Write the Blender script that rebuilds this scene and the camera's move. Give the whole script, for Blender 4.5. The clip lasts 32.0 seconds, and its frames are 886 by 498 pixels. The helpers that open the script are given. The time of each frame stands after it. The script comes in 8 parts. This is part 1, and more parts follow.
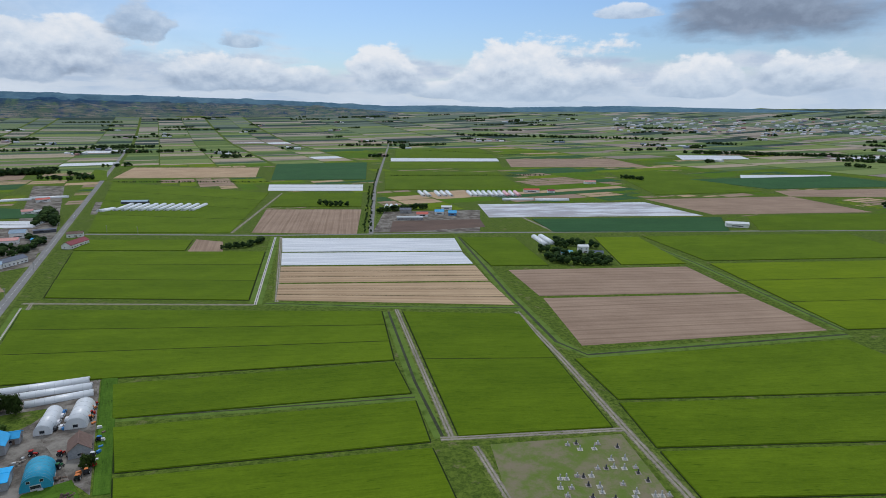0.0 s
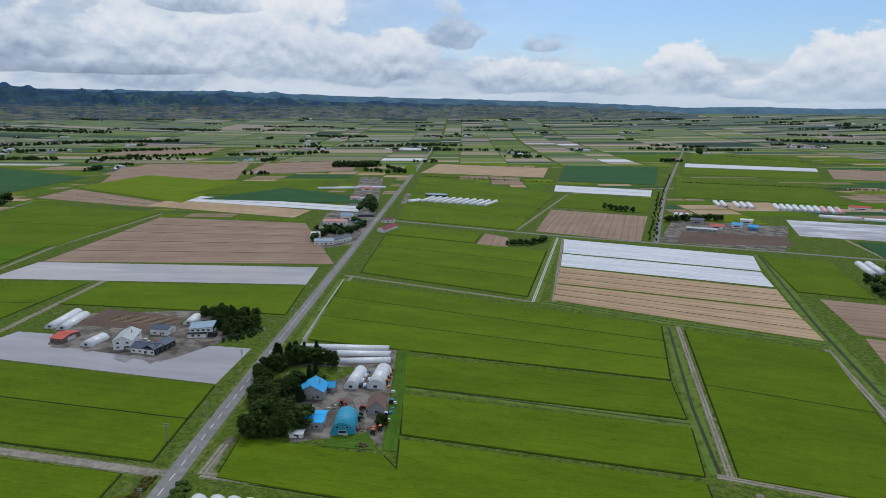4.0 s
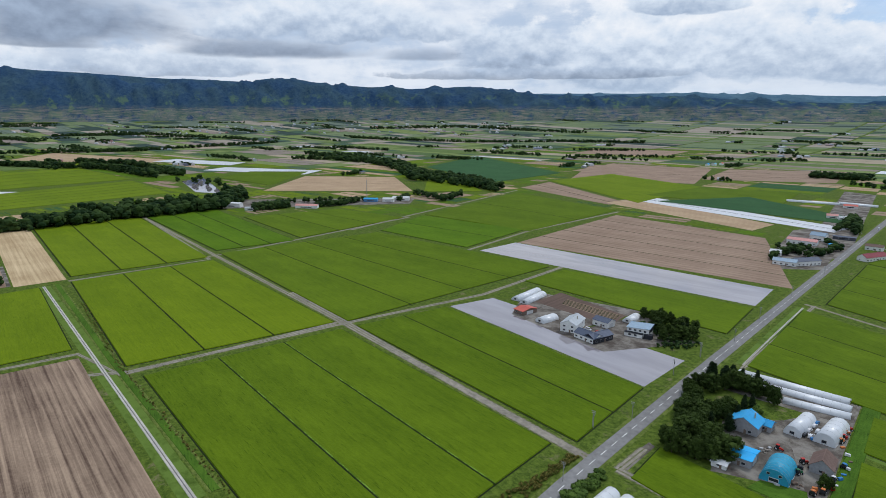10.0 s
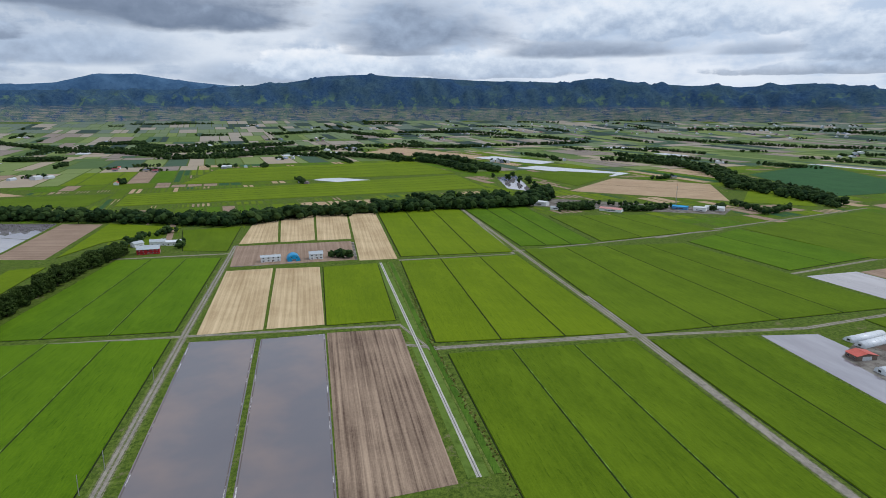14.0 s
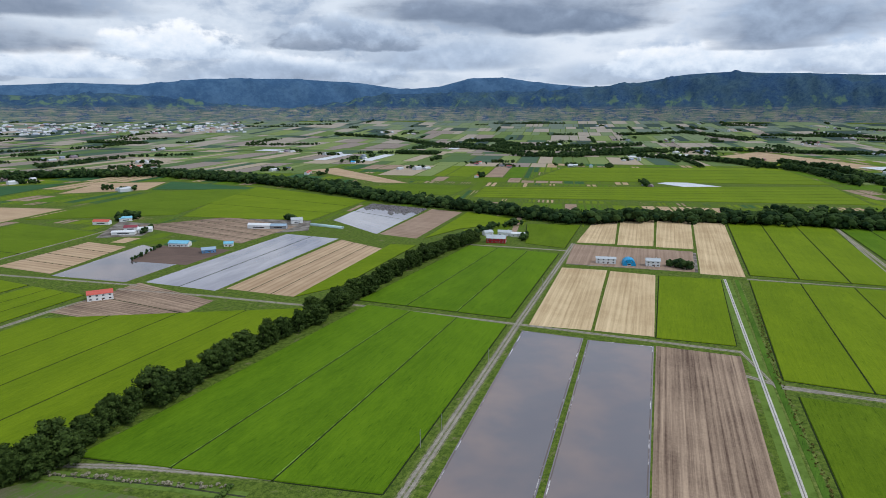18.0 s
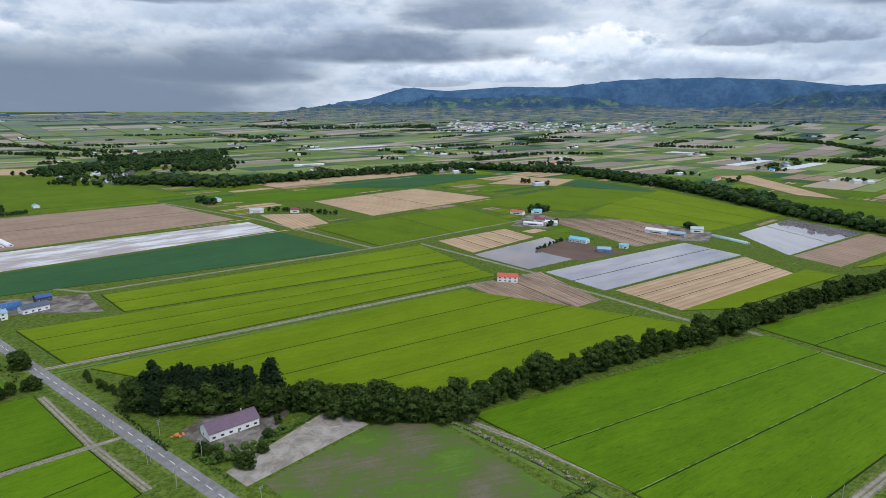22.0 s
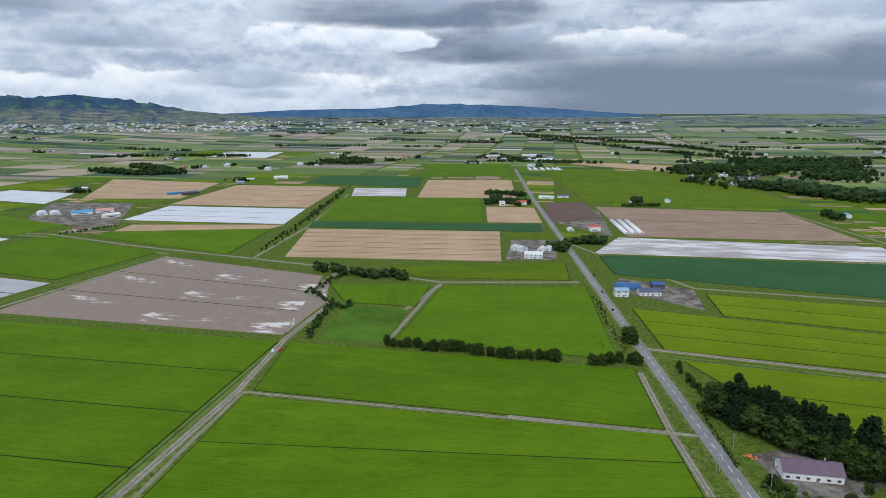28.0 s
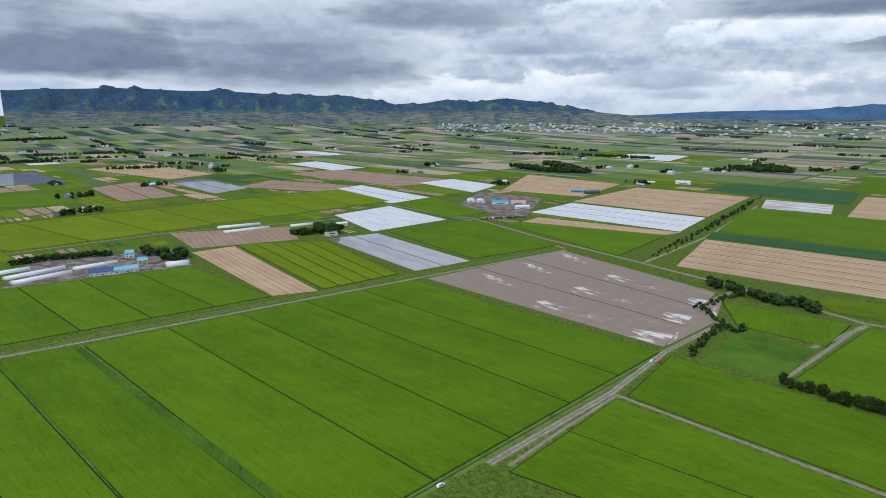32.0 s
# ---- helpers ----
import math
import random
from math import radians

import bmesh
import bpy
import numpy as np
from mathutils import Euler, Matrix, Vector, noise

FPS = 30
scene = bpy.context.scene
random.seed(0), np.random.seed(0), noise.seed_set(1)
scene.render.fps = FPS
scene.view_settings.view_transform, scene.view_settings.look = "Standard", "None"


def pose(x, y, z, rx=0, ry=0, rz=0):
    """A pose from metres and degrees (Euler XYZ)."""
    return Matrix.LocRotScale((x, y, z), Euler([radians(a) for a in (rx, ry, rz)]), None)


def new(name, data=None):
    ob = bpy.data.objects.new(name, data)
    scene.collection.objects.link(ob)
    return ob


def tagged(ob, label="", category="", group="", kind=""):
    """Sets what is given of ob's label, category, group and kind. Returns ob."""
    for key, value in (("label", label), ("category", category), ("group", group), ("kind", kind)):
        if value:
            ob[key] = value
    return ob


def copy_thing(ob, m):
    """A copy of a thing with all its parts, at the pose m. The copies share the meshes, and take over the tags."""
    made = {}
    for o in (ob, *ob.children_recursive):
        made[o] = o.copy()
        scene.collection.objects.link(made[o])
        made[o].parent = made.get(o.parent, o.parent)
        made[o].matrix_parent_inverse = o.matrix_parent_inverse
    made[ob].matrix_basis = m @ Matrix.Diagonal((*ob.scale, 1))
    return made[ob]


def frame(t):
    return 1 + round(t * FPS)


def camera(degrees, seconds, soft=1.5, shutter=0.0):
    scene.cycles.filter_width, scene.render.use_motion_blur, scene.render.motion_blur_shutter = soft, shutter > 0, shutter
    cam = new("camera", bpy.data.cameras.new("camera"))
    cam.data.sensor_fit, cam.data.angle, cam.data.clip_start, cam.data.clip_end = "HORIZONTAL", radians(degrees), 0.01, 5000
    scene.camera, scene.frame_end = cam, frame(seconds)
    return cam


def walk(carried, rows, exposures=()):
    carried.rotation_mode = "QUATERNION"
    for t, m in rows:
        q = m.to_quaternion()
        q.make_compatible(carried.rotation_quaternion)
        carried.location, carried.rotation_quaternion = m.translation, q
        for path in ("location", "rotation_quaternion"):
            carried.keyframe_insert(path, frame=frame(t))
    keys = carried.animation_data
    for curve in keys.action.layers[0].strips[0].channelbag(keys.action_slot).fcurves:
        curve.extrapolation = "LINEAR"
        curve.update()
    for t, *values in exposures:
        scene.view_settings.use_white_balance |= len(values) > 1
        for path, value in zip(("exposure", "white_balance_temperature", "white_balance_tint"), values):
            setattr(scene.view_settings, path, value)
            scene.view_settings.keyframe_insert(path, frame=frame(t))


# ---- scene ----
cam = camera(70.9, 32.0, soft=0.65)
# seconds, x, y, z, pitch, lean, yaw
ROWS = [
    (0, 0.3, 0.3, 139.3, -12.72, -0.09, 0.00),
    (1, 0.0, 0.6, 139.2, -12.67, -0.07, 6.52),
    (2, -0.7, 0.3, 139.6, -12.62, -0.05, 12.96),
    (3, -1.3, 0.5, 139.9, -12.59, -0.03, 19.44),
    (3.5, -1.8, 0.5, 140.1, -12.59, -0.03, 22.63),
    (5.5, -2.8, 0.6, 140.8, -12.58, -0.12, 35.44),
    (6, -2.8, 0.5, 141.0, -12.57, -0.12, 38.69),
    (7, -2.1, 0.2, 141.8, -12.56, -0.09, 45.25),
    (8, -2.4, 0.1, 142.4, -12.54, -0.03, 52.26),
    (9, -3.0, 0.3, 142.7, -12.50, -0.01, 59.26),
    (10, -2.9, -0.8, 143.2, -12.47, -0.01, 66.21),
    (11, -3.3, -1.2, 144.1, -12.47, 0.00, 73.21),
    (12, -1.7, -0.5, 145.9, -12.52, -0.04, 80.29),
    (13, -0.8, -0.5, 146.8, -12.54, -0.05, 87.03),
    (14, -1.6, -1.9, 147.3, -12.52, -0.05, 93.87),
    (14.5, -1.8, -2.4, 147.4, -12.52, -0.05, 97.39),
    (16.5, -3.9, -3.6, 147.9, -12.52, -0.07, 112.40),
    (17, -4.2, -4.1, 148.1, -12.52, -0.06, 116.36),
    (18, -4.1, -5.2, 148.9, -12.54, -0.02, 124.61),
    (19, -4.5, -5.7, 149.8, -12.56, -0.05, 133.53),
    (20, -4.2, -5.5, 151.1, -12.58, -0.06, 142.57),
    (21, -3.7, -6.2, 152.3, -12.58, -0.03, 151.52),
    (22, -2.8, -4.6, 154.2, -12.59, -0.05, 160.53),
    (23, -2.1, -5.8, 155.1, -12.58, -0.08, 169.47),
    (24, -1.7, -6.0, 155.8, -12.54, -0.08, 178.41),
    (25, -2.6, -4.6, 157.0, -12.50, -0.07, 187.47),
    (25.5, -3.0, -4.3, 157.6, -12.48, -0.05, 191.96),
    (27.5, -0.9, -2.1, 161.2, -12.53, -0.04, 209.44),
    (28, -0.5, -1.4, 161.6, -12.53, -0.03, 213.78),
    (29, 0.4, -0.7, 162.3, -12.49, -0.03, 222.57),
    (30, -0.0, -1.6, 163.5, -12.49, -0.05, 231.62),
    (31, 0.7, -1.2, 164.2, -12.47, -0.01, 240.48),
    (32, 0.7, -0.3, 165.0, -12.43, 0.01, 249.40),
]
walk(cam, [(t, pose(x, y, z, 90 + pitch, lean, yaw)) for t, x, y, z, pitch, lean, yaw in ROWS], [(0, -0.3, 6100, 10), (5, -0.34, 6100, 10), (9, -0.17, 6100, 10), (13, -0.14, 6100, 10), (17, -0.06, 6100, 10), (21, 0.04, 6100, 10), (26, 0.02, 6100, 10), (30, -0.1, 6100, 10), (32, -0.04, 6100, 10)])

# ---- light: a broken overcast sky and a veiled sun ----
SUN_YAW, SUN_UP = 20.0, 55.0      # degrees from +y towards -x, and above the horizon
sun = new("sun", bpy.data.lights.new("sun", "SUN"))
sun.data.energy, sun.data.angle, sun.data.color = 1.6, radians(10), (1.0, 0.96, 0.9)
sun.rotation_euler = (radians(90 - SUN_UP), 0, radians(SUN_YAW + 180))


class Nodes:
    """A node tree written line by line."""

    def __init__(self, tree):
        self.tree = tree
        tree.nodes.clear()

    def add(self, kind, ins=(), **settings):
        node = self.tree.nodes.new(kind)
        for key, value in settings.items():
            setattr(node, key, value)
        for key, value in dict(ins).items():
            if isinstance(value, bpy.types.NodeSocket):
                self.tree.links.new(value, node.inputs[key])
            else:
                node.inputs[key].default_value = value
        return node

    def math(self, op, a, b=0.0, c=0.0, clamp=False):
        return self.add("ShaderNodeMath", {0: a, 1: b, 2: c}, operation=op, use_clamp=clamp).outputs[0]

    def vec(self, op, a, b=(0, 0, 0)):
        return self.add("ShaderNodeVectorMath", {0: a, 1: b}, operation=op)

    def noise(self, where, scale, detail=4.0, rough=0.55, out=0, distort=0.0):
        return self.add("ShaderNodeTexNoise", {"Vector": where, "Scale": scale, "Detail": detail, "Roughness": rough, "Distortion": distort}).outputs[out]

    def ramp(self, fac, *stops):
        node = self.add("ShaderNodeValToRGB", {0: fac})
        el = node.color_ramp.elements
        while len(el) < len(stops):
            el.new(0.5)
        for e, (at, col) in zip(el, stops):
            e.position, e.color = at, (*col, 1) if len(col) == 3 else col
        return node.outputs[0]

    def grade(self, fac, lo, hi, to_lo=0.0, to_hi=1.0):
        return self.add("ShaderNodeMapRange", {0: fac, 1: lo, 2: hi, 3: to_lo, 4: to_hi}, interpolation_type="SMOOTHSTEP").outputs[0]

    def mix(self, fac, a, b, blend="MIX"):
        node = self.add("ShaderNodeMix", {0: fac, 6: a, 7: b}, data_type="RGBA", blend_type=blend)
        return node.outputs[2]


def rgb(r, g, b):
    return (r, g, b, 1.0)


# clouds that can be told apart: yaw, height of the base, half width and height in degrees, shade (0 dark rain cloud to 1 sunlit white), weight
CLOUDS_NORTH = [
    (-9, 1.7, 9.0, 4.9, 0.95, 1.0), (5, 2.3, 3.6, 4.0, 0.95, 1.0), (-21, 1.7, 4.6, 3.0, 0.95, 1.0), (-29, 1.8, 4.4, 3.0, 0.9, 1.0), (-2, 1.3, 5.0, 1.5, 0.95, 0.9),
    (12, 1.6, 5.0, 2.0, 0.85, 0.9), (20, 2.2, 7.0, 3.0, 0.88, 1.0), (31, 3.2, 8.0, 5.0, 0.9, 1.0), (25, 6.3, 3.0, 4.2, 0.80, 0.75), (17, 5.3, 2.6, 1.5, 0.84, 0.7),
    (39, 4.2, 8.0, 6.5, 0.95, 1.0), (-27, 6.6, 10.5, 6.0, 0.34, 1.0), (-16, 7.6, 3.4, 1.0, 0.9, 0.8), (51, 3.4, 8.0, 7.0, 0.92, 1.0), (60, 4.4, 6.0, 4.5, 0.80, 0.9),
]
CLOUDS_WEST = [
    (46, 8.4, 4.5, 2.6, 0.98, 1.0), (80, 4.9, 11.0, 1.9, 0.36, 0.9), (68, 4.6, 5.0, 1.2, 0.40, 0.9), (76, 6.6, 12.0, 3.8, 0.86, 0.9), (58, 3.0, 14.0, 1.1, 0.60, 0.7),
    (90, 3.4, 9.0, 2.2, 0.80, 0.8), (104, 3.3, 7.0, 2.6, 0.92, 0.9), (96, 6.2, 10.0, 4.5, 0.40, 1.0), (117, 7.4, 14.0, 4.0, 0.26, 1.0), (124, 4.2, 10.0, 3.0, 0.52, 0.9),
    (110, 2.6, 8.0, 1.8, 0.48, 0.8), (133, 5.6, 8.0, 2.4, 0.56, 0.8), (138, 2.6, 12.0, 2.2, 0.70, 0.8), (98, 4.9, 6.0, 1.0, 0.36, 0.8),
]
CLOUDS_SOUTH = [
    (147, 4.6, 6.0, 2.4, 0.97, 1.0), (155, 2.9, 7.0, 1.9, 0.92, 0.9), (140, 3.0, 8.0, 1.4, 0.50, 0.8), (124, 8.0, 9.0, 2.4, 0.24, 0.9), (157, 7.6, 9.0, 3.0, 0.22, 0.9),
    (168, 4.6, 17.0, 2.7, 0.20, 1.0), (199, 5.2, 8.0, 2.2, 0.95, 0.85), (178, 2.9, 9.0, 3.2, 0.14, 1.0), (176, 7.2, 12.0, 2.2, 0.52, 0.8), (187, 8.8, 14.0, 2.0, 0.26, 0.9),
    (162, 2.4, 5.0, 1.6, 0.62, 0.7), (186, 3.4, 4.0, 1.5, 0.80, 0.5),
]
CLOUDS_EAST = [
    (236, 0.4, 26.0, 3.8, 0.93, 0.9), (223, 5.6, 9.0, 2.2, 0.96, 1.0), (210, 4.7, 10.0, 2.9, 0.16, 1.0), (216, 7.6, 15.0, 2.6, 0.20, 1.0), (231, 2.4, 8.0, 2.4, 0.50, 0.9),
    (241, 5.2, 7.0, 1.8, 0.46, 0.9), (250, 7.6, 11.0, 3.0, 0.28, 0.9), (264, 3.4, 15.0, 6.5, 0.30, 1.0), (229, 1.2, 3.0, 0.9, 0.55, 0.8), (282, 4.0, 14.0, 6.0, 0.20, 1.0),
    (236, 8.2, 6.0, 1.8, 0.95, 0.8), (207, 2.2, 6.0, 1.6, 0.66, 0.7),
]
RAIN = (191, 0.3, 22, 5.2)


def cloud_group():
    """One cloud over the sky behind it, with a flat base and a heaped top: white above and blue-grey at its base, or dark throughout."""
    tree = bpy.data.node_groups.new("one_cloud", "ShaderNodeTree")
    names = ("Behind", "Across", "Ahead", "Up", "Puff", "Band", "Relief", "Base", "Width", "Height", "Shade", "Weight", "Ragged", "Soft", "Lift", "Grain")
    for name in names:
        tree.interface.new_socket(name, in_out="INPUT", socket_type="NodeSocketColor" if name == "Behind" else "NodeSocketFloat")
    tree.interface.new_socket("Sky", in_out="OUTPUT", socket_type="NodeSocketColor")
    n = Nodes(tree)
    i = n.add("NodeGroupInput").outputs
    lat = n.math("DIVIDE", i["Across"], i["Width"])
    ver = n.math("DIVIDE", n.math("SUBTRACT", i["Up"], i["Base"]), i["Height"])
    low = n.math("MULTIPLY", n.math("MINIMUM", ver, 0.0), 3.2)
    ring = n.math("ADD", n.math("MULTIPLY", lat, lat), n.math("ADD", n.math("MULTIPLY", n.math("MAXIMUM", ver, 0.0), ver), n.math("MULTIPLY", low, low)))
    deep = n.math("ADD", n.math("SUBTRACT", 1.0, ring), n.math("MULTIPLY", n.math("SUBTRACT", i["Puff"], 0.5), i["Ragged"]))
    deep = n.math("ADD", deep, n.math("MULTIPLY", n.math("SUBTRACT", i["Band"], 0.5), 2.2))
    deep = n.math("ADD", deep, n.math("MULTIPLY", n.math("LESS_THAN", i["Ahead"], 0.4), -9.0))
    tone = n.math("ADD", i["Shade"], n.math("MULTIPLY", n.math("SUBTRACT", n.math("MINIMUM", ver, 1.0), 0.55), i["Lift"]))
    tone = n.math("ADD", tone, n.math("MULTIPLY", i["Relief"], i["Grain"]))
    tone = n.math("ADD", tone, n.math("MULTIPLY", n.math("SUBTRACT", i["Puff"], 0.5), 0.22), clamp=True)
    body = n.ramp(tone, (0.0, (0.165, 0.210, 0.290)), (0.25, (0.255, 0.310, 0.405)), (0.5, (0.46, 0.55, 0.68)), (0.75, (0.76, 0.83, 0.91)), (1.0, (1.0, 1.0, 1.0)))
    thick = n.add("ShaderNodeMapRange", {0: deep, 1: 0.12, 2: n.math("ADD", i["Soft"], 0.12), 3: 0.0, 4: 1.0}, interpolation_type="SMOOTHSTEP").outputs[0]
    n.add("NodeGroupOutput", {0: n.mix(n.math("MULTIPLY", thick, i["Weight"]), i["Behind"], body)})
    return tree


def make_world():
    world = bpy.data.worlds.new("cloudy_sky")
    world.use_nodes = True
    scene.world = world
    n = Nodes(world.node_tree)
    way = n.add("ShaderNodeTexCoord").outputs["Generated"]
    sky = n.add("ShaderNodeTexSky", sky_type="NISHITA", sun_disc=False, sun_elevation=radians(SUN_UP), sun_rotation=radians(-SUN_YAW)).outputs[0]
    up = n.math("MAXIMUM", n.add("ShaderNodeSeparateXYZ", {0: way}).outputs[2], 0.0)

    def towards(x, y):
        return n.add("ShaderNodeVectorMath", {0: way, 1: (x, y, 0.0)}, operation="DOT_PRODUCT").outputs["Value"]

    flat = n.vec("MULTIPLY", way, (1.0, 1.0, 1.5)).outputs[0]
    above = n.vec("MULTIPLY", n.vec("ADD", way, (0.0, 0.0, 0.012)).outputs[0], (1.0, 1.0, 1.5)).outputs[0]
    layer = n.vec("MULTIPLY", way, (1.0, 1.0, 4.5)).outputs[0]
    puff = n.noise(flat, 17.0, 10.0, 0.58, distort=0.1)
    puff_above = n.noise(above, 17.0, 10.0, 0.58, distort=0.1)
    band = n.noise(layer, 5.0, 9.0, 0.55, distort=0.15)
    streak = n.noise(n.vec("MULTIPLY", way, (1.0, 1.0, 9.0)).outputs[0], 8.0, 8.0, 0.6)
    relief = n.math("MULTIPLY", n.math("SUBTRACT", puff, puff_above), 3.2)

    openness = n.grade(towards(0.10, 0.995), 0.62, 0.98)      # blue gaps open to the north
    gloom = n.grade(towards(0.225, -0.974), -0.55, 0.6)       # heavy cloud to the south
    clear = n.vec("MULTIPLY", sky, (0.090, 0.108, 0.132)).outputs[0]
    deck = n.mix(n.grade(n.math("ADD", n.math("MULTIPLY", band, 0.65), n.math("MULTIPLY", puff, 0.35)), 0.36, 0.60), n.mix(gloom, rgb(0.55, 0.65, 0.79), rgb(0.38, 0.46, 0.58)), n.mix(gloom, rgb(0.90, 0.93, 0.97), rgb(0.70, 0.76, 0.83)))
    deck = n.mix(n.grade(relief, -0.2, 0.3, 0.0, 0.2), deck, rgb(0.90, 0.92, 0.94))
    cover = n.math("SUBTRACT", 1.0, n.math("MULTIPLY", openness, n.grade(n.math("ADD", up, n.math("MULTIPLY", n.math("SUBTRACT", band, 0.5), 0.25)), 0.035, 0.085)))
    seen = n.mix(cover, clear, deck)
    # thin layers of far cloud low over the horizon
    low_layers = n.math("MULTIPLY", n.grade(streak, 0.46, 0.56), n.grade(up, 0.075, 0.02))
    seen = n.mix(n.math("MULTIPLY", low_layers, 0.55), seen, n.mix(gloom, rgb(0.84, 0.87, 0.91), rgb(0.60, 0.66, 0.73)))
    one = cloud_group()
    for group in (CLOUDS_NORTH, CLOUDS_WEST, CLOUDS_SOUTH, CLOUDS_EAST):
        for yaw, base, half_w, high, shade, weight in sorted(group, key=lambda c: c[1]):
            a, heap = radians(yaw), shade > 0.55
            seen = n.add("ShaderNodeGroup", {
                "Behind": seen, "Across": towards(-math.cos(a), -math.sin(a)), "Ahead": towards(-math.sin(a), math.cos(a)), "Up": up, "Puff": puff, "Band": band, "Relief": relief,
                "Base": math.sin(radians(base)), "Width": math.sin(radians(half_w)), "Height": math.sin(radians(high)), "Shade": shade - (0.06 if heap else 0.0), "Weight": weight,
                "Ragged": 2.0 if heap else 1.2, "Soft": 0.34 if heap else 0.9, "Lift": 0.42 if heap else 0.14, "Grain": 0.24 if heap else 0.12}, node_tree=one).outputs[0]
    veil = n.math("MULTIPLY", n.grade(up, 0.06, 0.0), n.math("SUBTRACT", 0.6, n.math("MULTIPLY", gloom, 0.2)))
    seen = n.mix(veil, seen, n.mix(gloom, rgb(0.60, 0.72, 0.85), rgb(0.56, 0.63, 0.71)))
    yaw, half_w = radians(RAIN[0]), math.sin(radians(RAIN[2]))
    lat = n.math("DIVIDE", towards(-math.cos(yaw), -math.sin(yaw)), half_w)
    shaft = n.math("MULTIPLY", n.grade(n.math("ADD", n.math("MULTIPLY", lat, lat), n.math("MULTIPLY", n.math("SUBTRACT", band, 0.5), 1.2)), 1.0, 0.1), n.grade(towards(-math.sin(yaw), math.cos(yaw)), 0.3, 0.6))
    seen = n.mix(n.math("MULTIPLY", n.math("MULTIPLY", shaft, n.grade(up, 0.115, 0.05)), 0.96), seen, rgb(0.200, 0.250, 0.325))
    # the unseen sky overhead is paled to brighten water reflections and ground light
    seen = n.mix(n.grade(up, 0.18, 0.32, 0.0, 0.75), seen, rgb(0.62, 0.69, 0.80))
    back = n.add("ShaderNodeBackground", {0: seen, 1: SKY_STRENGTH})
    n.add("ShaderNodeOutputWorld", {0: back.outputs[0]})


SKY_STRENGTH = 1.0
make_world()


# ---- materials ----
def material(name, paint, rough=0.9, bump=0.0, bump_scale=1.0, metal=0.0, spec=0.15, where="Object", **extra):
    """paint(n, place) gives the colour socket; bump is a noise relief at bump_scale per metre."""
    m = bpy.data.materials.new(name)
    m.use_nodes = True
    n = Nodes(m.node_tree)
    place = n.add("ShaderNodeTexCoord").outputs[where]
    ins = {"Base Color": paint(n, place), "Roughness": rough, "Metallic": metal, "Specular IOR Level": spec, **extra}
    if bump:
        h = n.noise(place, bump_scale, 3.0)
        ins["Normal"] = n.add("ShaderNodeBump", {"Strength": bump, "Distance": 0.3, "Height": h}).outputs[0]
    bsdf = n.add("ShaderNodeBsdfPrincipled", ins)
    n.add("ShaderNodeOutputMaterial", {0: bsdf.outputs[0]})
    return m


def stretched(n, place, along, across):
    return n.vec("MULTIPLY", place, (along, across, 1.0)).outputs[0]


def crop(light, dark, rows=0.0, patch=0.35):
    """A crop with tone drifting over tens of metres, sown in rows along the field's own x axis."""

    def paint(n, place):
        big = n.noise(place, 0.016, 5.0, 0.65)
        lanes = n.noise(stretched(n, place, 0.012, 0.28), 1.0, 3.0, 0.6)
        fine = n.noise(stretched(n, place, 0.12, 1.3), 1.0, 4.0, 0.75)
        grit = n.noise(place, 0.9, 5.0, 0.85)
        own = n.add("ShaderNodeObjectInfo").outputs["Random"]
        f = n.math("ADD", n.math("MULTIPLY", n.grade(big, 0.3, 0.7), patch), n.math("MULTIPLY", n.grade(fine, 0.25, 0.75), rows))
        f = n.math("ADD", f, n.math("MULTIPLY", n.grade(grit, 0.3, 0.7), 0.36))
        f = n.math("ADD", f, n.math("MULTIPLY", n.grade(lanes, 0.3, 0.7), 0.18))
        f = n.math("ADD", f, n.math("MULTIPLY", own, 0.22))
        gaps = n.grade(n.noise(stretched(n, place, 0.10, 1.1), 1.0, 2.0, 0.6), 0.63, 0.72)
        f = n.math("SUBTRACT", f, n.math("MULTIPLY", gaps, 0.75))
        return n.mix(n.math("SUBTRACT", f, 0.33, clamp=True), rgb(*dark), rgb(*light))

    return paint


def soil(light, dark, stripes=0.5, lines=0.0, every=6.0, stray=0.8):
    def paint(n, place):
        lane = n.noise(stretched(n, place, 0.006, 0.33), 1.0, 5.0, 0.75)
        big = n.noise(place, 0.02, 5.0, 0.6)
        grit = n.noise(place, 0.55, 7.0, 0.85)
        f = n.math("ADD", n.math("MULTIPLY", n.grade(lane, 0.3, 0.7), stripes), n.math("MULTIPLY", n.grade(big, 0.3, 0.7), 0.9 - stripes))
        f = n.math("ADD", f, n.math("MULTIPLY", n.math("SUBTRACT", grit, 0.5), 0.85))
        if lines:
            across = n.math("ADD", n.add("ShaderNodeSeparateXYZ", {0: place}).outputs[1], n.math("MULTIPLY", n.noise(place, 0.03, 2.0), stray))
            wave = n.math("SINE", n.math("MULTIPLY", across, 6.283 / every))
            f = n.math("SUBTRACT", f, n.math("MULTIPLY", n.grade(wave, 0.2, 0.95), lines))
        f = n.math("ADD", f, 0.0, clamp=True)
        return n.mix(f, rgb(*dark), rgb(*light))

    return paint


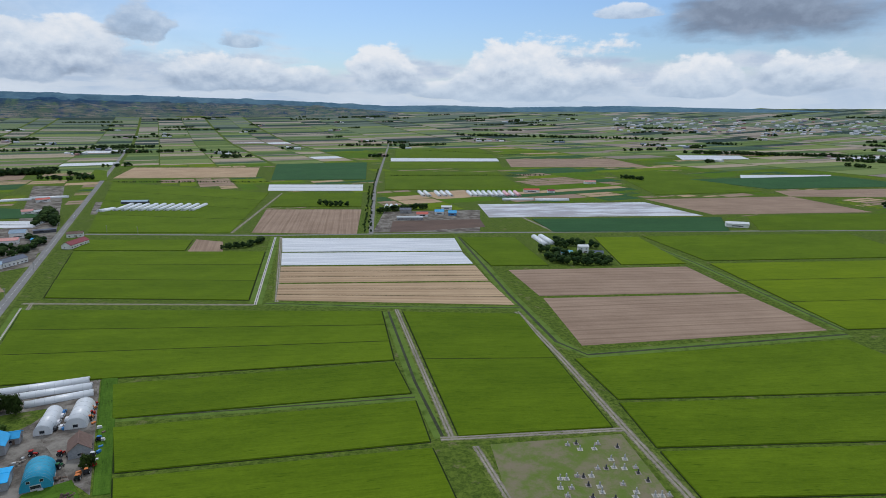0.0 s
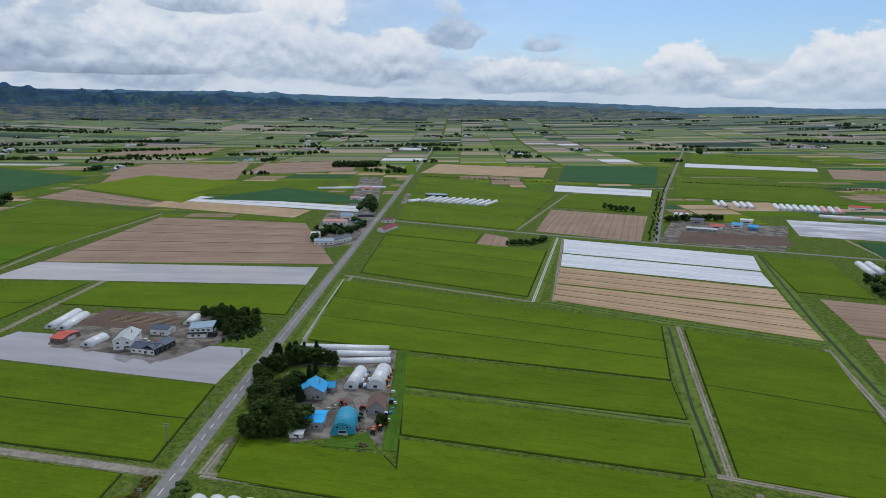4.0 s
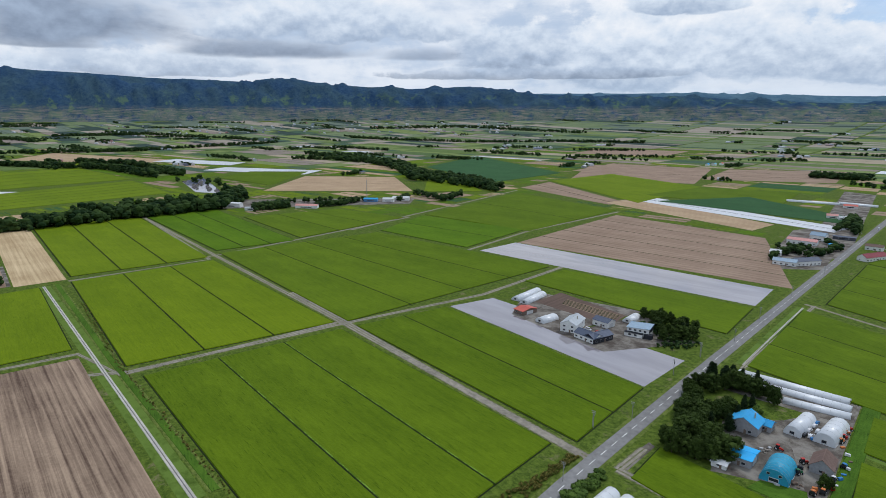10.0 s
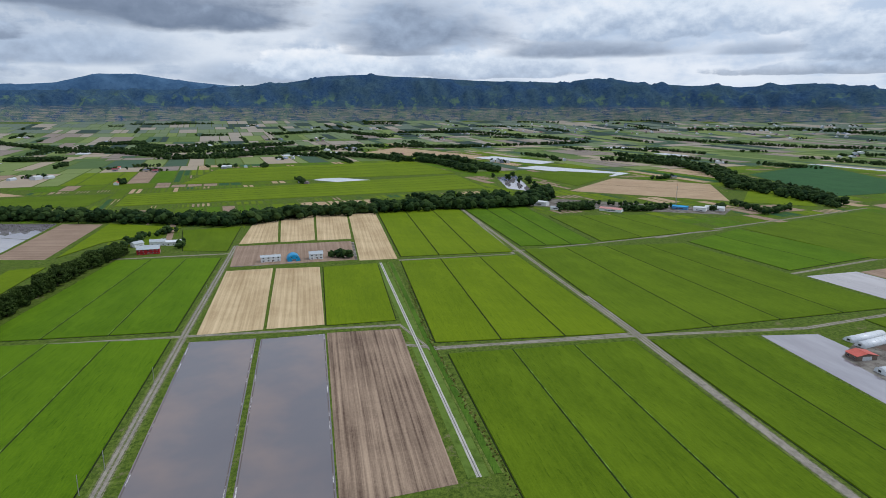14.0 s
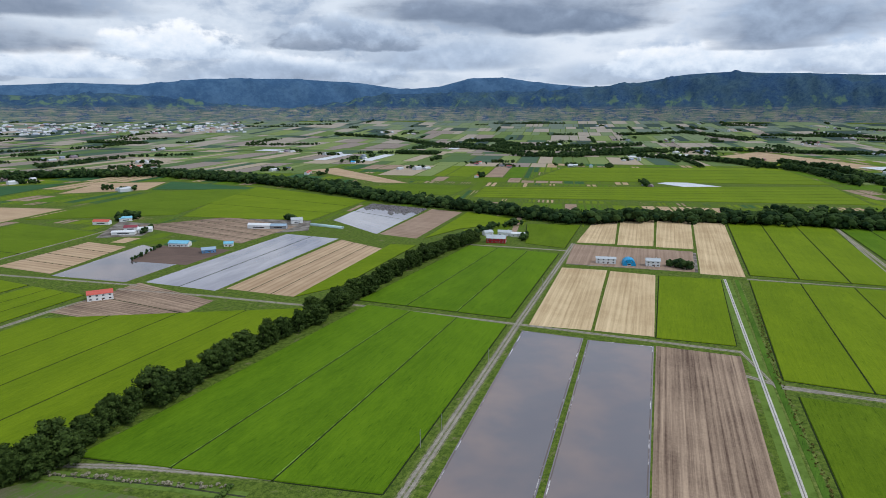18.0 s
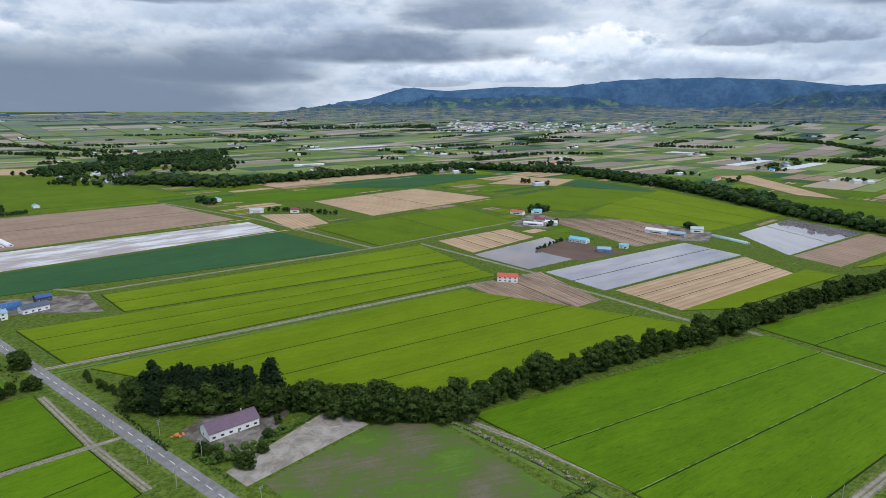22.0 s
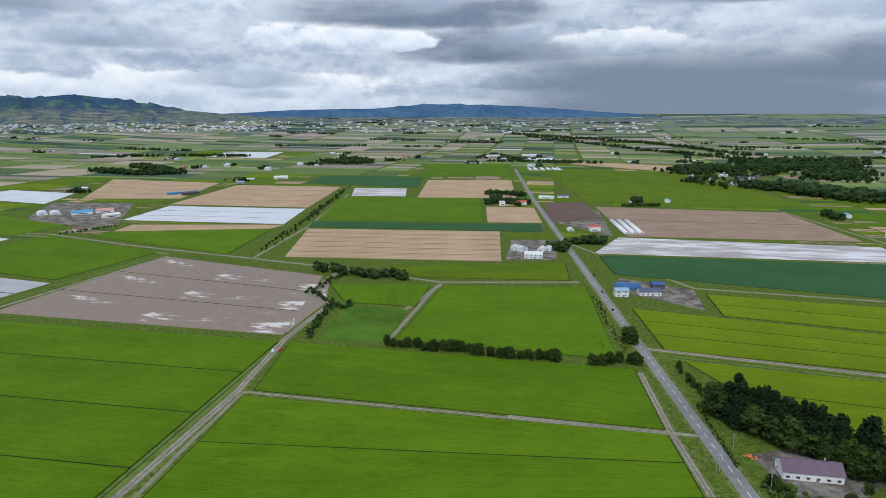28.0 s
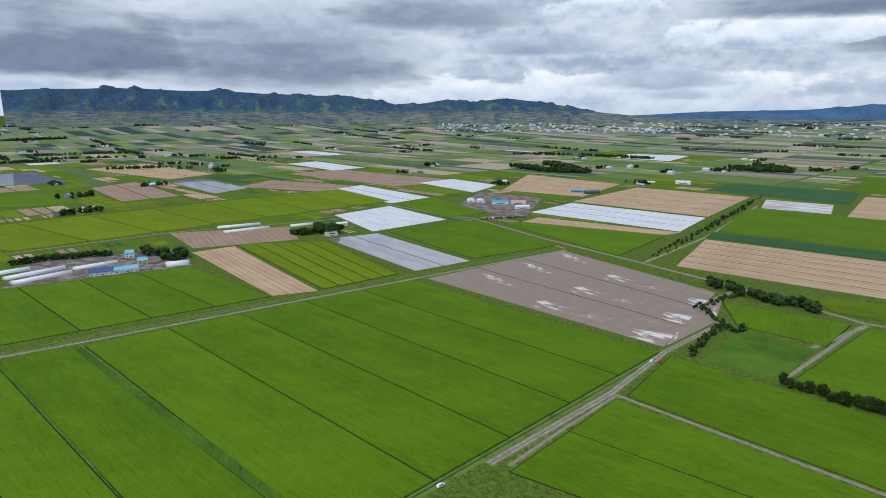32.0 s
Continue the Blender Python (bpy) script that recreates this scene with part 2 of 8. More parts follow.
def plain(r, g, b, vary=0.25, scale=1.5):
    def paint(n, place):
        f = n.math("ADD", n.math("MULTIPLY", n.noise(place, scale, 5.0, 0.65), 0.6), n.math("MULTIPLY", n.noise(place, scale * 0.13, 3.0), 0.4))
        return n.mix(n.grade(f, 0.3, 0.7), rgb(r * (1 - vary), g * (1 - vary), b * (1 - vary)), rgb(r * (1 + vary * 0.6), g * (1 + vary * 0.6), b * (1 + vary * 0.6)))

    return paint


def foliage(dark, light):
    """Leaves that differ clump by clump and tree by tree."""

    def paint(n, place):
        clump = n.add("ShaderNodeNewGeometry").outputs["Random Per Island"]
        tree = n.add("ShaderNodeObjectInfo").outputs["Random"]
        f = n.math("ADD", n.math("MULTIPLY", clump, 0.5), n.math("MULTIPLY", tree, 0.28))
        f = n.math("ADD", f, n.math("MULTIPLY", n.grade(n.noise(place, 22.0, 3.0, 0.7), 0.35, 0.65), 0.3))
        return n.mix(n.math("SUBTRACT", f, 0.05, clamp=True), rgb(*dark), rgb(*light))

    return paint


def weedy(n, place):
    at = n.add("ShaderNodeNewGeometry").outputs["Position"]
    rows = n.noise(n.add("ShaderNodeMapping", {0: at, 2: (0.0, 0.0, radians(-62)), 3: (0.05, 0.7, 1.0)}).outputs[0], 1.0, 4.0, 0.7)
    f = n.math("ADD", n.math("MULTIPLY", n.noise(at, 0.03, 5.0, 0.6), 0.65), n.math("MULTIPLY", rows, 0.35))
    f = n.math("ADD", f, n.math("MULTIPLY", n.math("SUBTRACT", n.noise(at, 0.5, 4.0, 0.8), 0.5), 0.25))
    return n.ramp(f, (0.36, (0.155, 0.135, 0.095)), (0.47, (0.105, 0.125, 0.045)), (0.53, (0.085, 0.150, 0.022)), (0.68, (0.125, 0.195, 0.035)))


M = {
    "rice": material("rice_green", crop((0.127, 0.192, 0.007), (0.059, 0.104, 0.003), 0.5), 0.9, 0.5, 1.2, spec=0.06),
    "rice_light": material("rice_yellow_green", crop((0.168, 0.234, 0.006), (0.088, 0.140, 0.003), 0.5), 0.9, 0.5, 1.2, spec=0.06),
    "rice_dark": material("rice_deep_green", crop((0.114, 0.202, 0.006), (0.052, 0.112, 0.003), 0.5), 0.9, 0.5, 1.2, spec=0.06),
    "soy": material("soy_dark_green", crop((0.050, 0.125, 0.045), (0.025, 0.075, 0.028), 0.4), 0.9, 0.6, 1.0, spec=0.06),
    "straw": material("straw_stubble", soil((0.54, 0.40, 0.255), (0.33, 0.225, 0.135), 0.5, 0.38, 7.0), 0.95, 0.4, 1.5),
    "straw_light": material("pale_wheat_stubble", soil((0.68, 0.53, 0.32), (0.36, 0.25, 0.13), 0.55, 0.14, 4.5), 0.95, 0.4, 1.5),
    "soil": material("tilled_brown_soil", soil((0.38, 0.275, 0.20), (0.22, 0.15, 0.105), 0.5, 0.2, 8.0), 0.95, 0.5, 0.8),
    "soil_dark": material("dark_moist_soil", soil((0.17, 0.115, 0.09), (0.09, 0.062, 0.05), 0.5), 0.95, 0.5, 0.8),
    "plough": material("half_ploughed_stubble", soil((0.47, 0.345, 0.24), (0.095, 0.060, 0.043), 0.62, 0.14, 3.2), 0.95, 0.6, 0.8),
    "gravel": material("pale_gravel", lambda n, p: n.mix(n.grade(n.noise(p, 0.09, 9.0, 0.8, distort=0.5), 0.36, 0.62), rgb(0.205, 0.178, 0.148), rgb(0.37, 0.335, 0.295)), 0.95, 0.4, 2.0),
    "weeds": material("weedy_rough_ground", weedy, 0.95, 0.6, 1.0, spec=0.05),
    "weeds_green": material("rough_green_weeds", crop((0.085, 0.165, 0.018), (0.028, 0.068, 0.008), 0.5, 0.7), 0.95, 0.8, 0.7, spec=0.04),
    "grass": material("rough_bank_grass", lambda n, p: n.mix(n.grade(n.noise(p, 0.09, 7.0, 0.8), 0.55, 0.68), n.mix(n.grade(n.noise(p, 0.35, 8.0, 0.85), 0.36, 0.64), rgb(0.036, 0.066, 0.009), rgb(0.128, 0.178, 0.026)), rgb(0.175, 0.155, 0.080)), 0.95, 0.7, 1.0, spec=0.05),
    "foam": material("pale_foam_and_silt", lambda n, p: n.mix(n.grade(n.noise(p, 0.05, 7.0, 0.75), 0.50, 0.64), rgb(0.13, 0.105, 0.095), rgb(0.60, 0.58, 0.57)), 0.8),
    "bank_bright": material("fresh_green_bank", lambda n, p: n.mix(n.grade(n.noise(p, 0.12, 5.0, 0.75), 0.42, 0.60), rgb(0.070, 0.125, 0.010), rgb(0.165, 0.280, 0.040)), 0.95, spec=0.05),
    "bank": material("bright_bank_grass", lambda n, p: n.mix(n.grade(n.noise(p, 0.10, 4.0, 0.7), 0.28, 0.55), rgb(0.060, 0.100, 0.014), rgb(0.120, 0.185, 0.034)), 0.95, 0.5, 1.5, spec=0.05),
    "drain": material("dark_field_drain", plain(0.022, 0.034, 0.010, 0.35, 0.4), 0.9, spec=0.05),
    "rut_base": material("grassy_track_crown", lambda n, p: n.mix(n.grade(n.noise(p, 0.6, 6.0, 0.75), 0.40, 0.60), rgb(0.085, 0.115, 0.028), rgb(0.24, 0.21, 0.155)), 0.95, 0.6, 1.5, spec=0.05),
    "verge": material("verge_grass", lambda n, p: n.mix(n.grade(n.noise(p, 0.25, 7.0, 0.8), 0.36, 0.64), rgb(0.046, 0.076, 0.011), rgb(0.170, 0.210, 0.048)), 0.95, 0.7, 1.2, spec=0.05),
    "yard": material("packed_yard_dirt", lambda n, p: n.mix(n.grade(n.noise(p, 0.07, 6.0, 0.7), 0.38, 0.64), rgb(0.085, 0.070, 0.058), rgb(0.25, 0.23, 0.20)), 0.95, 0.5, 1.0),
    "garden": material("vegetable_rows", crop((0.07, 0.15, 0.03), (0.03, 0.07, 0.015), 0.5, 0.3), 0.95, 0.6, 1.0, spec=0.06),
    "meadow": material("worn_grass", lambda n, p: n.mix(n.grade(n.noise(p, 0.06, 6.0, 0.7), 0.36, 0.6), rgb(0.21, 0.18, 0.12), rgb(0.12, 0.17, 0.035)), 0.95, 0.5, 1.0, spec=0.06),
    "asphalt": material("worn_grey_asphalt", plain(0.225, 0.22, 0.215, 0.3, 0.35), 0.9, 0.2, 6.0),
    "dirt": material("packed_gravel_track", plain(0.285, 0.258, 0.212, 0.42, 0.4), 0.95, 0.4, 2.0),
    "ditch": material("dark_wet_ditch", plain(0.045, 0.055, 0.025, 0.4, 0.5), 0.8, 0.5, 1.5),
    "concrete": material("pale_concrete", plain(0.46, 0.44, 0.38, 0.25, 0.8), 0.9, 0.2, 3.0),
    "line": material("white_road_paint", plain(0.75, 0.75, 0.73, 0.15, 3.0), 0.8),
    "sheet": material("white_mulch_sheet", lambda n, p: n.mix(n.grade(n.noise(stretched(n, p, 0.02, 0.7), 1.0, 3.0), 0.35, 0.65), rgb(0.44, 0.46, 0.50), rgb(0.68, 0.69, 0.71)), 0.5, 0.3, 1.0, spec=0.5),
    "water": material("shallow_muddy_water", lambda n, p: n.mix(n.grade(n.noise(p, 0.014, 4.0, 0.55), 0.38, 0.72), rgb(0.112, 0.098, 0.106), rgb(0.205, 0.142, 0.118)), 0.045, 0.0, 0.8, spec=0.8, IOR=1.6),
    "water_pale": material("shallow_silty_water", lambda n, p: n.mix(n.grade(n.noise(stretched(n, p, 0.01, 0.05), 1.0, 5.0, 0.6), 0.35, 0.7), rgb(0.20, 0.175, 0.19), rgb(0.29, 0.265, 0.28)), 0.03, 0.0, 0.8, spec=0.8, IOR=2.2),
    "mud": material("drying_mud", lambda n, p: n.mix(n.grade(n.noise(stretched(n, p, 0.012, 0.04), 1.0, 7.0, 0.7), 0.585, 0.64), n.mix(n.noise(p, 0.1, 7.0, 0.75), rgb(0.17, 0.128, 0.10), rgb(0.32, 0.255, 0.21)), rgb(0.62, 0.58, 0.55)), 0.75, 0.3, 0.6),
    "wet": material("half_drained_paddy", lambda n, p: n.mix(n.grade(n.noise(stretched(n, p, 0.012, 0.05), 1.0, 6.0, 0.7), 0.42, 0.60), rgb(0.30, 0.24, 0.215), rgb(0.66, 0.65, 0.65)), 0.30, 0.2, 0.6, spec=0.5),
}


M |= {
    "siding_white": material("white_siding", plain(0.80, 0.80, 0.78, 0.12, 0.7), 0.8),
    "siding_cream": material("cream_siding", plain(0.60, 0.50, 0.36, 0.12, 0.7), 0.8),
    "siding_grey": material("weathered_grey_siding", plain(0.34, 0.34, 0.35, 0.22, 0.9), 0.85),
    "siding_dark": material("dark_siding", plain(0.09, 0.095, 0.11, 0.25, 0.9), 0.8),
    "siding_blue": material("blue_siding", plain(0.12, 0.27, 0.48, 0.2, 0.9), 0.7),
    "siding_red": material("barn_red_boards", plain(0.40, 0.025, 0.03, 0.2, 0.9), 0.8),
    "timber_brown": material("brown_timber", plain(0.19, 0.14, 0.11, 0.3, 1.0), 0.9),
    "timber_dark": material("black_timber", plain(0.035, 0.037, 0.045, 0.3, 1.0), 0.8),
    "roof_blue": material("bright_blue_roof", plain(0.05, 0.36, 0.68, 0.12, 0.6), 0.45),
    "roof_sky": material("sky_blue_metal_roof", plain(0.03, 0.42, 0.85, 0.1, 0.6), 0.4),
    "roof_cyan": material("pale_cyan_roof", plain(0.20, 0.48, 0.62, 0.12, 0.6), 0.5),
    "roof_blue_grey": material("blue_grey_roof", plain(0.30, 0.40, 0.50, 0.15, 0.6), 0.5),
    "roof_navy": material("navy_roof", plain(0.06, 0.11, 0.28, 0.18, 0.6), 0.5),
    "roof_slate": material("slate_roof", plain(0.10, 0.12, 0.17, 0.2, 0.8), 0.55),
    "roof_pale": material("pale_grey_roof", plain(0.46, 0.49, 0.51, 0.14, 0.6), 0.5),
    "roof_white": material("off_white_roof", plain(0.68, 0.69, 0.70, 0.1, 0.6), 0.55),
    "roof_red": material("red_roof", plain(0.55, 0.12, 0.09, 0.15, 0.6), 0.55),
    "roof_pink": material("faded_pink_roof", plain(0.62, 0.31, 0.28, 0.14, 0.6), 0.6),
    "roof_maroon": material("maroon_roof", plain(0.27, 0.06, 0.075, 0.18, 0.6), 0.55),
    "roof_purple": material("purple_brown_roof", plain(0.16, 0.11, 0.15, 0.16, 0.6), 0.5),
    "roof_brown": material("brown_roof", plain(0.18, 0.12, 0.10, 0.25, 0.8), 0.75),
    "steel_teal": material("teal_corrugated_steel", plain(0.045, 0.33, 0.50, 0.15, 0.8), 0.45),
    "steel_blue": material("bright_blue_steel", plain(0.03, 0.33, 0.62, 0.12, 0.8), 0.45),
    "steel_navy": material("navy_steel", plain(0.05, 0.14, 0.32, 0.15, 0.8), 0.45),
    "vinyl": material("white_vinyl_film", plain(0.70, 0.72, 0.74, 0.10, 0.35), 0.35, spec=0.5),
    "vinyl_grey": material("grey_vinyl_film", plain(0.50, 0.53, 0.55, 0.12, 0.35), 0.35, spec=0.5),
    "vinyl_pink": material("pink_vinyl_film", plain(0.72, 0.36, 0.40, 0.10, 0.35), 0.4, spec=0.5),
    "vinyl_green": material("pale_green_vinyl_film", plain(0.38, 0.52, 0.50, 0.12, 0.35), 0.4, spec=0.5),
    "glass": material("dark_window_glass", plain(0.03, 0.035, 0.045, 0.3, 0.5), 0.1, spec=0.6),
    "frame": material("pale_metal_frame", plain(0.60, 0.60, 0.60, 0.1, 1.0), 0.5),
    "hoop": material("galvanised_pipe", plain(0.42, 0.44, 0.46, 0.15, 2.0), 0.4, metal=0.6),
    "bark": material("grey_brown_bark", plain(0.12, 0.095, 0.07, 0.3, 2.0), 0.95),
    "leaf": material("broad_leaves", foliage((0.011, 0.024, 0.006), (0.070, 0.108, 0.022)), 0.85, spec=0.08),
    "needle": material("dark_needles", foliage((0.007, 0.017, 0.007), (0.030, 0.052, 0.017)), 0.85, spec=0.1),
    "bush": material("shrub_leaves", foliage((0.020, 0.045, 0.009), (0.095, 0.155, 0.026)), 0.85, spec=0.12),
    "goldenrod": material("yellow_flowering_weeds", lambda n, p: n.mix(n.grade(n.add("ShaderNodeNewGeometry").outputs["Random Per Island"], 0.35, 0.95), rgb(0.075, 0.095, 0.020), rgb(0.26, 0.20, 0.055)), 0.9, spec=0.05),
    "reed": material("pale_seed_heads", lambda n, p: n.mix(n.add("ShaderNodeNewGeometry").outputs["Random Per Island"], rgb(0.14, 0.13, 0.06), rgb(0.52, 0.47, 0.36)), 0.9, spec=0.05),
    "forest": material("far_forest_canopy", lambda n, p: n.mix(n.add("ShaderNodeNewGeometry").outputs["Random Per Island"], rgb(0.010, 0.026, 0.010), rgb(0.048, 0.080, 0.022)), 0.9, spec=0.05),
    "wood_pole": material("grey_concrete_pole", plain(0.34, 0.33, 0.31, 0.15, 1.5), 0.85),
    "stone_pale": material("pale_granite", plain(0.50, 0.50, 0.50, 0.2, 2.5), 0.6),
    "stone_dark": material("dark_granite", plain(0.09, 0.09, 0.10, 0.25, 2.5), 0.4),
    "rubber": material("black_rubber", plain(0.02, 0.02, 0.02, 0.2, 4.0), 0.8),
    "paint_white": material("white_car_paint", plain(0.72, 0.72, 0.73, 0.04, 1.0), 0.25, spec=0.5),
    "paint_black": material("black_car_paint", plain(0.02, 0.02, 0.023, 0.1, 1.0), 0.25, spec=0.5),
    "paint_red": material("red_machine_paint", plain(0.48, 0.03, 0.02, 0.15, 1.0), 0.4),
    "paint_orange": material("orange_machine_paint", plain(0.62, 0.20, 0.06, 0.15, 1.0), 0.5),
    "paint_blue": material("blue_machine_paint", plain(0.05, 0.22, 0.50, 0.12, 1.0), 0.45),
    "paint_green": material("green_machine_paint", plain(0.02, 0.13, 0.05, 0.15, 1.0), 0.45),
    "lamp_glass": material("clear_lamp_glass", plain(0.6, 0.6, 0.58, 0.05, 1.0), 0.15, spec=0.6),
}


# ---- building blocks ----
def link(name, bm, mat, parent=None, label=""):
    me = bpy.data.meshes.new(name)
    bm.to_mesh(me)
    bm.free()
    me.materials.append(mat)
    ob = new(name, me)
    if parent is not None:
        ob.parent = parent
    if label:
        ob["label"] = label
    return ob


def part(name, bm, mat, parent, label=""):
    return link(name, bm, mat, parent, label)


def box(bm, x0, x1, y0, y1, z0, z1):
    v = [bm.verts.new(p) for p in ((x0, y0, z0), (x1, y0, z0), (x1, y1, z0), (x0, y1, z0), (x0, y0, z1), (x1, y0, z1), (x1, y1, z1), (x0, y1, z1))]
    for f in ((0, 3, 2, 1), (4, 5, 6, 7), (0, 1, 5, 4), (1, 2, 6, 5), (2, 3, 7, 6), (3, 0, 4, 7)):
        bm.faces.new([v[i] for i in f])
    return bm


def rise(r):
    """Height of the plain: level for two and a half kilometres, then climbing softly to the foothills."""
    return 0.0 if r < 2600 else 140.0 * ((r - 2600) / 2300) ** 1.5


# ---- the ground ----
def make_ground():
    bm = bmesh.new()
    radii = [0, 120, 300, 600, 1000, 1500, 2000, 2600, 2800, 3000, 3250, 3500, 3800, 4100, 4400, 4700, 4900]
    turns = 96
    rings = []
    for r in radii[1:]:
        rings.append([bm.verts.new((r * math.cos(2 * math.pi * k / turns), r * math.sin(2 * math.pi * k / turns), rise(r))) for k in range(turns)])
    mid = bm.verts.new((0, 0, 0))
    for k in range(turns):
        bm.faces.new((mid, rings[0][k], rings[0][(k + 1) % turns]))
    for a, b in zip(rings, rings[1:]):
        for k in range(turns):
            bm.faces.new((a[k], b[k], b[(k + 1) % turns], a[(k + 1) % turns]))
    for f in bm.faces:
        f.smooth = True
    tagged(link("ground", bm, M["grass"]), "grassy farmland plain running out to the foothills", "ground", kind="structure")


make_ground()

CROPS = {   # name, label, category, height of the crop or sheet
    "rice": ("rice_field", "even green rice crop in a level paddy", "rice field", 0.5),
    "rice_light": ("rice_field", "yellow-green ripening rice in a level paddy", "rice field", 0.5),
    "rice_dark": ("rice_field", "deep green rice crop in a level paddy", "rice field", 0.5),
    "soy": ("soy_field", "dark blue-green soybean field", "crop field", 0.5),
    "straw": ("stubble_field", "harvested wheat field with tan stubble rows", "stubble field", 0.12),
    "straw_light": ("stubble_field", "pale golden wheat stubble with darker rows", "stubble field", 0.12),
    "soil": ("bare_field", "bare tilled pinkish-brown soil", "bare field", 0.1),
    "soil_dark": ("bare_field", "dark moist bare soil", "bare field", 0.1),
    "plough": ("ploughed_field", "half ploughed stubble with dark furrow streaks", "ploughed field", 0.1),
    "gravel": ("gravel_lot", "pale grey levelled gravel lot", "gravel lot", 0.06),
    "weeds": ("fallow_plot", "fallow plot of bare earth and green weeds", "fallow land", 0.15),
    "yard": ("farm_yard", "packed bare dirt of a farm yard", "farm yard", 0.05),
    "garden": ("vegetable_plot", "dark green vegetable plot", "garden plot", 0.25),
    "meadow": ("mown_grass", "rough grass plot with worn patches", "grass plot", 0.1),
    "weeds_green": ("fallow_plot", "fallow plot grown over with green weeds", "fallow land", 0.3),
    "sheet": ("mulch_sheet_field", "field of white plastic mulch sheets, one a painted sky reflection on water", "sheeted field", 0.2),
    "water": ("flooded_paddy", "flooded paddy with still muddy water", "flooded paddy", 0.05),
    "water_pale": ("flooded_paddy", "still pale silty water between low banks", "flooded paddy", 0.05),
    "mud": ("drained_paddy", "drained brown mud paddy with pale wet patches", "drained paddy", 0.06),
    "wet": ("drained_paddy", "half-drained paddy with pale water patches", "drained paddy", 0.06),
}


FIELDS = []


def field(kind, strips, ax, ay, bx, by, cx, cy, dx, dy):
    """Four corners; the sides a-b and d-c are cut into strips that run from a to d, with a narrow bund between."""
    a, b, c, d = Vector((ax, ay)), Vector((bx, by)), Vector((cx, cy)), Vector((dx, dy))
    banked = kind.endswith("+")      # bright grass grows beside its drains
    kind = kind.rstrip("+")
    name, label, category, high = CROPS[kind]
    FIELDS.append((a, b, c, d))
    step = 0.004 * (len(FIELDS) % 11)
    for k in range(strips):
        lo, hi = k / strips, (k + 1) / strips
        q = [a.lerp(b, lo), a.lerp(b, hi), d.lerp(c, hi), d.lerp(c, lo)]
        mid = (q[0] + q[1] + q[2] + q[3]) / 4
        far = mid.length
        bund = (0.28 + far * 0.0006) if strips > 1 else 0.35
        along = (q[3] + q[2] - q[0] - q[1]).normalized()
        across = Vector((-along.y, along.x))
        local = []
        for p in q:
            u, v = (p - mid).dot(along), (p - mid).dot(across)
            local.append((u - math.copysign(bund, u), v - math.copysign(bund, v)))
        area = sum(local[i][0] * local[(i + 1) % 4][1] - local[(i + 1) % 4][0] * local[i][1] for i in range(4))
        if area < 0:
            local.reverse()
        bm = bmesh.new()
        low = [bm.verts.new((u + math.copysign(0.3, u), v + math.copysign(0.3, v), 0)) for u, v in local]
        top = [bm.verts.new((u, v, high)) for u, v in local]
        bm.faces.new(top)
        for i in range(4):
            bm.faces.new((low[i], low[(i + 1) % 4], top[(i + 1) % 4], top[i]))
        ob = link(name, bm, M[kind])
        ob.matrix_world = pose(mid.x, mid.y, 0.02 + step, 0, 0, math.degrees(math.atan2(along.y, along.x)))
        tagged(ob, label, category, kind="stuff")
    middle = (a + b + c + d) / 4
    if kind == "water":
        bm = bmesh.new()
        for p, q in ((a, b), (b, c), (c, d), (d, a)):
            run = (q - p).normalized() * 1.2
            inward = (middle - (p + q) / 2).normalized() * 0.9
            ribbon(bm, [p + run + inward, q - run + inward], 0.42, 0.09 + step)
        tagged(link("foam_rim", bm, M["foam"]), "pale foam and silt along a flooded paddy's edge", "foam", kind="stuff")
    # a thin dark ribbon along all four edges of a tall crop
    if high > 0.3 and middle.length < 900:
        bm = bmesh.new()
        for p, q in ((a, b), (b, c), (c, d), (d, a)):
            ribbon(bm, [p, q], 0.30 + (p + q).length * 0.0004, 0.09 + step)
        tagged(link("field_furrow", bm, M["drain"]), "thin dark line round the edge of a paddy", "furrow", kind="stuff")
    if strips > 1:
        bm = bmesh.new()
        bank = bmesh.new()
        for k in range(1, strips):
            p, q = a.lerp(b, k / strips), d.lerp(c, k / strips)
            ribbon(bm, [p, q], 0.40 + (p + q).length * (0.0003 if kind == "straw" else 0.0005), 0.03 + step + high * 0.9)
            ribbon(bank, [p, q], 0.55, 0.10 + step + high, 0.62)
        tagged(link("field_drain", bm, M["drain"]), "narrow dark drain between two paddies", "drain", kind="stuff")
        if banked:
            tagged(link("field_bank", bank, M["bank_bright"]), "bright green grass bank along a drain", "grass bank", kind="stuff")
        else:
            bank.free()


WAYS = {   # name, material, label, height
    "road": ("road", "asphalt", "worn grey asphalt farm road", 0.10),
    "track": ("farm_track", "rut_base", "packed gravel farm track between fields", 0.07),
    "canal": ("irrigation_canal", "concrete", "narrow concrete irrigation canal", 0.08),
    "ditch": ("drainage_ditch", "ditch", "dark overgrown drainage ditch", 0.05),
    "grasspath": ("grass_path", "weeds_green", "grassy footpath between paddies", 0.12),
}


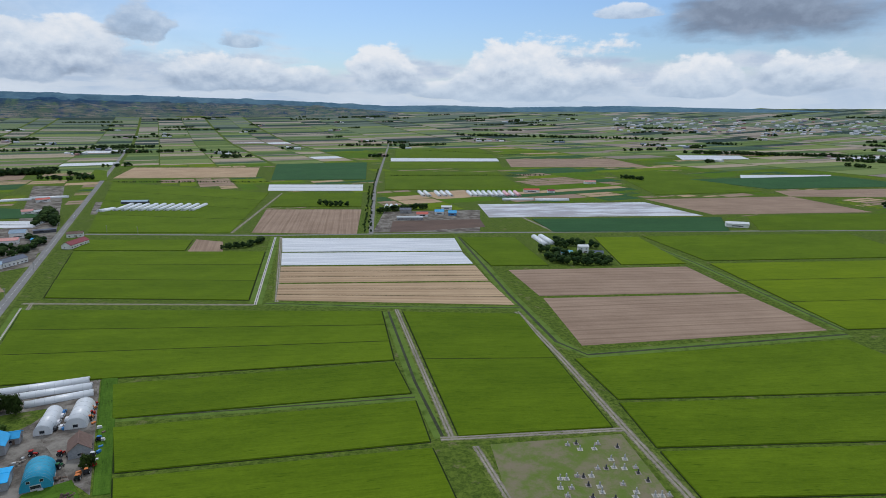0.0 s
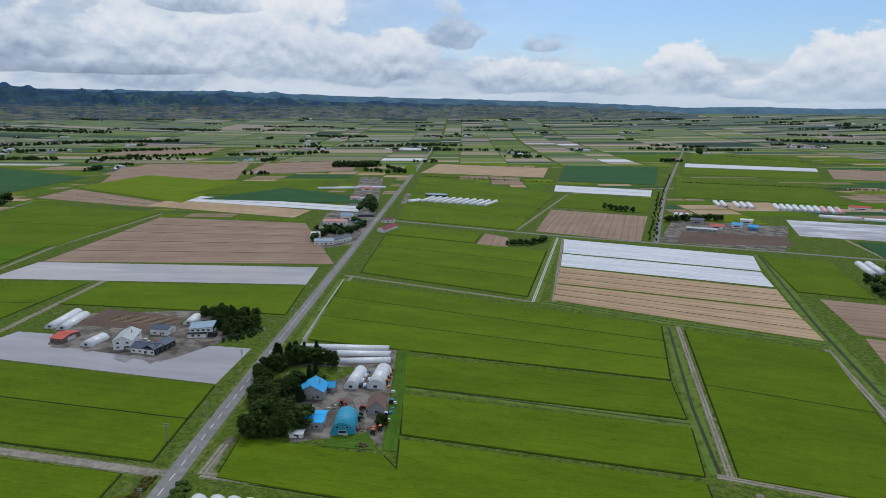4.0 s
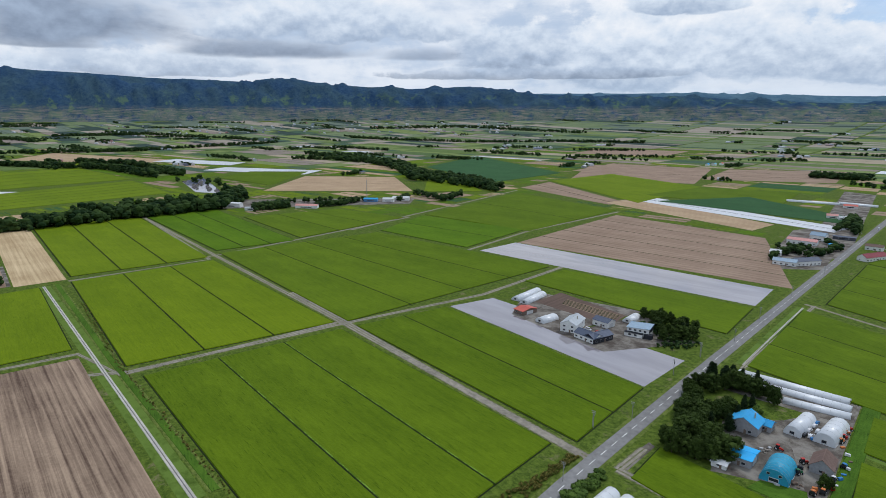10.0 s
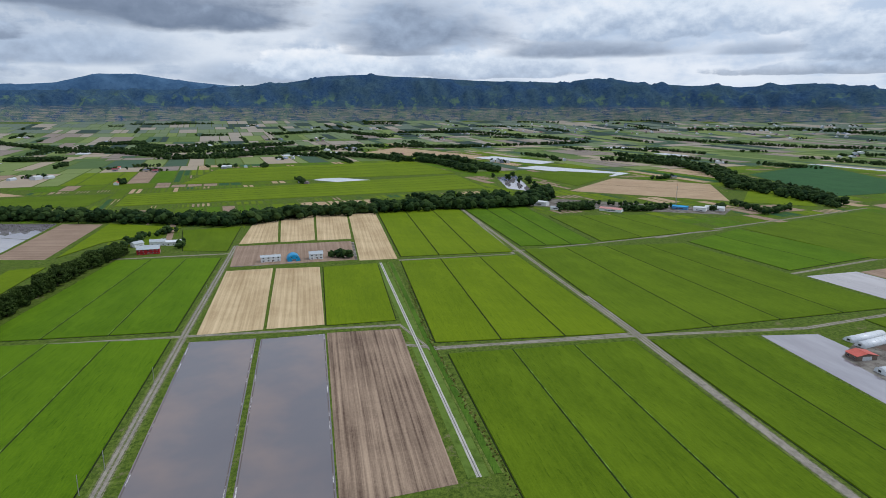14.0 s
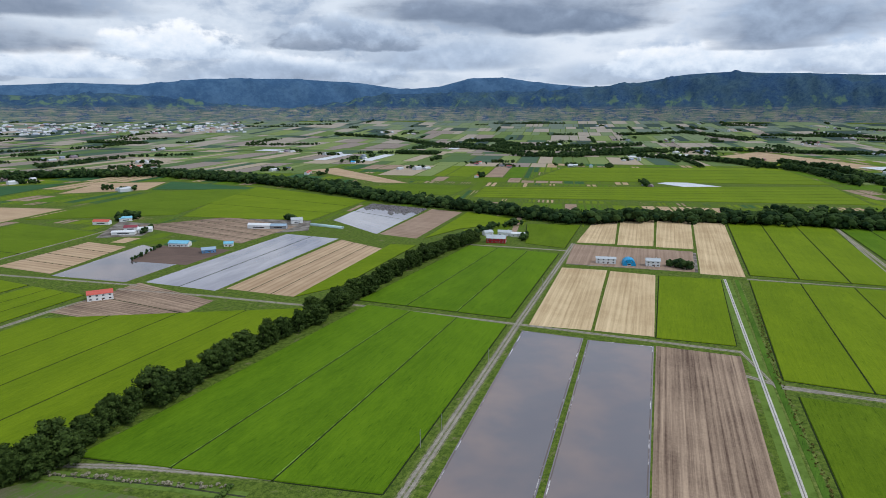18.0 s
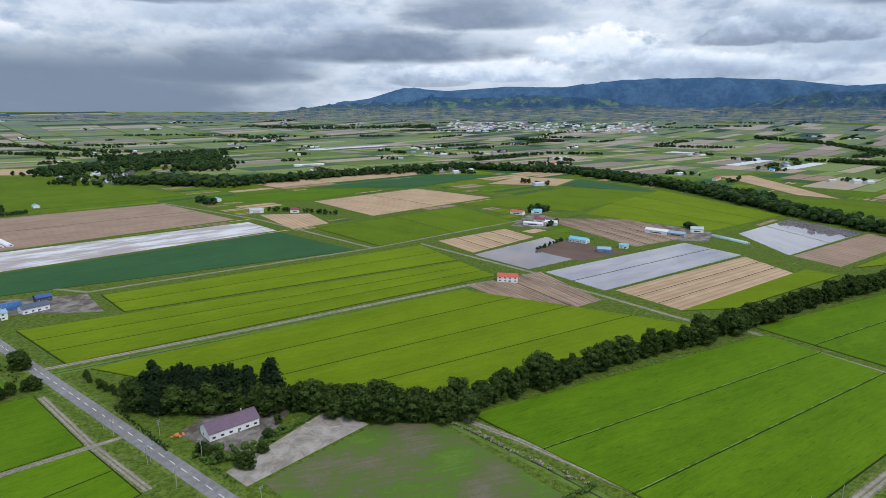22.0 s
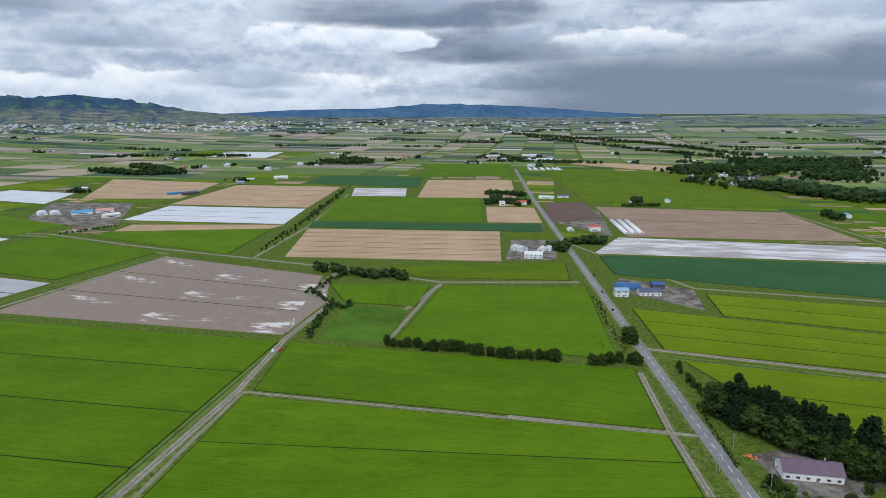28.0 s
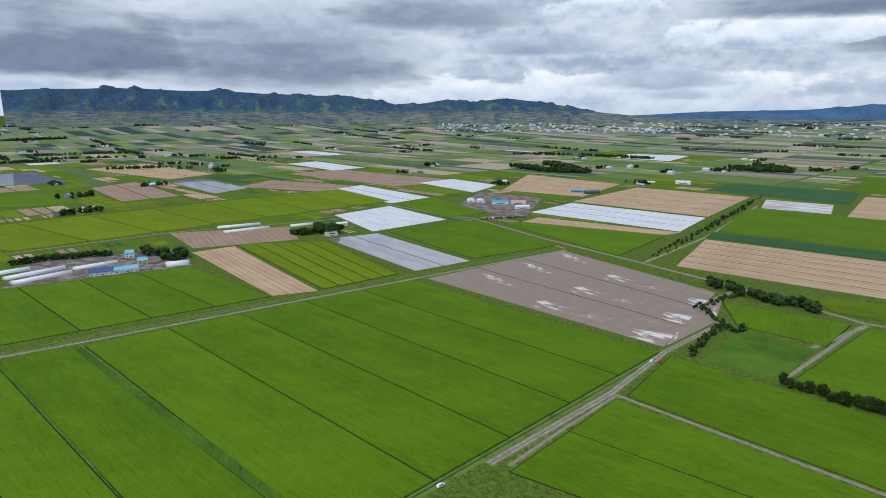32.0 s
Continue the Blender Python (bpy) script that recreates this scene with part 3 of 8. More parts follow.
def ribbon(bm, pts, width, z, x_off=0.0):
    """A strip along a line of points, slightly domed by its thickness."""
    sides = []
    for i, p in enumerate(pts):
        before, after = pts[max(i - 1, 0)], pts[min(i + 1, len(pts) - 1)]
        t = (after - before).normalized()
        nrm = Vector((-t.y, t.x))
        sides.append((p + nrm * (x_off + width / 2), p + nrm * (x_off - width / 2)))
    last = None
    for l, r in sides:
        ends = [bm.verts.new((*l, z)), bm.verts.new((*r, z)), bm.verts.new((*(r + (r - l).normalized() * 0.25), 0.0)), bm.verts.new((*(l + (l - r).normalized() * 0.25), 0.0))]
        if last:
            bm.faces.new((last[0], last[1], ends[1], ends[0]))
            bm.faces.new((last[1], last[2], ends[2], ends[1]))
            bm.faces.new((last[3], last[0], ends[0], ends[3]))
        last = ends
    return bm


WAY_COUNT = [0]


def way(kind, width, *flat):
    pts = [Vector(flat[i : i + 2]) for i in range(0, len(flat), 2)]
    name, mat, label, z = WAYS[kind]
    WAY_COUNT[0] += 1
    k = WAY_COUNT[0]
    wet, lush = kind == "ditch", kind in ("ditch", "canal")
    verge = link("verge", ribbon(bmesh.new(), pts, width + (4.0 if kind == "road" else 3.2 if wet else 7.0 if lush else 2.4), 0.012 + 0.0011 * k), M["bank" if lush else "verge"])
    tagged(verge, "unmown green grass verge", "verge", kind="structure")
    z = {"road": 0.19, "track": 0.10, "canal": 0.13, "ditch": 0.085, "grasspath": 0.16}[kind] + 0.0012 * (k % 30)
    ob = link(name, ribbon(bmesh.new(), pts, width * (0.34 if wet else 1.0), z), M[mat])
    tagged(ob, label, name.replace("_", " "), kind="structure")
    if width > 7:
        mark_road(ob, pts, width, z + 0.012)
    if kind == "track":
        for side in (-1, 1):
            link("wheel_rut", ribbon(bmesh.new(), pts, width * 0.27, z + 0.02, side * width * 0.24), M["dirt"], ob)
    if kind == "canal":
        link("water_channel", ribbon(bmesh.new(), pts, width * 0.22, z + 0.01), M["water"], ob)
    return ob


def mark_road(road, pts, width, z):
    """Five-metre centre dashes, each a piece of the road."""
    dash = None
    for a, b in zip(pts, pts[1:]):
        run, t = (b - a).length, (b - a).normalized()
        s = 2.5
        while s < run - 2.5:
            p = a + t * s
            if p.length < 900:
                if dash is None:
                    dash = link("dash", box(bmesh.new(), -2.5, 2.5, -0.15, 0.15, 0.0, 0.012), M["line"], road)
                    ob = dash
                else:
                    ob = new("dash", dash.data)
                    ob.parent = road
                ob.matrix_world = pose(p.x, p.y, z, 0, 0, math.degrees(math.atan2(t.y, t.x)))
            s += 10.0


# ---- buildings ----
def thing(name, x, y, rot, label, category, group="", z=0.0):
    ob = new(name)
    ob.empty_display_size = 0.5
    ob.matrix_world = pose(x, y, z, 0, 0, rot)
    return tagged(ob, label, category, group)


def window_at(parent, x, y, z, w, h, axis, out):
    """A framed window on a wall that faces along the axis, out: +1 or -1."""
    d = 0.06 * out
    f, g = bmesh.new(), bmesh.new()
    if axis == "y":
        box(f, x - w / 2, x + w / 2, *sorted((y, y + d)), z, z + h)
        box(g, x - w / 2 + 0.09, x + w / 2 - 0.09, *sorted((y + d, y + d * 1.4)), z + 0.09, z + h - 0.09)
    else:
        box(f, *sorted((x, x + d)), y - w / 2, y + w / 2, z, z + h)
        box(g, *sorted((x + d, x + d * 1.4)), y - w / 2 + 0.09, y + w / 2 - 0.09, z + 0.09, z + h - 0.09)
    win = part("window", f, M["frame"], parent)
    part("pane", g, M["glass"], win)


def house(x, y, rot, length, width, high, ridge, wall, roof, label, along="x", plain_front=False):
    """A gabled building; the ridge runs along x or y. Length lies on x."""
    plain_front = plain_front or math.hypot(x, y) > 800
    category = "barn" if "barn" in label else "shed" if ("shed" in label or "garage" in label) else "house"
    root = thing(category, x, y, rot, label if len(label.split()) > 3 else label + " beside the fields", category)
    lx, ly = length / 2, width / 2
    spin = along == "y"
    if spin:
        lx, ly = ly, lx

    def turn(bm):
        if spin:
            bmesh.ops.rotate(bm, verts=bm.verts, cent=(0, 0, 0), matrix=Matrix.Rotation(radians(90), 3, "Z"))
        return bm

    bm = bmesh.new()
    low = [bm.verts.new(p) for p in ((-lx, -ly, 0), (lx, -ly, 0), (lx, ly, 0), (-lx, ly, 0))]
    top = [bm.verts.new(p) for p in ((-lx, -ly, high), (lx, -ly, high), (lx, ly, high), (-lx, ly, high))]
    tip = [bm.verts.new((-lx, 0, high + ridge)), bm.verts.new((lx, 0, high + ridge))]
    bm.faces.new((low[0], low[1], top[1], top[0]))
    bm.faces.new((low[2], low[3], top[3], top[2]))
    bm.faces.new((low[1], low[2], top[2], tip[1], top[1]))
    bm.faces.new((low[3], low[0], top[0], tip[0], top[3]))
    part("wall", turn(bm), M[wall], root)
    over, thick = 0.45, 0.16
    drop = ridge / ly
    for s in (-1, 1):
        bm = bmesh.new()
        e = ly + over
        z0, z1 = high - over * drop, high + ridge
        pts = [(-lx - over, s * e, z0), (lx + over, s * e, z0), (lx + over, 0, z1), (-lx - over, 0, z1)]
        a = [bm.verts.new((px, py, pz + 0.03)) for px, py, pz in pts]
        b = [bm.verts.new((px, py, pz + 0.03 + thick)) for px, py, pz in pts]
        bm.faces.new(b)
        bm.faces.new(a[::-1])
        for i in range(4):
            bm.faces.new((a[i], a[(i + 1) % 4], b[(i + 1) % 4], b[i]))
        bmesh.ops.recalc_face_normals(bm, faces=bm.faces)
        part("roof_slope", turn(bm), M[roof], root)
    cap = bmesh.new()
    box(cap, -lx - over, lx + over, -0.22, 0.22, high + ridge + 0.1, high + ridge + 0.26)
    part("ridge_cap", turn(cap), M[roof], root)
    if spin:
        lx, ly = ly, lx
    if plain_front:
        for s in (-1, 1):
            window_at(root, 0, s * ly, 1.2, lx, 1.3, "y", s)
        return root
    floors = 2 if high >= 5.0 else 1
    for k in range(floors):
        z = 0.95 + k * 2.7
        n = max(1, int(2 * lx // 4.2))
        for i in range(n):
            px = -lx + (i + 0.5) * 2 * lx / n
            window_at(root, px, -ly, z, 1.7, 1.15, "y", -1)
            window_at(root, px, ly, z, 1.7, 1.15, "y", 1)
        for s in (-1, 1):
            window_at(root, s * lx, ly * 0.35, z, 1.4, 1.1, "x", s)
    bm = bmesh.new()
    box(bm, lx * 0.1 - 0.0, lx * 0.1 + 1.0, -ly - 0.09, -ly, 0.0, 2.05)
    door = part("door", bm, M["timber_brown"], root)
    if category != "house":
        bm = bmesh.new()
        box(bm, lx, lx + 0.1, -ly * 0.45, ly * 0.45, 0.0, min(high - 0.4, 3.0))
        part("sliding_door", bm, M["frame"], root)
    elif high > 3.9:
        bm = bmesh.new()
        cx = lx * 0.5
        box(bm, cx - 0.3, cx + 0.3, 0.6, 1.2, high, high + ridge + 0.9)
        part("chimney", bm, M["concrete"], root)
    return root


def modern_house(x, y, rot, length, width, label):
    """Two storeys under one tilted roof, with a low porch wing and a black end."""
    root = thing("house", x, y, rot, label, "house")
    lx, ly = length / 2, width / 2
    bm = bmesh.new()
    v = [bm.verts.new(q) for q in ((-lx, -ly, 0), (lx, -ly, 0), (lx, ly, 0), (-lx, ly, 0), (-lx, -ly, 5.2), (lx, -ly, 6.0), (lx, ly, 7.0), (-lx, ly, 6.2))]
    for f in ((4, 5, 6, 7), (0, 1, 5, 4), (1, 2, 6, 5), (2, 3, 7, 6), (3, 0, 4, 7)):
        bm.faces.new([v[i] for i in f])
    part("wall", bm, M["siding_white"], root)
    bm = bmesh.new()
    low = [bm.verts.new(q) for q in ((-lx - 0.4, -ly - 0.5, 5.15), (lx + 0.6, -ly - 0.5, 6.05), (lx + 0.6, ly + 0.4, 7.15), (-lx - 0.4, ly + 0.4, 6.25))]
    top = [bm.verts.new(q.co + Vector((0, 0, 0.25))) for q in low]
    bm.faces.new(top)
    bm.faces.new(low[::-1])
    for i in range(4):
        bm.faces.new((low[i], low[(i + 1) % 4], top[(i + 1) % 4], top[i]))
    part("roof", bm, M["roof_blue_grey"], root)
    part("black_end", box(bmesh.new(), lx, lx + 0.12, -ly + 0.2, ly - 0.2, 3.3, 6.2), M["timber_dark"], root, "black timber cladding")
    porch = part("porch_wing", box(bmesh.new(), -lx - 0.8, lx * 0.5, -ly - 2.6, -ly, 0, 2.6), M["siding_white"], root)
    part("porch_roof", box(bmesh.new(), -lx - 1.1, lx * 0.5 + 0.3, -ly - 3.0, -ly - 0.02, 2.6, 2.85), M["timber_dark"], porch)
    part("garage", box(bmesh.new(), lx * 0.62, lx + 2.4, -ly - 2.0, -ly + 1.5, 0.02, 2.9), M["timber_dark"], root, "black timber entrance")
    for k, px in enumerate((-0.7, -0.25, 0.2, 0.65)):
        window_at(root, px * lx, -ly, 3.5, 1.7, 1.2, "y", -1)
    for px in (-0.6, -0.1):
        window_at(root, px * lx, -ly - 2.6, 0.9, 1.9, 1.3, "y", -1)
    window_at(root, -lx, 0, 3.4, 1.6, 1.2, "x", -1)
    return root


def arc_points(width, high, n=14, full=0.72):
    """A pointed-round hoop, from one foot to the other."""
    out = []
    for k in range(n + 1):
        a = math.pi * k / n
        out.append((-math.cos(a) * width / 2, math.sin(a) ** full * high))
    return out


def shell(bm, profile, y0, y1, thick):
    inner = [(px * (1 - thick / abs(profile[0][0])), pz * (1 - thick / max(p[1] for p in profile))) for px, pz in profile]
    rows = [[bm.verts.new((px, yy, pz)) for px, pz in prof] for yy, prof in ((y0, profile), (y1, profile), (y1, inner), (y0, inner))]
    for a, b in ((0, 1), (1, 2), (2, 3), (3, 0)):
        for i in range(len(profile) - 1):
            f = bm.faces.new((rows[a][i], rows[b][i], rows[b][i + 1], rows[a][i + 1]))
            f.smooth = a in (0, 2)
    bmesh.ops.recalc_face_normals(bm, faces=bm.faces)
    return bm


def end_wall(profile, y, out):
    bm = bmesh.new()
    a = [bm.verts.new((px * 0.985, y, pz * 0.985)) for px, pz in profile]
    b = [bm.verts.new((px * 0.985, y + 0.06 * out, pz * 0.985)) for px, pz in profile]
    bm.faces.new(a)
    bm.faces.new(b)
    for i in range(len(profile)):
        bm.faces.new((a[i], a[(i + 1) % len(a)], b[(i + 1) % len(a)], b[i]))
    bmesh.ops.recalc_face_normals(bm, faces=bm.faces)
    return bm


def arched(name, category, x, y, rot, width, depth, high, skin, label, hoops, door):
    root = thing(name, x, y, rot, label if len(label.split()) > 3 else label + " on bare ground", category)
    profile = arc_points(width, high, 14, 0.9 if category == "barn" else 0.75)
    y0, y1 = -depth / 2, depth / 2
    part("cover", shell(bmesh.new(), profile, y0, y1, 0.05), M[skin], root)
    part("end_wall", end_wall(profile, y0 + 0.1, 1), M[skin], root)
    part("end_wall", end_wall(profile, y1 - 0.16, 1), M[skin], root)
    big = [(px * 1.003 + math.copysign(0.02, px), pz * 1.003 + 0.02) for px, pz in profile]
    if math.hypot(x, y) > 650:
        hoops = 4
    first = None
    for k in range(hoops):
        yy = y0 + 0.3 + (depth - 0.6) * k / (hoops - 1)
        if first is None:
            first = part("hoop", shell(bmesh.new(), big, -0.025, 0.025, 0.05), M["hoop"], root)
            first.location.y = yy
        else:
            ob = new("hoop", first.data)
            ob.parent = root
            ob.location.y = yy
    bm = bmesh.new()
    box(bm, -door / 2, door / 2, y0 + 0.02, y0 + 0.1, 0.0, min(2.4, high * 0.7))
    d = part("door", bm, M["frame"], root)
    bm = bmesh.new()
    box(bm, -door / 2 + 0.15, door / 2 - 0.15, y0 - 0.01, y0 + 0.02, 0.9, min(2.1, high * 0.62))
    part("pane", bm, M["glass"], d)
    for s in (-1, 1):
        bm = bmesh.new()
        box(bm, s * width / 2 - 0.08, s * width / 2 + 0.08, y0, y1, 0.0, 0.25)
        part("ground_rail", bm, M["hoop"], root)
    return root


def greenhouse(x, y, rot, width, depth, high, skin, label):
    return arched("greenhouse", "greenhouse", x, y, rot, width, depth, high, skin, label, max(4, min(16, int(depth // 3.5))), 2.2)


def tunnel_long(x, y, rot, length, width, high, skin, label):
    return arched("greenhouse", "greenhouse", x, y, rot + 90, width, length, high, skin, label, max(4, min(18, int(length // 3.5))), 2.2)


def arch_barn(x, y, rot, width, depth, high, skin, label):
    root = arched("arch_barn", "barn", x, y, rot, width, depth, high, skin, label, 8, 3.6)
    for px in (-width * 0.2, width * 0.2):
        window_at(root, px, -depth / 2 + 0.1, high * 0.55, 1.3, 1.1, "y", -1)
    return root


def arch_barn_long(x, y, rot, length, width, high, skin, label):
    return arch_barn(x, y, rot + 90, width, length, high, skin, label)


# ---- trees ----
def lump(bm, centre, size, rng, cuts=1):
    out = bmesh.ops.create_icosphere(bm, subdivisions=cuts, radius=1.0)
    for v in out["verts"]:
        k = 0.78 + 0.44 * rng.random()
        v.co = Vector((v.co.x * size[0] * k, v.co.y * size[1] * k, v.co.z * size[2] * k)) + Vector(centre)


def leaves(bm, centre, size, count, leaf, rng):
    """Loose leaf clumps standing off the surface of a lump."""
    for _ in range(count):
        d = Vector((rng.gauss(0, 1), rng.gauss(0, 1), rng.gauss(0, 1))).normalized()
        p = Vector((d.x * size[0], d.y * size[1], d.z * size[2])) * (0.75 + 0.45 * rng.random()) + Vector(centre)
        u = Vector((rng.gauss(0, 1), rng.gauss(0, 1), rng.gauss(0, 1))).normalized()
        w = d.cross(u).normalized()
        s = leaf * (0.6 + 0.8 * rng.random())
        s *= 1.3
        bm.faces.new([bm.verts.new(p + u * s), bm.verts.new(p + w * s * 0.8 - u * s * 0.5), bm.verts.new(p - w * s * 0.8 - u * s * 0.5)])


def stem(bm, a, b, r0, r1, sides=6):
    a, b = Vector(a), Vector(b)
    t = (b - a).normalized()
    u = t.orthogonal().normalized()
    w = t.cross(u)
    ring = lambda c, r: [bm.verts.new(c + (u * math.cos(2 * math.pi * k / sides) + w * math.sin(2 * math.pi * k / sides)) * r) for k in range(sides)]
    p, q = ring(a, r0), ring(b, r1)
    for k in range(sides):
        bm.faces.new((p[k], p[(k + 1) % sides], q[(k + 1) % sides], q[k]))


def tree_model(kind, seed):
    """A tree one metre high, with its trunk, limbs and crown as parts; it stands out of the way until copied."""
    rng = random.Random(seed)
    trunk, crown = bmesh.new(), bmesh.new()
    if kind == "broad":
        stem(trunk, (0, 0, 0), (0.01, 0.01, 0.32), 0.032, 0.022)
        for _ in range(5):
            a = rng.random() * 6.28
            stem(trunk, (0.01, 0.01, 0.28), (math.cos(a) * 0.2, math.sin(a) * 0.2, 0.5 + 0.15 * rng.random()), 0.016, 0.006, 5)
        for i in range(30):
            z = 0.16 + 0.72 * (i / 29)
            out = 0.30 * math.sin(math.pi * min(1, (z + 0.12) / 1.12)) ** 0.7
            a = i * 2.4 + rng.random()
            r = 0.085 + 0.06 * rng.random()
            k = math.sqrt(rng.random()) * 1.1
            c = (math.cos(a) * out * k, math.sin(a) * out * k, z)
            lump(crown, c, (r * 0.82, r * 0.82, r * 0.65), rng)
            leaves(crown, c, (r * 1.08, r * 1.08, r * 0.85), 84, 0.026, rng)
    elif kind == "pine":
        stem(trunk, (0, 0, 0), (0, 0, 0.9), 0.022, 0.006)
        for i in range(19):
            z = 0.14 + 0.82 * i / 18
            out = 0.21 * (1.06 - (z - 0.12)) ** 0.85 * (0.8 + 0.4 * rng.random())
            for k in range(5 if i < 13 else 3):
                a = i * 1.1 + k * 1.57 + rng.random() * 0.6
                c = (math.cos(a) * out * 0.7, math.sin(a) * out * 0.7, z + 0.02 * rng.random())
                lump(crown, c, (out * 0.42 + 0.012, out * 0.42 + 0.012, 0.035), rng)
                leaves(crown, c, (out * 0.58 + 0.02, out * 0.58 + 0.02, 0.055), 30, 0.022, rng)
    else:
        stem(trunk, (0, 0, 0), (0, 0, 0.4), 0.04, 0.02)
        for i in range(7):
            a = rng.random() * 6.28
            r = 0.22 + 0.12 * rng.random()
            c = (math.cos(a) * 0.32, math.sin(a) * 0.32, 0.3 + 0.4 * rng.random())
            weed = kind in ("flower", "reed")
            lump(crown, c, (r * 1.2, r * 1.2, r) if not weed else (r * 0.5, r * 0.5, r * 0.7), rng)
            leaves(crown, c, (r * 1.2, r * 1.2, r), 60 if weed else 34, 0.075, rng)
    meshes = []
    for name, bm, mat in (("trunk", trunk, M["bark"]), ("crown", crown, M[{"broad": "leaf", "pine": "needle", "shrub": "bush", "flower": "goldenrod", "reed": "reed"}[kind]])):
        me = bpy.data.meshes.new(name)
        bm.to_mesh(me)
        bm.free()
        me.materials.append(mat)
        meshes.append(me)
    return meshes


TREES = {kind: [tree_model(kind, seed) for seed in range(4)] for kind in ("broad", "pine", "shrub", "flower", "reed")}
TREE_WORDS = {
    "broad": ("tree", "leafy dark green broadleaf tree beside the fields", "tree"),
    "pine": ("conifer", "tall dark green conifer beside a farm", "tree"),
    "shrub": ("shrub", "low green roadside shrub", "shrub"),
    "reed": ("pale_weed", "clump of pale seeding weeds on a ditch bank", "weeds"),
    "flower": ("goldenrod", "clump of yellow flowering roadside weeds", "weeds"),
}
grove = random.Random(5)


def plant(kind, x, y, high, group):
    name, label, category = TREE_WORDS[kind]
    root = thing(name, x, y, grove.random() * 360, label, category, group)
    fat = high * (0.8 + 0.75 * grove.random() ** 1.5)
    for me in grove.choice(TREES[kind]):
        ob = new(me.name.split(".")[0], me)
        ob.parent = root
        ob.scale = (fat, fat, high)


def along_line(flat, count, width, rng):
    pts = [Vector(flat[i : i + 2]) for i in range(0, len(flat), 2)]
    runs = [(b - a).length for a, b in zip(pts, pts[1:])]
    for k in range(count):
        s = (k + rng.random() * 0.8) / count * sum(runs)
        for (a, b), r in zip(zip(pts, pts[1:]), runs):
            if s <= r:
                break
            s -= r
        t = (b - a).normalized()
        yield a + t * min(s, r) + Vector((-t.y, t.x)) * rng.uniform(-width / 2, width / 2)


def canopy_unit(seed, lumps=4, sprays=34, size=0.05):
    rng = random.Random(seed)
    bm = bmesh.new()
    for i in range(lumps):
        a, z = i * 1.9, 0.3 + 0.14 * i * 4 / lumps
        lump(bm, (math.cos(a) * 0.16, math.sin(a) * 0.16, z), (0.26, 0.26, 0.24), rng)
    leaves(bm, (0, 0, 0.5), (0.38, 0.38, 0.42), sprays, size, rng)
    stem(bm, (0, 0, 0), (0, 0, 0.4), 0.035, 0.025, 4)
    bm.verts.index_update()
    v = np.array([p.co[:] for p in bm.verts])
    f = [[p.index for p in face.verts] for face in bm.faces]
    bm.free()
    return v, f


UNITS = [canopy_unit(s) for s in range(5)]
FAR_UNITS = [canopy_unit(s, 3, 9, 0.1) for s in range(5)]


def scatter_canopy(name, spots, label, category="woodland"):
    """Many far trees in one mesh: spots are x, y, z, height."""
    verts, faces, at = [], [], 0
    for k, (x, y, z, h) in enumerate(spots):
        v, f = (UNITS if math.hypot(x, y) < 1500 else FAR_UNITS)[k % 5]
        a = grove.random() * 6.28
        c, s, wide = math.cos(a), math.sin(a), h * grove.uniform(0.95, 1.35)
        verts.append(np.stack([(v[:, 0] * c - v[:, 1] * s) * wide + x, (v[:, 0] * s + v[:, 1] * c) * wide + y, v[:, 2] * h + z], 1))
        faces += [[i + at for i in face] for face in f]
        at += len(v)
    me = bpy.data.meshes.new(name)
    me.from_pydata(np.concatenate(verts).tolist(), [], faces)
    me.materials.append(M["forest"])
    tagged(new(name, me), label, category, kind="stuff")


def belt(kind, count, width, low, top, *flat):
    """A row of trees; those far from the road farms stand too close to tell apart and are joined."""
    if Vector(flat[:2]).length > {"broad": 460, "shrub": 330}.get(kind, 700):
        spots = [(p.x, p.y, 0.0, grove.uniform(low, top)) for p in along_line(flat, int(count * 1.5), width, grove)]
        scatter_canopy("tree_row", spots, "joined row of dark green farm trees", "tree row")
        return
    group = {"broad": "trees of a field-side belt", "pine": "conifers of a farm grove", "shrub": "shrubs along a verge", "flower": "flowering weeds along a ditch", "reed": "pale weeds along a ditch"}[kind]
    for p in along_line(flat, count, width, grove):
        plant(kind, p.x, p.y, grove.uniform(low, top), group)


RIVER = [(-1300.0, 52.0, 150.0), (-1440.0, 45.0, 90.0), (-1210.0, 70.0, 80.0), (228.0, -1560.0, 75.0), (232.0, -1700.0, 85.0), (215.0, -1820.0, 60.0)]    # open water: x, y, reach


def woods(count, width, low, top, *flat):
    spots = []
    for p in along_line(flat, int(count * 2.3), width * 0.75, grove):
        p = p + Vector((grove.gauss(0, width * 0.22), grove.gauss(0, width * 0.22)))
        if any(abs(p.x - x) < reach and abs(p.y - y) < reach for x, y, reach in RIVER) and grove.random() < 0.9:
            continue
        spots.append((p.x, p.y, rise(p.length) - 0.2, grove.uniform(low * 0.8, top * 1.4)))
    scatter_canopy("riverside_wood", spots, "dense dark green riverside wood")


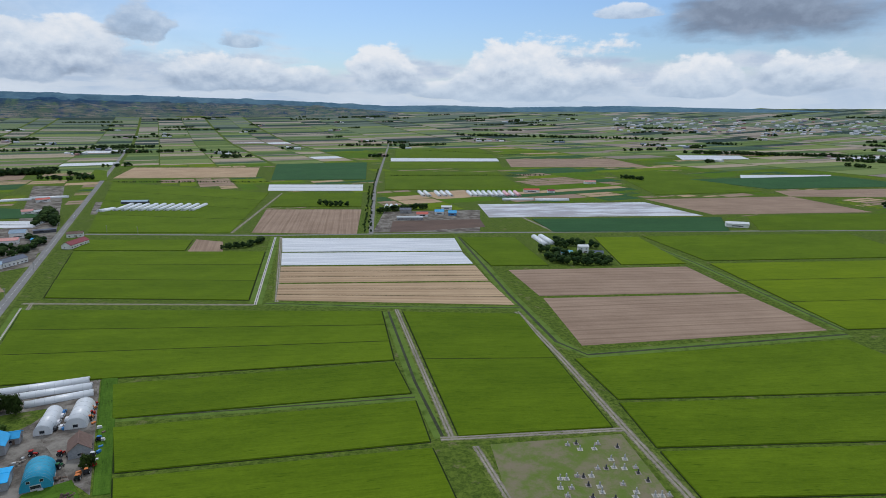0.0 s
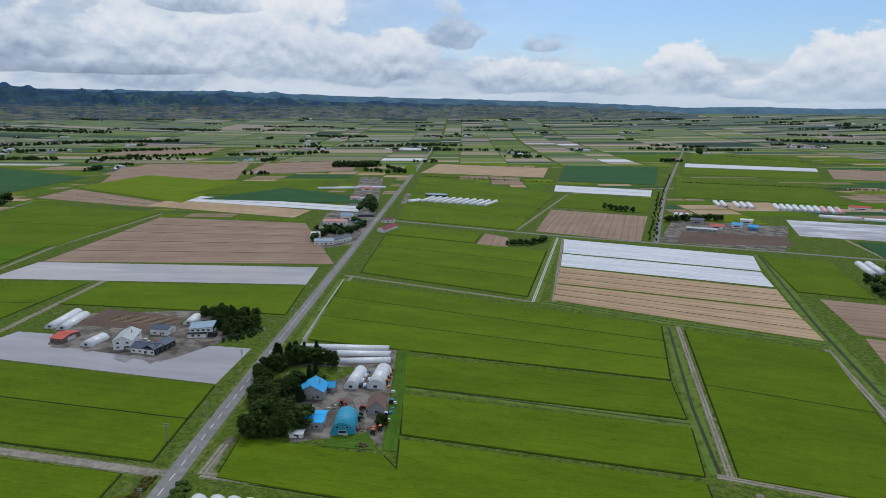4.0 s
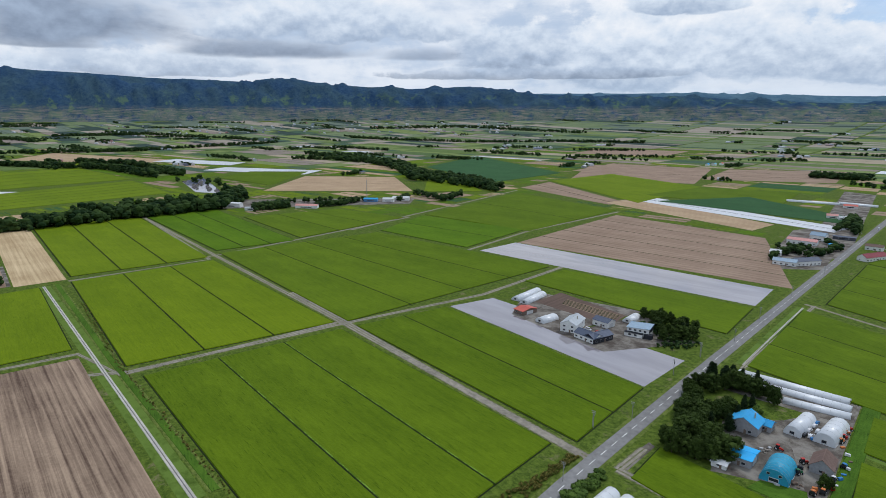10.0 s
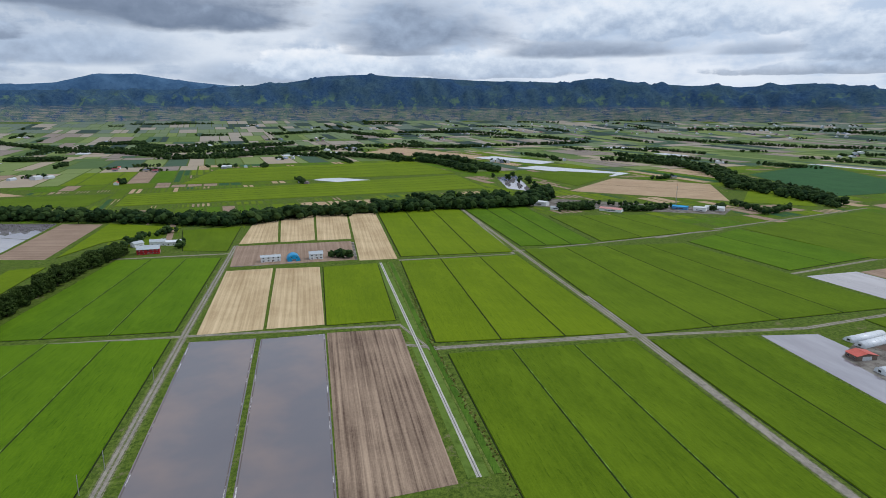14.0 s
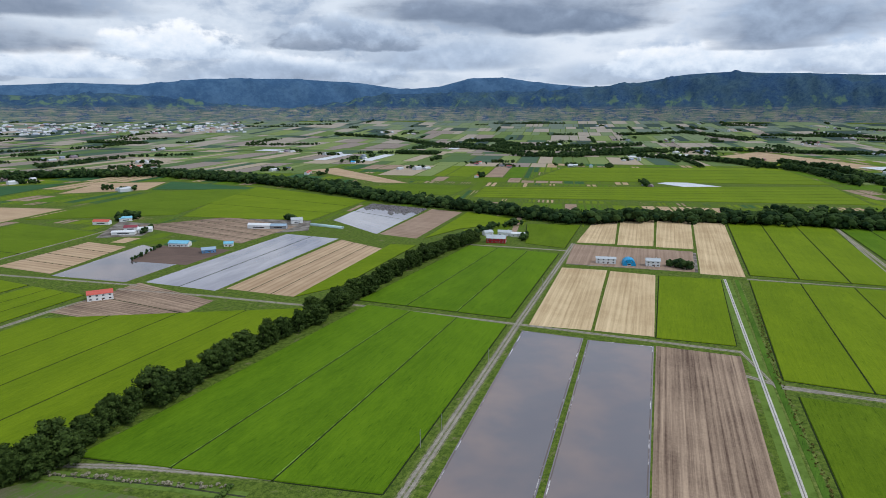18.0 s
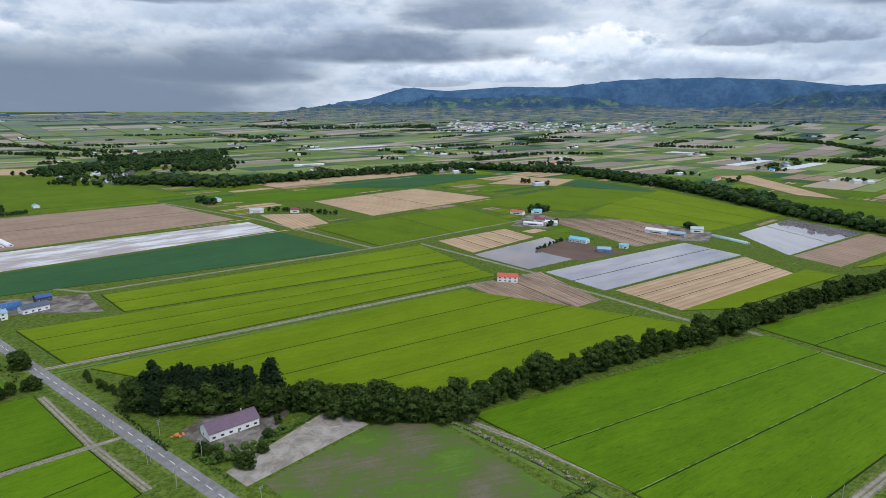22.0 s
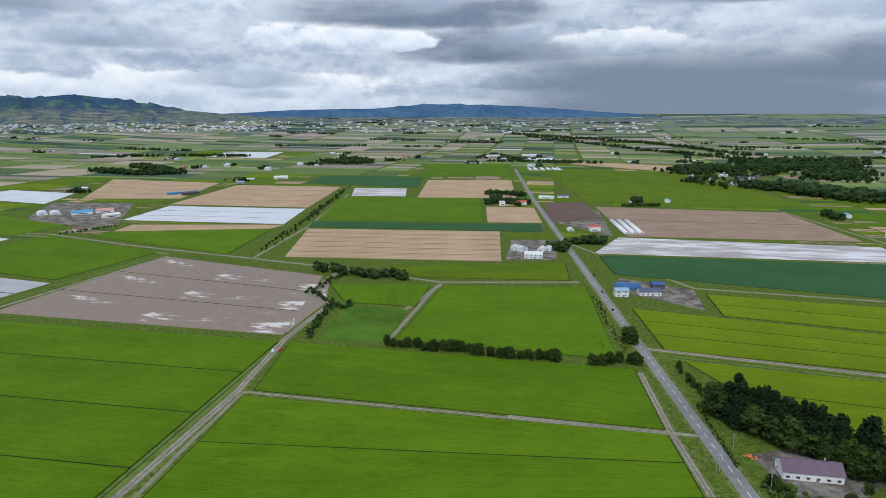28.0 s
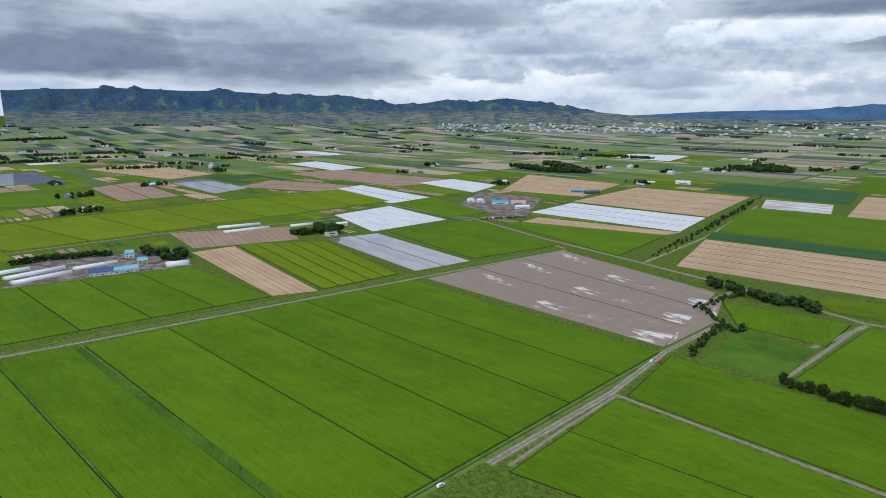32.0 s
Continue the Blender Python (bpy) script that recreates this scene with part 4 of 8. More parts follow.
# ---- fields: crop, strips, four corners ----
field("rice", 3, -299.1, 447.6, -366.6, 601.9, -176.2, 603.3, -143.7, 442.7)
field("rice", 1, -369.5, 607, -381.3, 659, -270.4, 659.8, -257.9, 607.7)
field("soil", 1, -253.6, 602.7, -218.3, 603, -235, 651.3, -267.8, 662.9)
field("sheet", 1, -159.4, 603.4, -176.1, 669.6, 13.3, 671, 19.6, 609.7)
field("sheet", 1, -146.6, 548.6, -158.7, 598.4, 19.4, 604.6, 28.4, 556)
field("straw", 3, -134.2, 490.4, -146.1, 544.4, 30.1, 549.7, 38.8, 498.2)
field("straw", 3, -124, 442.8, -133.3, 487, 39.5, 494.8, 53, 432.8)
field("rice", 3, -239.3, 294.3, -296.5, 418.8, -42.5, 417.8, -27.1, 330.3)
field("rice", 1, -151.4, 261.5, -169.9, 298, -26.5, 327.4, -15.5, 288.3)
field("rice", 1, -128, 218, -146.9, 253.5, -12.8, 280, -4.8, 241.7)
field("rice", 1, -108.5, 178.2, -126.6, 214.4, -3.9, 237, 6.1, 199.3)
field("rice", 1, -176.8, 157.7, -190, 185.3, -126.1, 200.2, -88.3, 175.4)
field("rice", 2, -27.8, 416.9, 7.3, 246.5, 76.6, 254.5, 53.8, 412.4)
field("rice", 1, 86.6, 281.7, 75.8, 332.5, 250.7, 363.4, 269.8, 293.7)
field("rice", 1, 90.6, 237.4, 86.2, 278.1, 269.4, 289.8, 289.6, 248.7)
field("rice", 1, 95.6, 201.8, 91.2, 234.4, 288, 244.9, 282.7, 211)
field("soil", 1, 74, 455.3, 58.3, 533.6, 221, 546.7, 232.3, 466.6)
field("soil", 1, 84.2, 353.3, 76.1, 449.5, 232.8, 462.1, 249.1, 380.5)
field("rice", 1, 44.4, 547.7, 20.2, 674.2, 80.3, 674.6, 97.1, 550.1)
field("rice_light", 1, 163.7, 552.6, 168, 675.3, 217.9, 678.8, 224.5, 557.3)
field("rice", 1, 247.8, 568.3, 223.9, 682, 464, 699.9, 468.2, 585.8)
field("rice_light", 3, 262.2, 381.6, 246.4, 557.4, 464.8, 574.2, 414.5, 395.3)
field("soy", 1, 128.5, 707.3, 115.7, 794.1, 366.5, 809.2, 334.9, 712.3)
field("rice", 1, 371.6, 716.1, 405.1, 818.4, 632.5, 843.4, 586.9, 724.8)
field("soil", 1, 365.6, 831.6, 319.7, 976.2, 569.1, 1011.4, 596, 852.6)
field("wet", 1, 61, 806.4, 52.4, 920, 308.2, 945.7, 348.8, 822.3)
field("soil", 1, -97.2, 692.3, -219.1, 701.2, -248.7, 869.1, -114.8, 870.4)
field("rice", 4, -407.1, 699.7, -634.4, 1195, -291.2, 1043.2, -242.6, 697.7)
field("rice", 1, -249.3, 895, -268.5, 1036.3, -134.4, 1037.9, -118.2, 896.3)
field("sheet", 2, -303.1, 1072.6, -325.7, 1162.6, -148.3, 1164.9, -138, 1074.6)
field("soy", 1, -341.8, 1237.8, -424.2, 1597.1, -200, 1652.3, -154.4, 1250.5)
field("straw", 1, -670.1, 1264, -740, 1498.3, -440.6, 1503.3, -387.3, 1289.4)
field("rice", 1, -101.3, 1090.4, -132.9, 1424.8, 120.9, 1390.3, 148.6, 1101.3)
field("rice", 1, -704.4, 1222.9, -808.3, 1454.5, -761.1, 1415, -660.3, 1223.5)
field("soil_dark", 1, -60.9, 702.4, -63.4, 775.9, 48.4, 793.5, 52, 738.4)
field("soil", 1, 167.1, 1528.3, 177.2, 1772.5, 479.7, 1798.8, 507.5, 1534.1)
field("soil", 1, 569.1, 1011.4, 578.6, 1083.1, 810.2, 1117.5, 782.5, 1000.5)
field("rice", 1, 353.4, 1029.4, 373.8, 1394.1, 514.4, 1435, 551.2, 1067.7)
field("soy", 1, 580.7, 1106.6, 498.6, 1259.6, 839, 1329.3, 897.4, 1152)
field("sheet", 1, 609.4, 1271.5, 643.5, 1349.6, 841, 1352.5, 802.7, 1274.2)
field("sheet", 1, 673.5, 1762.1, 716.4, 1936.8, 907.8, 1917.2, 875.7, 1786)
field("rice", 1, -137, 1807.4, -167.7, 2218, 131.6, 2225.3, 156.7, 1813.3)
field("sheet", 1, -140.4, 1689.4, -150, 1807.2, 154.9, 1792.4, 152.8, 1694.8)
field("rice", 1, -127.1, 1493.9, -141.9, 1671.2, 151.1, 1658.7, 143.6, 1498.4)
field("water_pale", 1, -411.1, 184.7, -416.6, 224.6, -259.5, 267.9, -241.2, 221.4)
field("rice", 2, -396.1, 108.1, -410.1, 181.1, -240, 219.4, -208.6, 154.8)
field("water_pale", 1, -573.2, 292.7, -593.7, 348.4, -344.3, 447.3, -318.3, 395.4)
field("soil", 5, -592.3, 349.6, -700.5, 574.3, -498, 625.9, -338.5, 463.4)
field("straw", 1, -805.4, 638.4, -827.2, 711.1, -556.5, 713.1, -537.6, 650.9)
field("sheet", 2, -821.8, 696.4, -839.6, 750.9, -498.4, 774.9, -488, 729.3)
field("rice", 1, -449.4, 273.2, -468, 327.6, -315, 389, -282.6, 326.6)
field("rice_dark", 2, -722.2, 232.8, -806.6, 321.3, -656.2, 397.5, -591.9, 286.6)
field("rice", 2, -811.9, 326.9, -971, 573.1, -734.2, 602.5, -645, 397.8)
field("rice+", 3, -363.5, -23, -394.2, 96.9, -212.2, 143.5, -159.1, 30.6)
field("rice_light", 3, -604, -85.1, -638.3, 33.1, -409.4, 96.3, -382.2, -32.6)
field("rice", 4, -668.5, 41, -712.9, 224.9, -483.5, 320.8, -407.8, 105.1)
field("rice_light", 3, -925.6, -165.4, -947.2, -41.6, -654.8, 29.7, -623.5, -87.7)
field("rice_dark", 3, -952.5, -34.8, -983.5, 60.3, -704.4, 125.5, -683.5, 38.7)
field("rice", 3, -892.9, 90.2, -912.6, 229.9, -800.2, 291.8, -717.3, 133.2)
field("soil", 2, -1037.4, 618.9, -1097.3, 724.1, -778.7, 668.9, -786.6, 628.9)
field("rice_light", 1, -1113.4, 737.5, -1180.8, 949.1, -899.6, 943, -781.8, 683.8)
field("rice", 1, -853.3, 760.6, -899.6, 943, -760.1, 1031.2, -652.5, 836.3)
field("soy", 1, -786.3, 725.7, -760.2, 904.8, -551.2, 856.7, -523.7, 798.2)
field("soy", 1, -1527.6, 623.4, -1837.9, 930.2, -1249.1, 856.1, -1138.3, 614.8)
field("soil", 1, -1288.4, 915.4, -1420.2, 1143.6, -1184.2, 1265.7, -1098.8, 981.8)
field("sheet", 1, -2020.3, -39.6, -2094.8, 24.9, -1871.9, 205, -1791.5, 153.9)
field("sheet", 1, -1666.2, 79.7, -1734.8, 138, -1543.2, 349.2, -1461, 290.4)
field("straw", 2, -1184.6, 156.4, -1422.3, 282.8, -1319.5, 462.9, -1068.3, 408.8)
field("rice", 1, -1466.4, 98, -1583.9, 183.9, -1524, 311.3, -1266.4, 184.1)
field("rice_light", 1, -1054.6, 424.7, -1207, 493.2, -1165.2, 563.6, -1014.4, 524.5)
field("straw_light", 1, -552.8, -243.2, -567, -203.1, -399, -152.9, -384.6, -193.8)
field("straw_light", 1, -565.9, -199.8, -575.1, -159.9, -411.7, -113.2, -399.8, -151)
field("rice_light", 1, -574.2, -156.3, -592.5, -106.7, -424.4, -64.3, -409.8, -111.4)
field("plough", 1, -395.4, -107.4, -407.4, -58.9, -226.5, -10.6, -208, -55.2)
field("water", 1, -372.2, -192.5, -381.9, -151.4, -191.4, -95.1, -175.7, -133)
field("water", 1, -380.9, -148.1, -393.9, -108.2, -207.7, -55.8, -192.5, -92.6)
field("straw_light", 1, -850.1, -322, -861.4, -295.2, -687.8, -238.5, -671.2, -278)
field("straw_light", 1, -862.7, -292.1, -875.5, -248.5, -700.9, -198.7, -685.7, -234.9)
field("straw_light", 1, -876.8, -245.5, -894.1, -204.3, -710.9, -157.8, -698.7, -195.3)
field("straw_light", 1, -895.1, -202, -900.7, -162.8, -614.4, -89.7, -604, -126.8)
field("soil", 1, -660.8, -277.3, -698, -155.6, -606.9, -132, -569.5, -246.7)
field("rice_dark+", 3, -115.7, -279.1, -171.5, -149.9, -376.3, -207, -354.5, -319)
field("rice_dark+", 3, -359.8, -333, -390, -211.2, -605, -270.4, -585.7, -371.2)
field("rice", 1, -633.9, -325, -634.4, -276.4, -778.7, -317.5, -745.8, -379.7)
field("water_pale", 2, -619.9, -616.8, -774.2, -677.7, -780.5, -567.5, -577.5, -500.8)
field("soil", 1, -579.9, -498.2, -779, -561, -780.5, -505.9, -583.9, -444.3)
field("rice_light", 1, -590.8, -437, -786.2, -499.9, -764.6, -389.4, -665.9, -435.2)
field("rice_light", 1, -336.7, -382.6, -541, -447.8, -553.8, -421.3, -381.4, -373.3)
field("rice_light", 3, -518.2, -816.9, -816.3, -1045.3, -792.5, -706.5, -597.8, -639.8)
field("weeds", 1, -9.9, -252.7, -68.4, -286.9, -98.7, -273.8, -133.4, -180.2)
field("weeds", 1, -9, -253.7, -133.3, -181.7, -120.3, -157.2, -33.8, -203)
field("gravel", 1, -3, -251.5, 5.3, -265.8, -46, -308.9, -63.2, -286.8)
field("rice_light", 6, -932.1, -582.5, -1068, -640.5, -1468.2, -71, -1219.5, 0.4)
field("rice_light", 5, -1233, -623.7, -1563.3, -686.6, -1866.9, -215.4, -1506.3, -73)
field("sheet", 1, -1333.9, -376.5, -1394.4, -355.6, -1336.2, -232.1, -1258.7, -235.4)
field("rice", 1, -841.8, -892.1, -1022.6, -795.8, -1075.5, -671, -929.2, -627)
field("straw", 1, -1125.8, -1195.8, -1210.1, -1180.9, -1038.5, -808.1, -1011.6, -871.3)
field("straw", 1, -2248.4, -436.6, -2573.9, -364.9, -2077.2, 10.4, -1931.5, -65)
field("rice_light", 4, 81.3, -410, -60.4, -293.2, -324.9, -349, -192.9, -495.3)
field("rice_light", 3, 143.6, -501.7, 97.3, -423.4, -241.6, -529, -229.5, -592.6)
field("rice_light", 2, 101.1, -579.6, 77.3, -525, -229.2, -600, -215.2, -682.6)
field("soy", 1, 236.2, -676.3, 193, -603.4, -138.1, -681.3, -66.2, -819)
field("wet", 1, 245.3, -682.8, 252.5, -791.8, -32.6, -909.6, -64.3, -831.7)
field("soil", 2, 373.8, -1033.1, 243.3, -803.5, -15.3, -937.8, 95.6, -1141.4)
field("straw", 2, -147.8, -1084.3, -368.7, -1199.6, -457, -1030.1, -210.2, -903.4)
field("rice_dark", 1, 49.1, -1155.5, -134.9, -1240.2, -322.2, -1245.5, -138.9, -1093)
field("rice", 2, -116.5, -826.6, -361.3, -942.9, -387.7, -791.3, -168.8, -694)
field("straw", 1, -50.6, -969.1, -123.2, -956.3, -137.7, -862.5, -84.6, -836.5)
field("straw", 4, -241.6, -700.2, -352, -744.4, -363, -681.8, -258.1, -625.8)
field("water", 1, -255.1, -618.3, -379.7, -678.8, -373.4, -571.6, -282.2, -540.2)
field("soil_dark", 1, -327.6, -613.3, -389.7, -657.6, -420, -573.2, -350.6, -552)
field("plough", 5, -437.1, -800.3, -556.4, -757, -558.3, -621.2, -446.8, -591.9)
field("water_pale", 2, -292.2, -525.9, -310.8, -450.9, -531.4, -519.5, -516.3, -593.3)
field("straw", 3, -320.1, -449.2, -336.8, -383.3, -518.5, -441.7, -528.5, -513.2)
field("plough", 2, -203.6, -504.8, -289, -528.6, -293.2, -427.6, -228.8, -407.7)
field("rice", 1, -376.6, -970.6, -662.8, -1112.5, -798.1, -999.7, -520.8, -838.2)
field("soy", 1, -161.9, -1273.3, -499.3, -1443.2, -631.3, -1381.4, -362.7, -1219.2)
field("straw", 1, -537, -1228, -667.1, -1337.9, -758.5, -1241.9, -659.4, -1149)
field("soy", 1, -670.6, -1147, -770.7, -1239.8, -803.3, -1006.3, -772.8, -996.6)
field("rice", 2, 406.1, -1078.2, 765.8, -1660.1, 399.8, -1726.6, 57.5, -1238)
field("straw", 1, 756.9, -1835.3, 763.3, -1940.8, 404.8, -1957.5, 389, -1740.5)
field("rice_dark", 1, 282.3, -223.1, 323.2, -289.9, 104.2, -378, 67.9, -310.7)
field("rice_dark", 2, 281.1, -214, 235.2, -122, 38.2, -260.4, 64.9, -305.7)
field("rice_dark", 1, 263.9, -335.1, 313.3, -471.5, 199.9, -542.1, 118.4, -388.6)
field("weeds_green", 1, 309.7, -304.4, 348.2, -376.7, 298.1, -395.5, 266.2, -328.2)
field("rice_dark", 1, 407.3, -417.9, 325.7, -467.9, 298.5, -406.3, 356.7, -382.5)
field("mud", 1, 340.5, -300, 368, -370.4, 422.6, -434.3, 416, -395)
field("mud", 3, 577.6, -199.3, 644, -397.7, 434.3, -436.4, 338.8, -296.6)
field("rice_dark", 5, 488.9, 93, 574.4, -183.2, 331.4, -285.7, 218.4, -36.1)
field("rice_dark", 1, 474.8, 141.3, 490, 102.1, 248.1, -15.8, 269.9, 42.1)
field("rice_dark", 2, 435.5, 221.9, 472.8, 144, 270.6, 43.9, 306.6, 139.8)
field("rice_dark", 4, 671.8, 230.6, 715.9, 27.2, 567.9, -45.4, 510.5, 150.3)
field("straw", 1, 790, 25.4, 809.3, -23.9, 571.2, -88.7, 569.3, -46.6)
field("rice_light", 5, 815.2, -27.5, 800.8, -136, 605, -177.6, 575.3, -94.2)
field("water_pale", 2, 814.9, -140.7, 829.4, -214.2, 631.8, -271, 610, -197.9)
field("rice_dark", 1, 836, -232.3, 874.7, -381.2, 669.5, -404.9, 640.9, -278.4)
# flooded paddy: its bright sky reflection is painted with the white sheet colour
field("sheet", 1, 1005.4, -188.1, 1070, -300.4, 899.9, -343.9, 843.9, -211.4)
field("rice_dark", 1, 1101.2, -317.9, 1157.5, -412.3, 944.7, -432.3, 918.3, -355.8)
field("rice_light", 7, 1053.2, 368.2, 1351.5, -264.9, 1133, -318.2, 870.3, 229.9)
field("soil", 1, 931.5, 57, 926.4, -105.9, 823.8, -106.4, 813.4, 24.5)
field("sheet", 2, 1348, -245.7, 1407.9, -328.7, 1130.4, -414.3, 1104.2, -310)
field("sheet", 1, 1405.4, -467.9, 1461.1, -573.5, 1297.5, -621.3, 1193.8, -517)
field("soil", 1, 1741.6, -203.5, 1828.4, -360.5, 1414.4, -585, 1358.8, -395.6)
field("sheet", 1, 2090.2, -245.9, 2153.1, -347.9, 1857.8, -444, 1798.2, -338)
field("soil", 2, 1567.1, 247.9, 1670.9, 166.4, 1352.1, 55.4, 1304.2, 157.4)
field("water_pale", 2, 1644.3, 96, 1697, 12.9, 1443, -81.1, 1365.6, -9)
field("water_pale", 1, 1978.7, 597.9, 2043.6, 458.1, 1713.8, 315, 1685.2, 469.7)
field("rice_dark", 1, 1494.3, 457, 1491.7, 299.2, 1290.6, 225.5, 1291.5, 381.5)
field("straw", 6, 530.2, -471.4, 634.4, -609.7, 400.5, -741.7, 315.3, -589.7)
field("soy", 1, 643.3, -619.4, 670.9, -656.8, 377.8, -819.7, 350.5, -770.4)
field("rice_dark", 1, 673.1, -667.2, 815.1, -874, 592.2, -1014.6, 455.5, -790.1)
field("straw", 3, 696.3, -954, 856.2, -1216.6, 690.5, -1328.4, 534.5, -1053.5)
field("straw", 1, 449.9, -793.8, 530, -927.9, 455.5, -962.5, 380.4, -834.8)
field("wet", 1, 816.3, -902.4, 895.9, -1001.7, 797.6, -1056.1, 723.9, -954.8)
field("rice", 1, 352.4, -484.6, 403, -503.2, 254.4, -621.2, 222.4, -556.6)
field("rice_dark", 1, 834.3, -412.1, 836.6, -443.6, 673.9, -578, 593.3, -442.7)
field("straw", 1, 840.6, -445.8, 868, -490, 684.4, -613.5, 677.2, -580.9)
field("sheet", 3, 918.8, -501.9, 988.8, -626.8, 768.7, -736.6, 689.2, -615.8)
field("straw", 4, 1209.2, -589.7, 1490.3, -803.7, 1215.9, -902, 1055.3, -693.3)
field("straw", 4, 1007, -638.7, 1147.2, -894.8, 932.9, -1001.2, 775.5, -747.1)
field("soy", 1, 1046.6, -1002.5, 1130.9, -1142.2, 901.6, -1263.9, 789.4, -1085.7)
field("rice_dark", 1, 923.5, -1282.3, 1099.3, -1570.8, 932.8, -1733.8, 733.6, -1410.5)
field("soil_dark", 1, 373.5, -839.5, 462, -1022.3, 412.7, -1072.6, 312.6, -909.6)
field("sheet", 1, 1952.5, -1396.5, 2101.4, -1594.8, 1933.4, -1751, 1734.1, -1478.7)
field("yard", 1, -197.4, 230.2, -185.6, 256.3, -141.7, 213.7, -167.9, 191.2)
field("yard", 1, -185.6, 256.3, -180.1, 305, -129.7, 204.2, -142.5, 212.8)
field("weeds_green", 1, -179.7, 305.5, -171.7, 307.1, -122.3, 204.8, -128.5, 203.2)
field("yard", 1, -231.7, 279.2, -181.1, 303.8, -167.5, 279.7, -221.6, 257.7)
field("yard", 1, -186.8, 159.4, -195.6, 184.1, -191.7, 183.8, -180.9, 158.8)
field("garden", 1, -216, 237.6, -202.8, 245.3, -196.9, 236.1, -209.1, 225.9)
field("weeds_green", 1, -153.6, 194.7, -155, 204, -141.7, 213.7, -132, 201.9)
field("yard", 1, -375.6, 217.6, -326.3, 225.8, -341.8, 308.8, -424.6, 259.7)
field("yard", 1, -326.3, 225.8, -290, 232.8, -278.1, 296.3, -336.5, 304.2)
field("soil_dark", 1, -394.2, 248.8, -327.1, 267.2, -339.4, 291.4, -407.5, 281.9)
field("plough", 6, -381.7, 264.1, -390.2, 276.4, -340.9, 288.9, -334.9, 276)
field("meadow", 1, 20.6, 240, 78.9, 249.1, 85.5, 196.8, 24.8, 196.7)
field("yard", 1, -80.3, 702.3, -81.1, 851, 52.7, 867, 43.6, 710)
field("yard", 1, -401.3, 547, -745.6, 1131.2, -689.3, 1131.9, -395.5, 617.1)
field("yard", 1, -472.5, 823.8, -526.5, 936.9, -446.5, 949.6, -328.5, 843.8)
field("yard", 1, -400.6, 496, -519.3, 699.1, -523.1, 826.4, -370.8, 546.2)
field("yard", 1, -567.7, -244.7, -655.4, -273.6, -693.1, -151.2, -608, -129.4)
field("yard", 1, -988.9, 61.5, -1080.1, 104.8, -978.3, 378.4, -922.1, 346.9)
field("yard", 1, 178.5, -547.4, 185, -592.4, 113.9, -589.2, 92.4, -531.8)
field("yard", 1, 28.1, -307.5, 8.5, -330, -27.6, -316.5, -7.7, -270.9)
field("yard", 1, 360.2, -845.4, 409.2, -1002.8, 352, -992.7, 259.1, -793)
field("yard", 1, 315.4, -599.2, 360.9, -699.3, 312.7, -731.6, 268.5, -630.7)
field("yard", 1, 683.9, 194.3, 812.8, 194.1, 816.3, 32.4, 720.3, 24.3)
field("yard", 1, 1011.9, -397.3, 1197.4, -534.1, 1073.1, -612.7, 875.2, -470.1)
field("yard", 1, -479.7, -629.1, -575.7, -736.6, -601.1, -639.2, -547.2, -587.7)
field("yard", 1, -367.8, -761.3, -446.1, -851.4, -466.8, -777.2, -406, -727.2)
field("water_pale", 1, -1420, 24, -1470, 70, -1170, 88, -1215, 42)
field("water_pale", 1, 240, -1510, 262, -1700, 206, -1860, 196, -1505)
field("soil", 2, 1474.2, -58.7, 1594.5, -144.5, 1386, -323.5, 1296.6, -244.4)
field("straw", 2, 2092.9, 339.9, 2253.3, 185.6, 1812.4, -15.9, 1698, 92.2)
field("soil", 2, -1138.7, 805.8, -1413, 1063.9, -1176.8, 1262, -946.9, 972.2)
field("soil", 3, -1006.7, 1048.9, -1159.6, 1301.4, -989, 1503.2, -838.8, 1243.8)
field("soil", 1, -1827.5, 1290.4, -2006.6, 1548.7, -1757.5, 1765.7, -1605.4, 1515.4)

# ---- roads, tracks, canals and ditches ----
way("road", 7.5, -1115.8, 2228.9, -497, 835.6, -255.4, 289.7, -183.2, 130.6, 0.1, -236.8, 95.8, -392.1, 211.8, -581.6, 494.5, -1043.8, 811.7, -1583.4)
way("track", 4.5, -194, 152.2, -276.2, 132.6, -399.8, 105.1, -495.3, 82)
way("track", 4.5, -183.7, 157.1, -143.2, 167.7, -110.5, 173.8)
way("track", 4, -183.7, 157.1, -192.1, 178.3)
way("track", 4.5, -199.6, 149.8, -406.9, 101.1, -669.8, 33.7, -975.5, -43.9)
way("track", 4.5, -378.7, -58.8, -373.5, -30.8, -404.6, 100.4, -428, 222, -477.6, 330.2)
way("track", 4, -638.9, -67, -659.5, 32.9, -706.9, 126.6, -801.9, 300.9)
way("track", 4, -580.7, 283.6, -648, 399.8, -722.3, 597.8)
way("track", 4.5, -740.8, 200.6, -814.6, 305, -1005, 593.6)
way("track", 5, -663.8, -278.5, -384, -201.7, -180, -143.9, -130.1, -130.2)
way("track", 4, -348.6, -330, -381.8, -200.6, -415.1, -60.1, -370.7, -34.7, -410, 102.8)
way("track", 4, -624.3, -268.8, -610.1, -317.8, -583.5, -396.9)
way("track", 4, -607.8, -87.6, -644.7, 29.6, -943.7, -35.3)
way("canal", 1.9, -596, -104.1, -395.2, -48, -231.8, -2.3)
way("grasspath", 3, -599.9, -95, -398, -41.3, -235.1, 5.6)
way("track", 5, 109.9, -417.9, -14.8, -451.8, -205.3, -507.1, -246.1, -514.6)
way("track", 4, 285.2, -715.3, 115, -595.3, -159, -686.5, -401.7, -797.6)
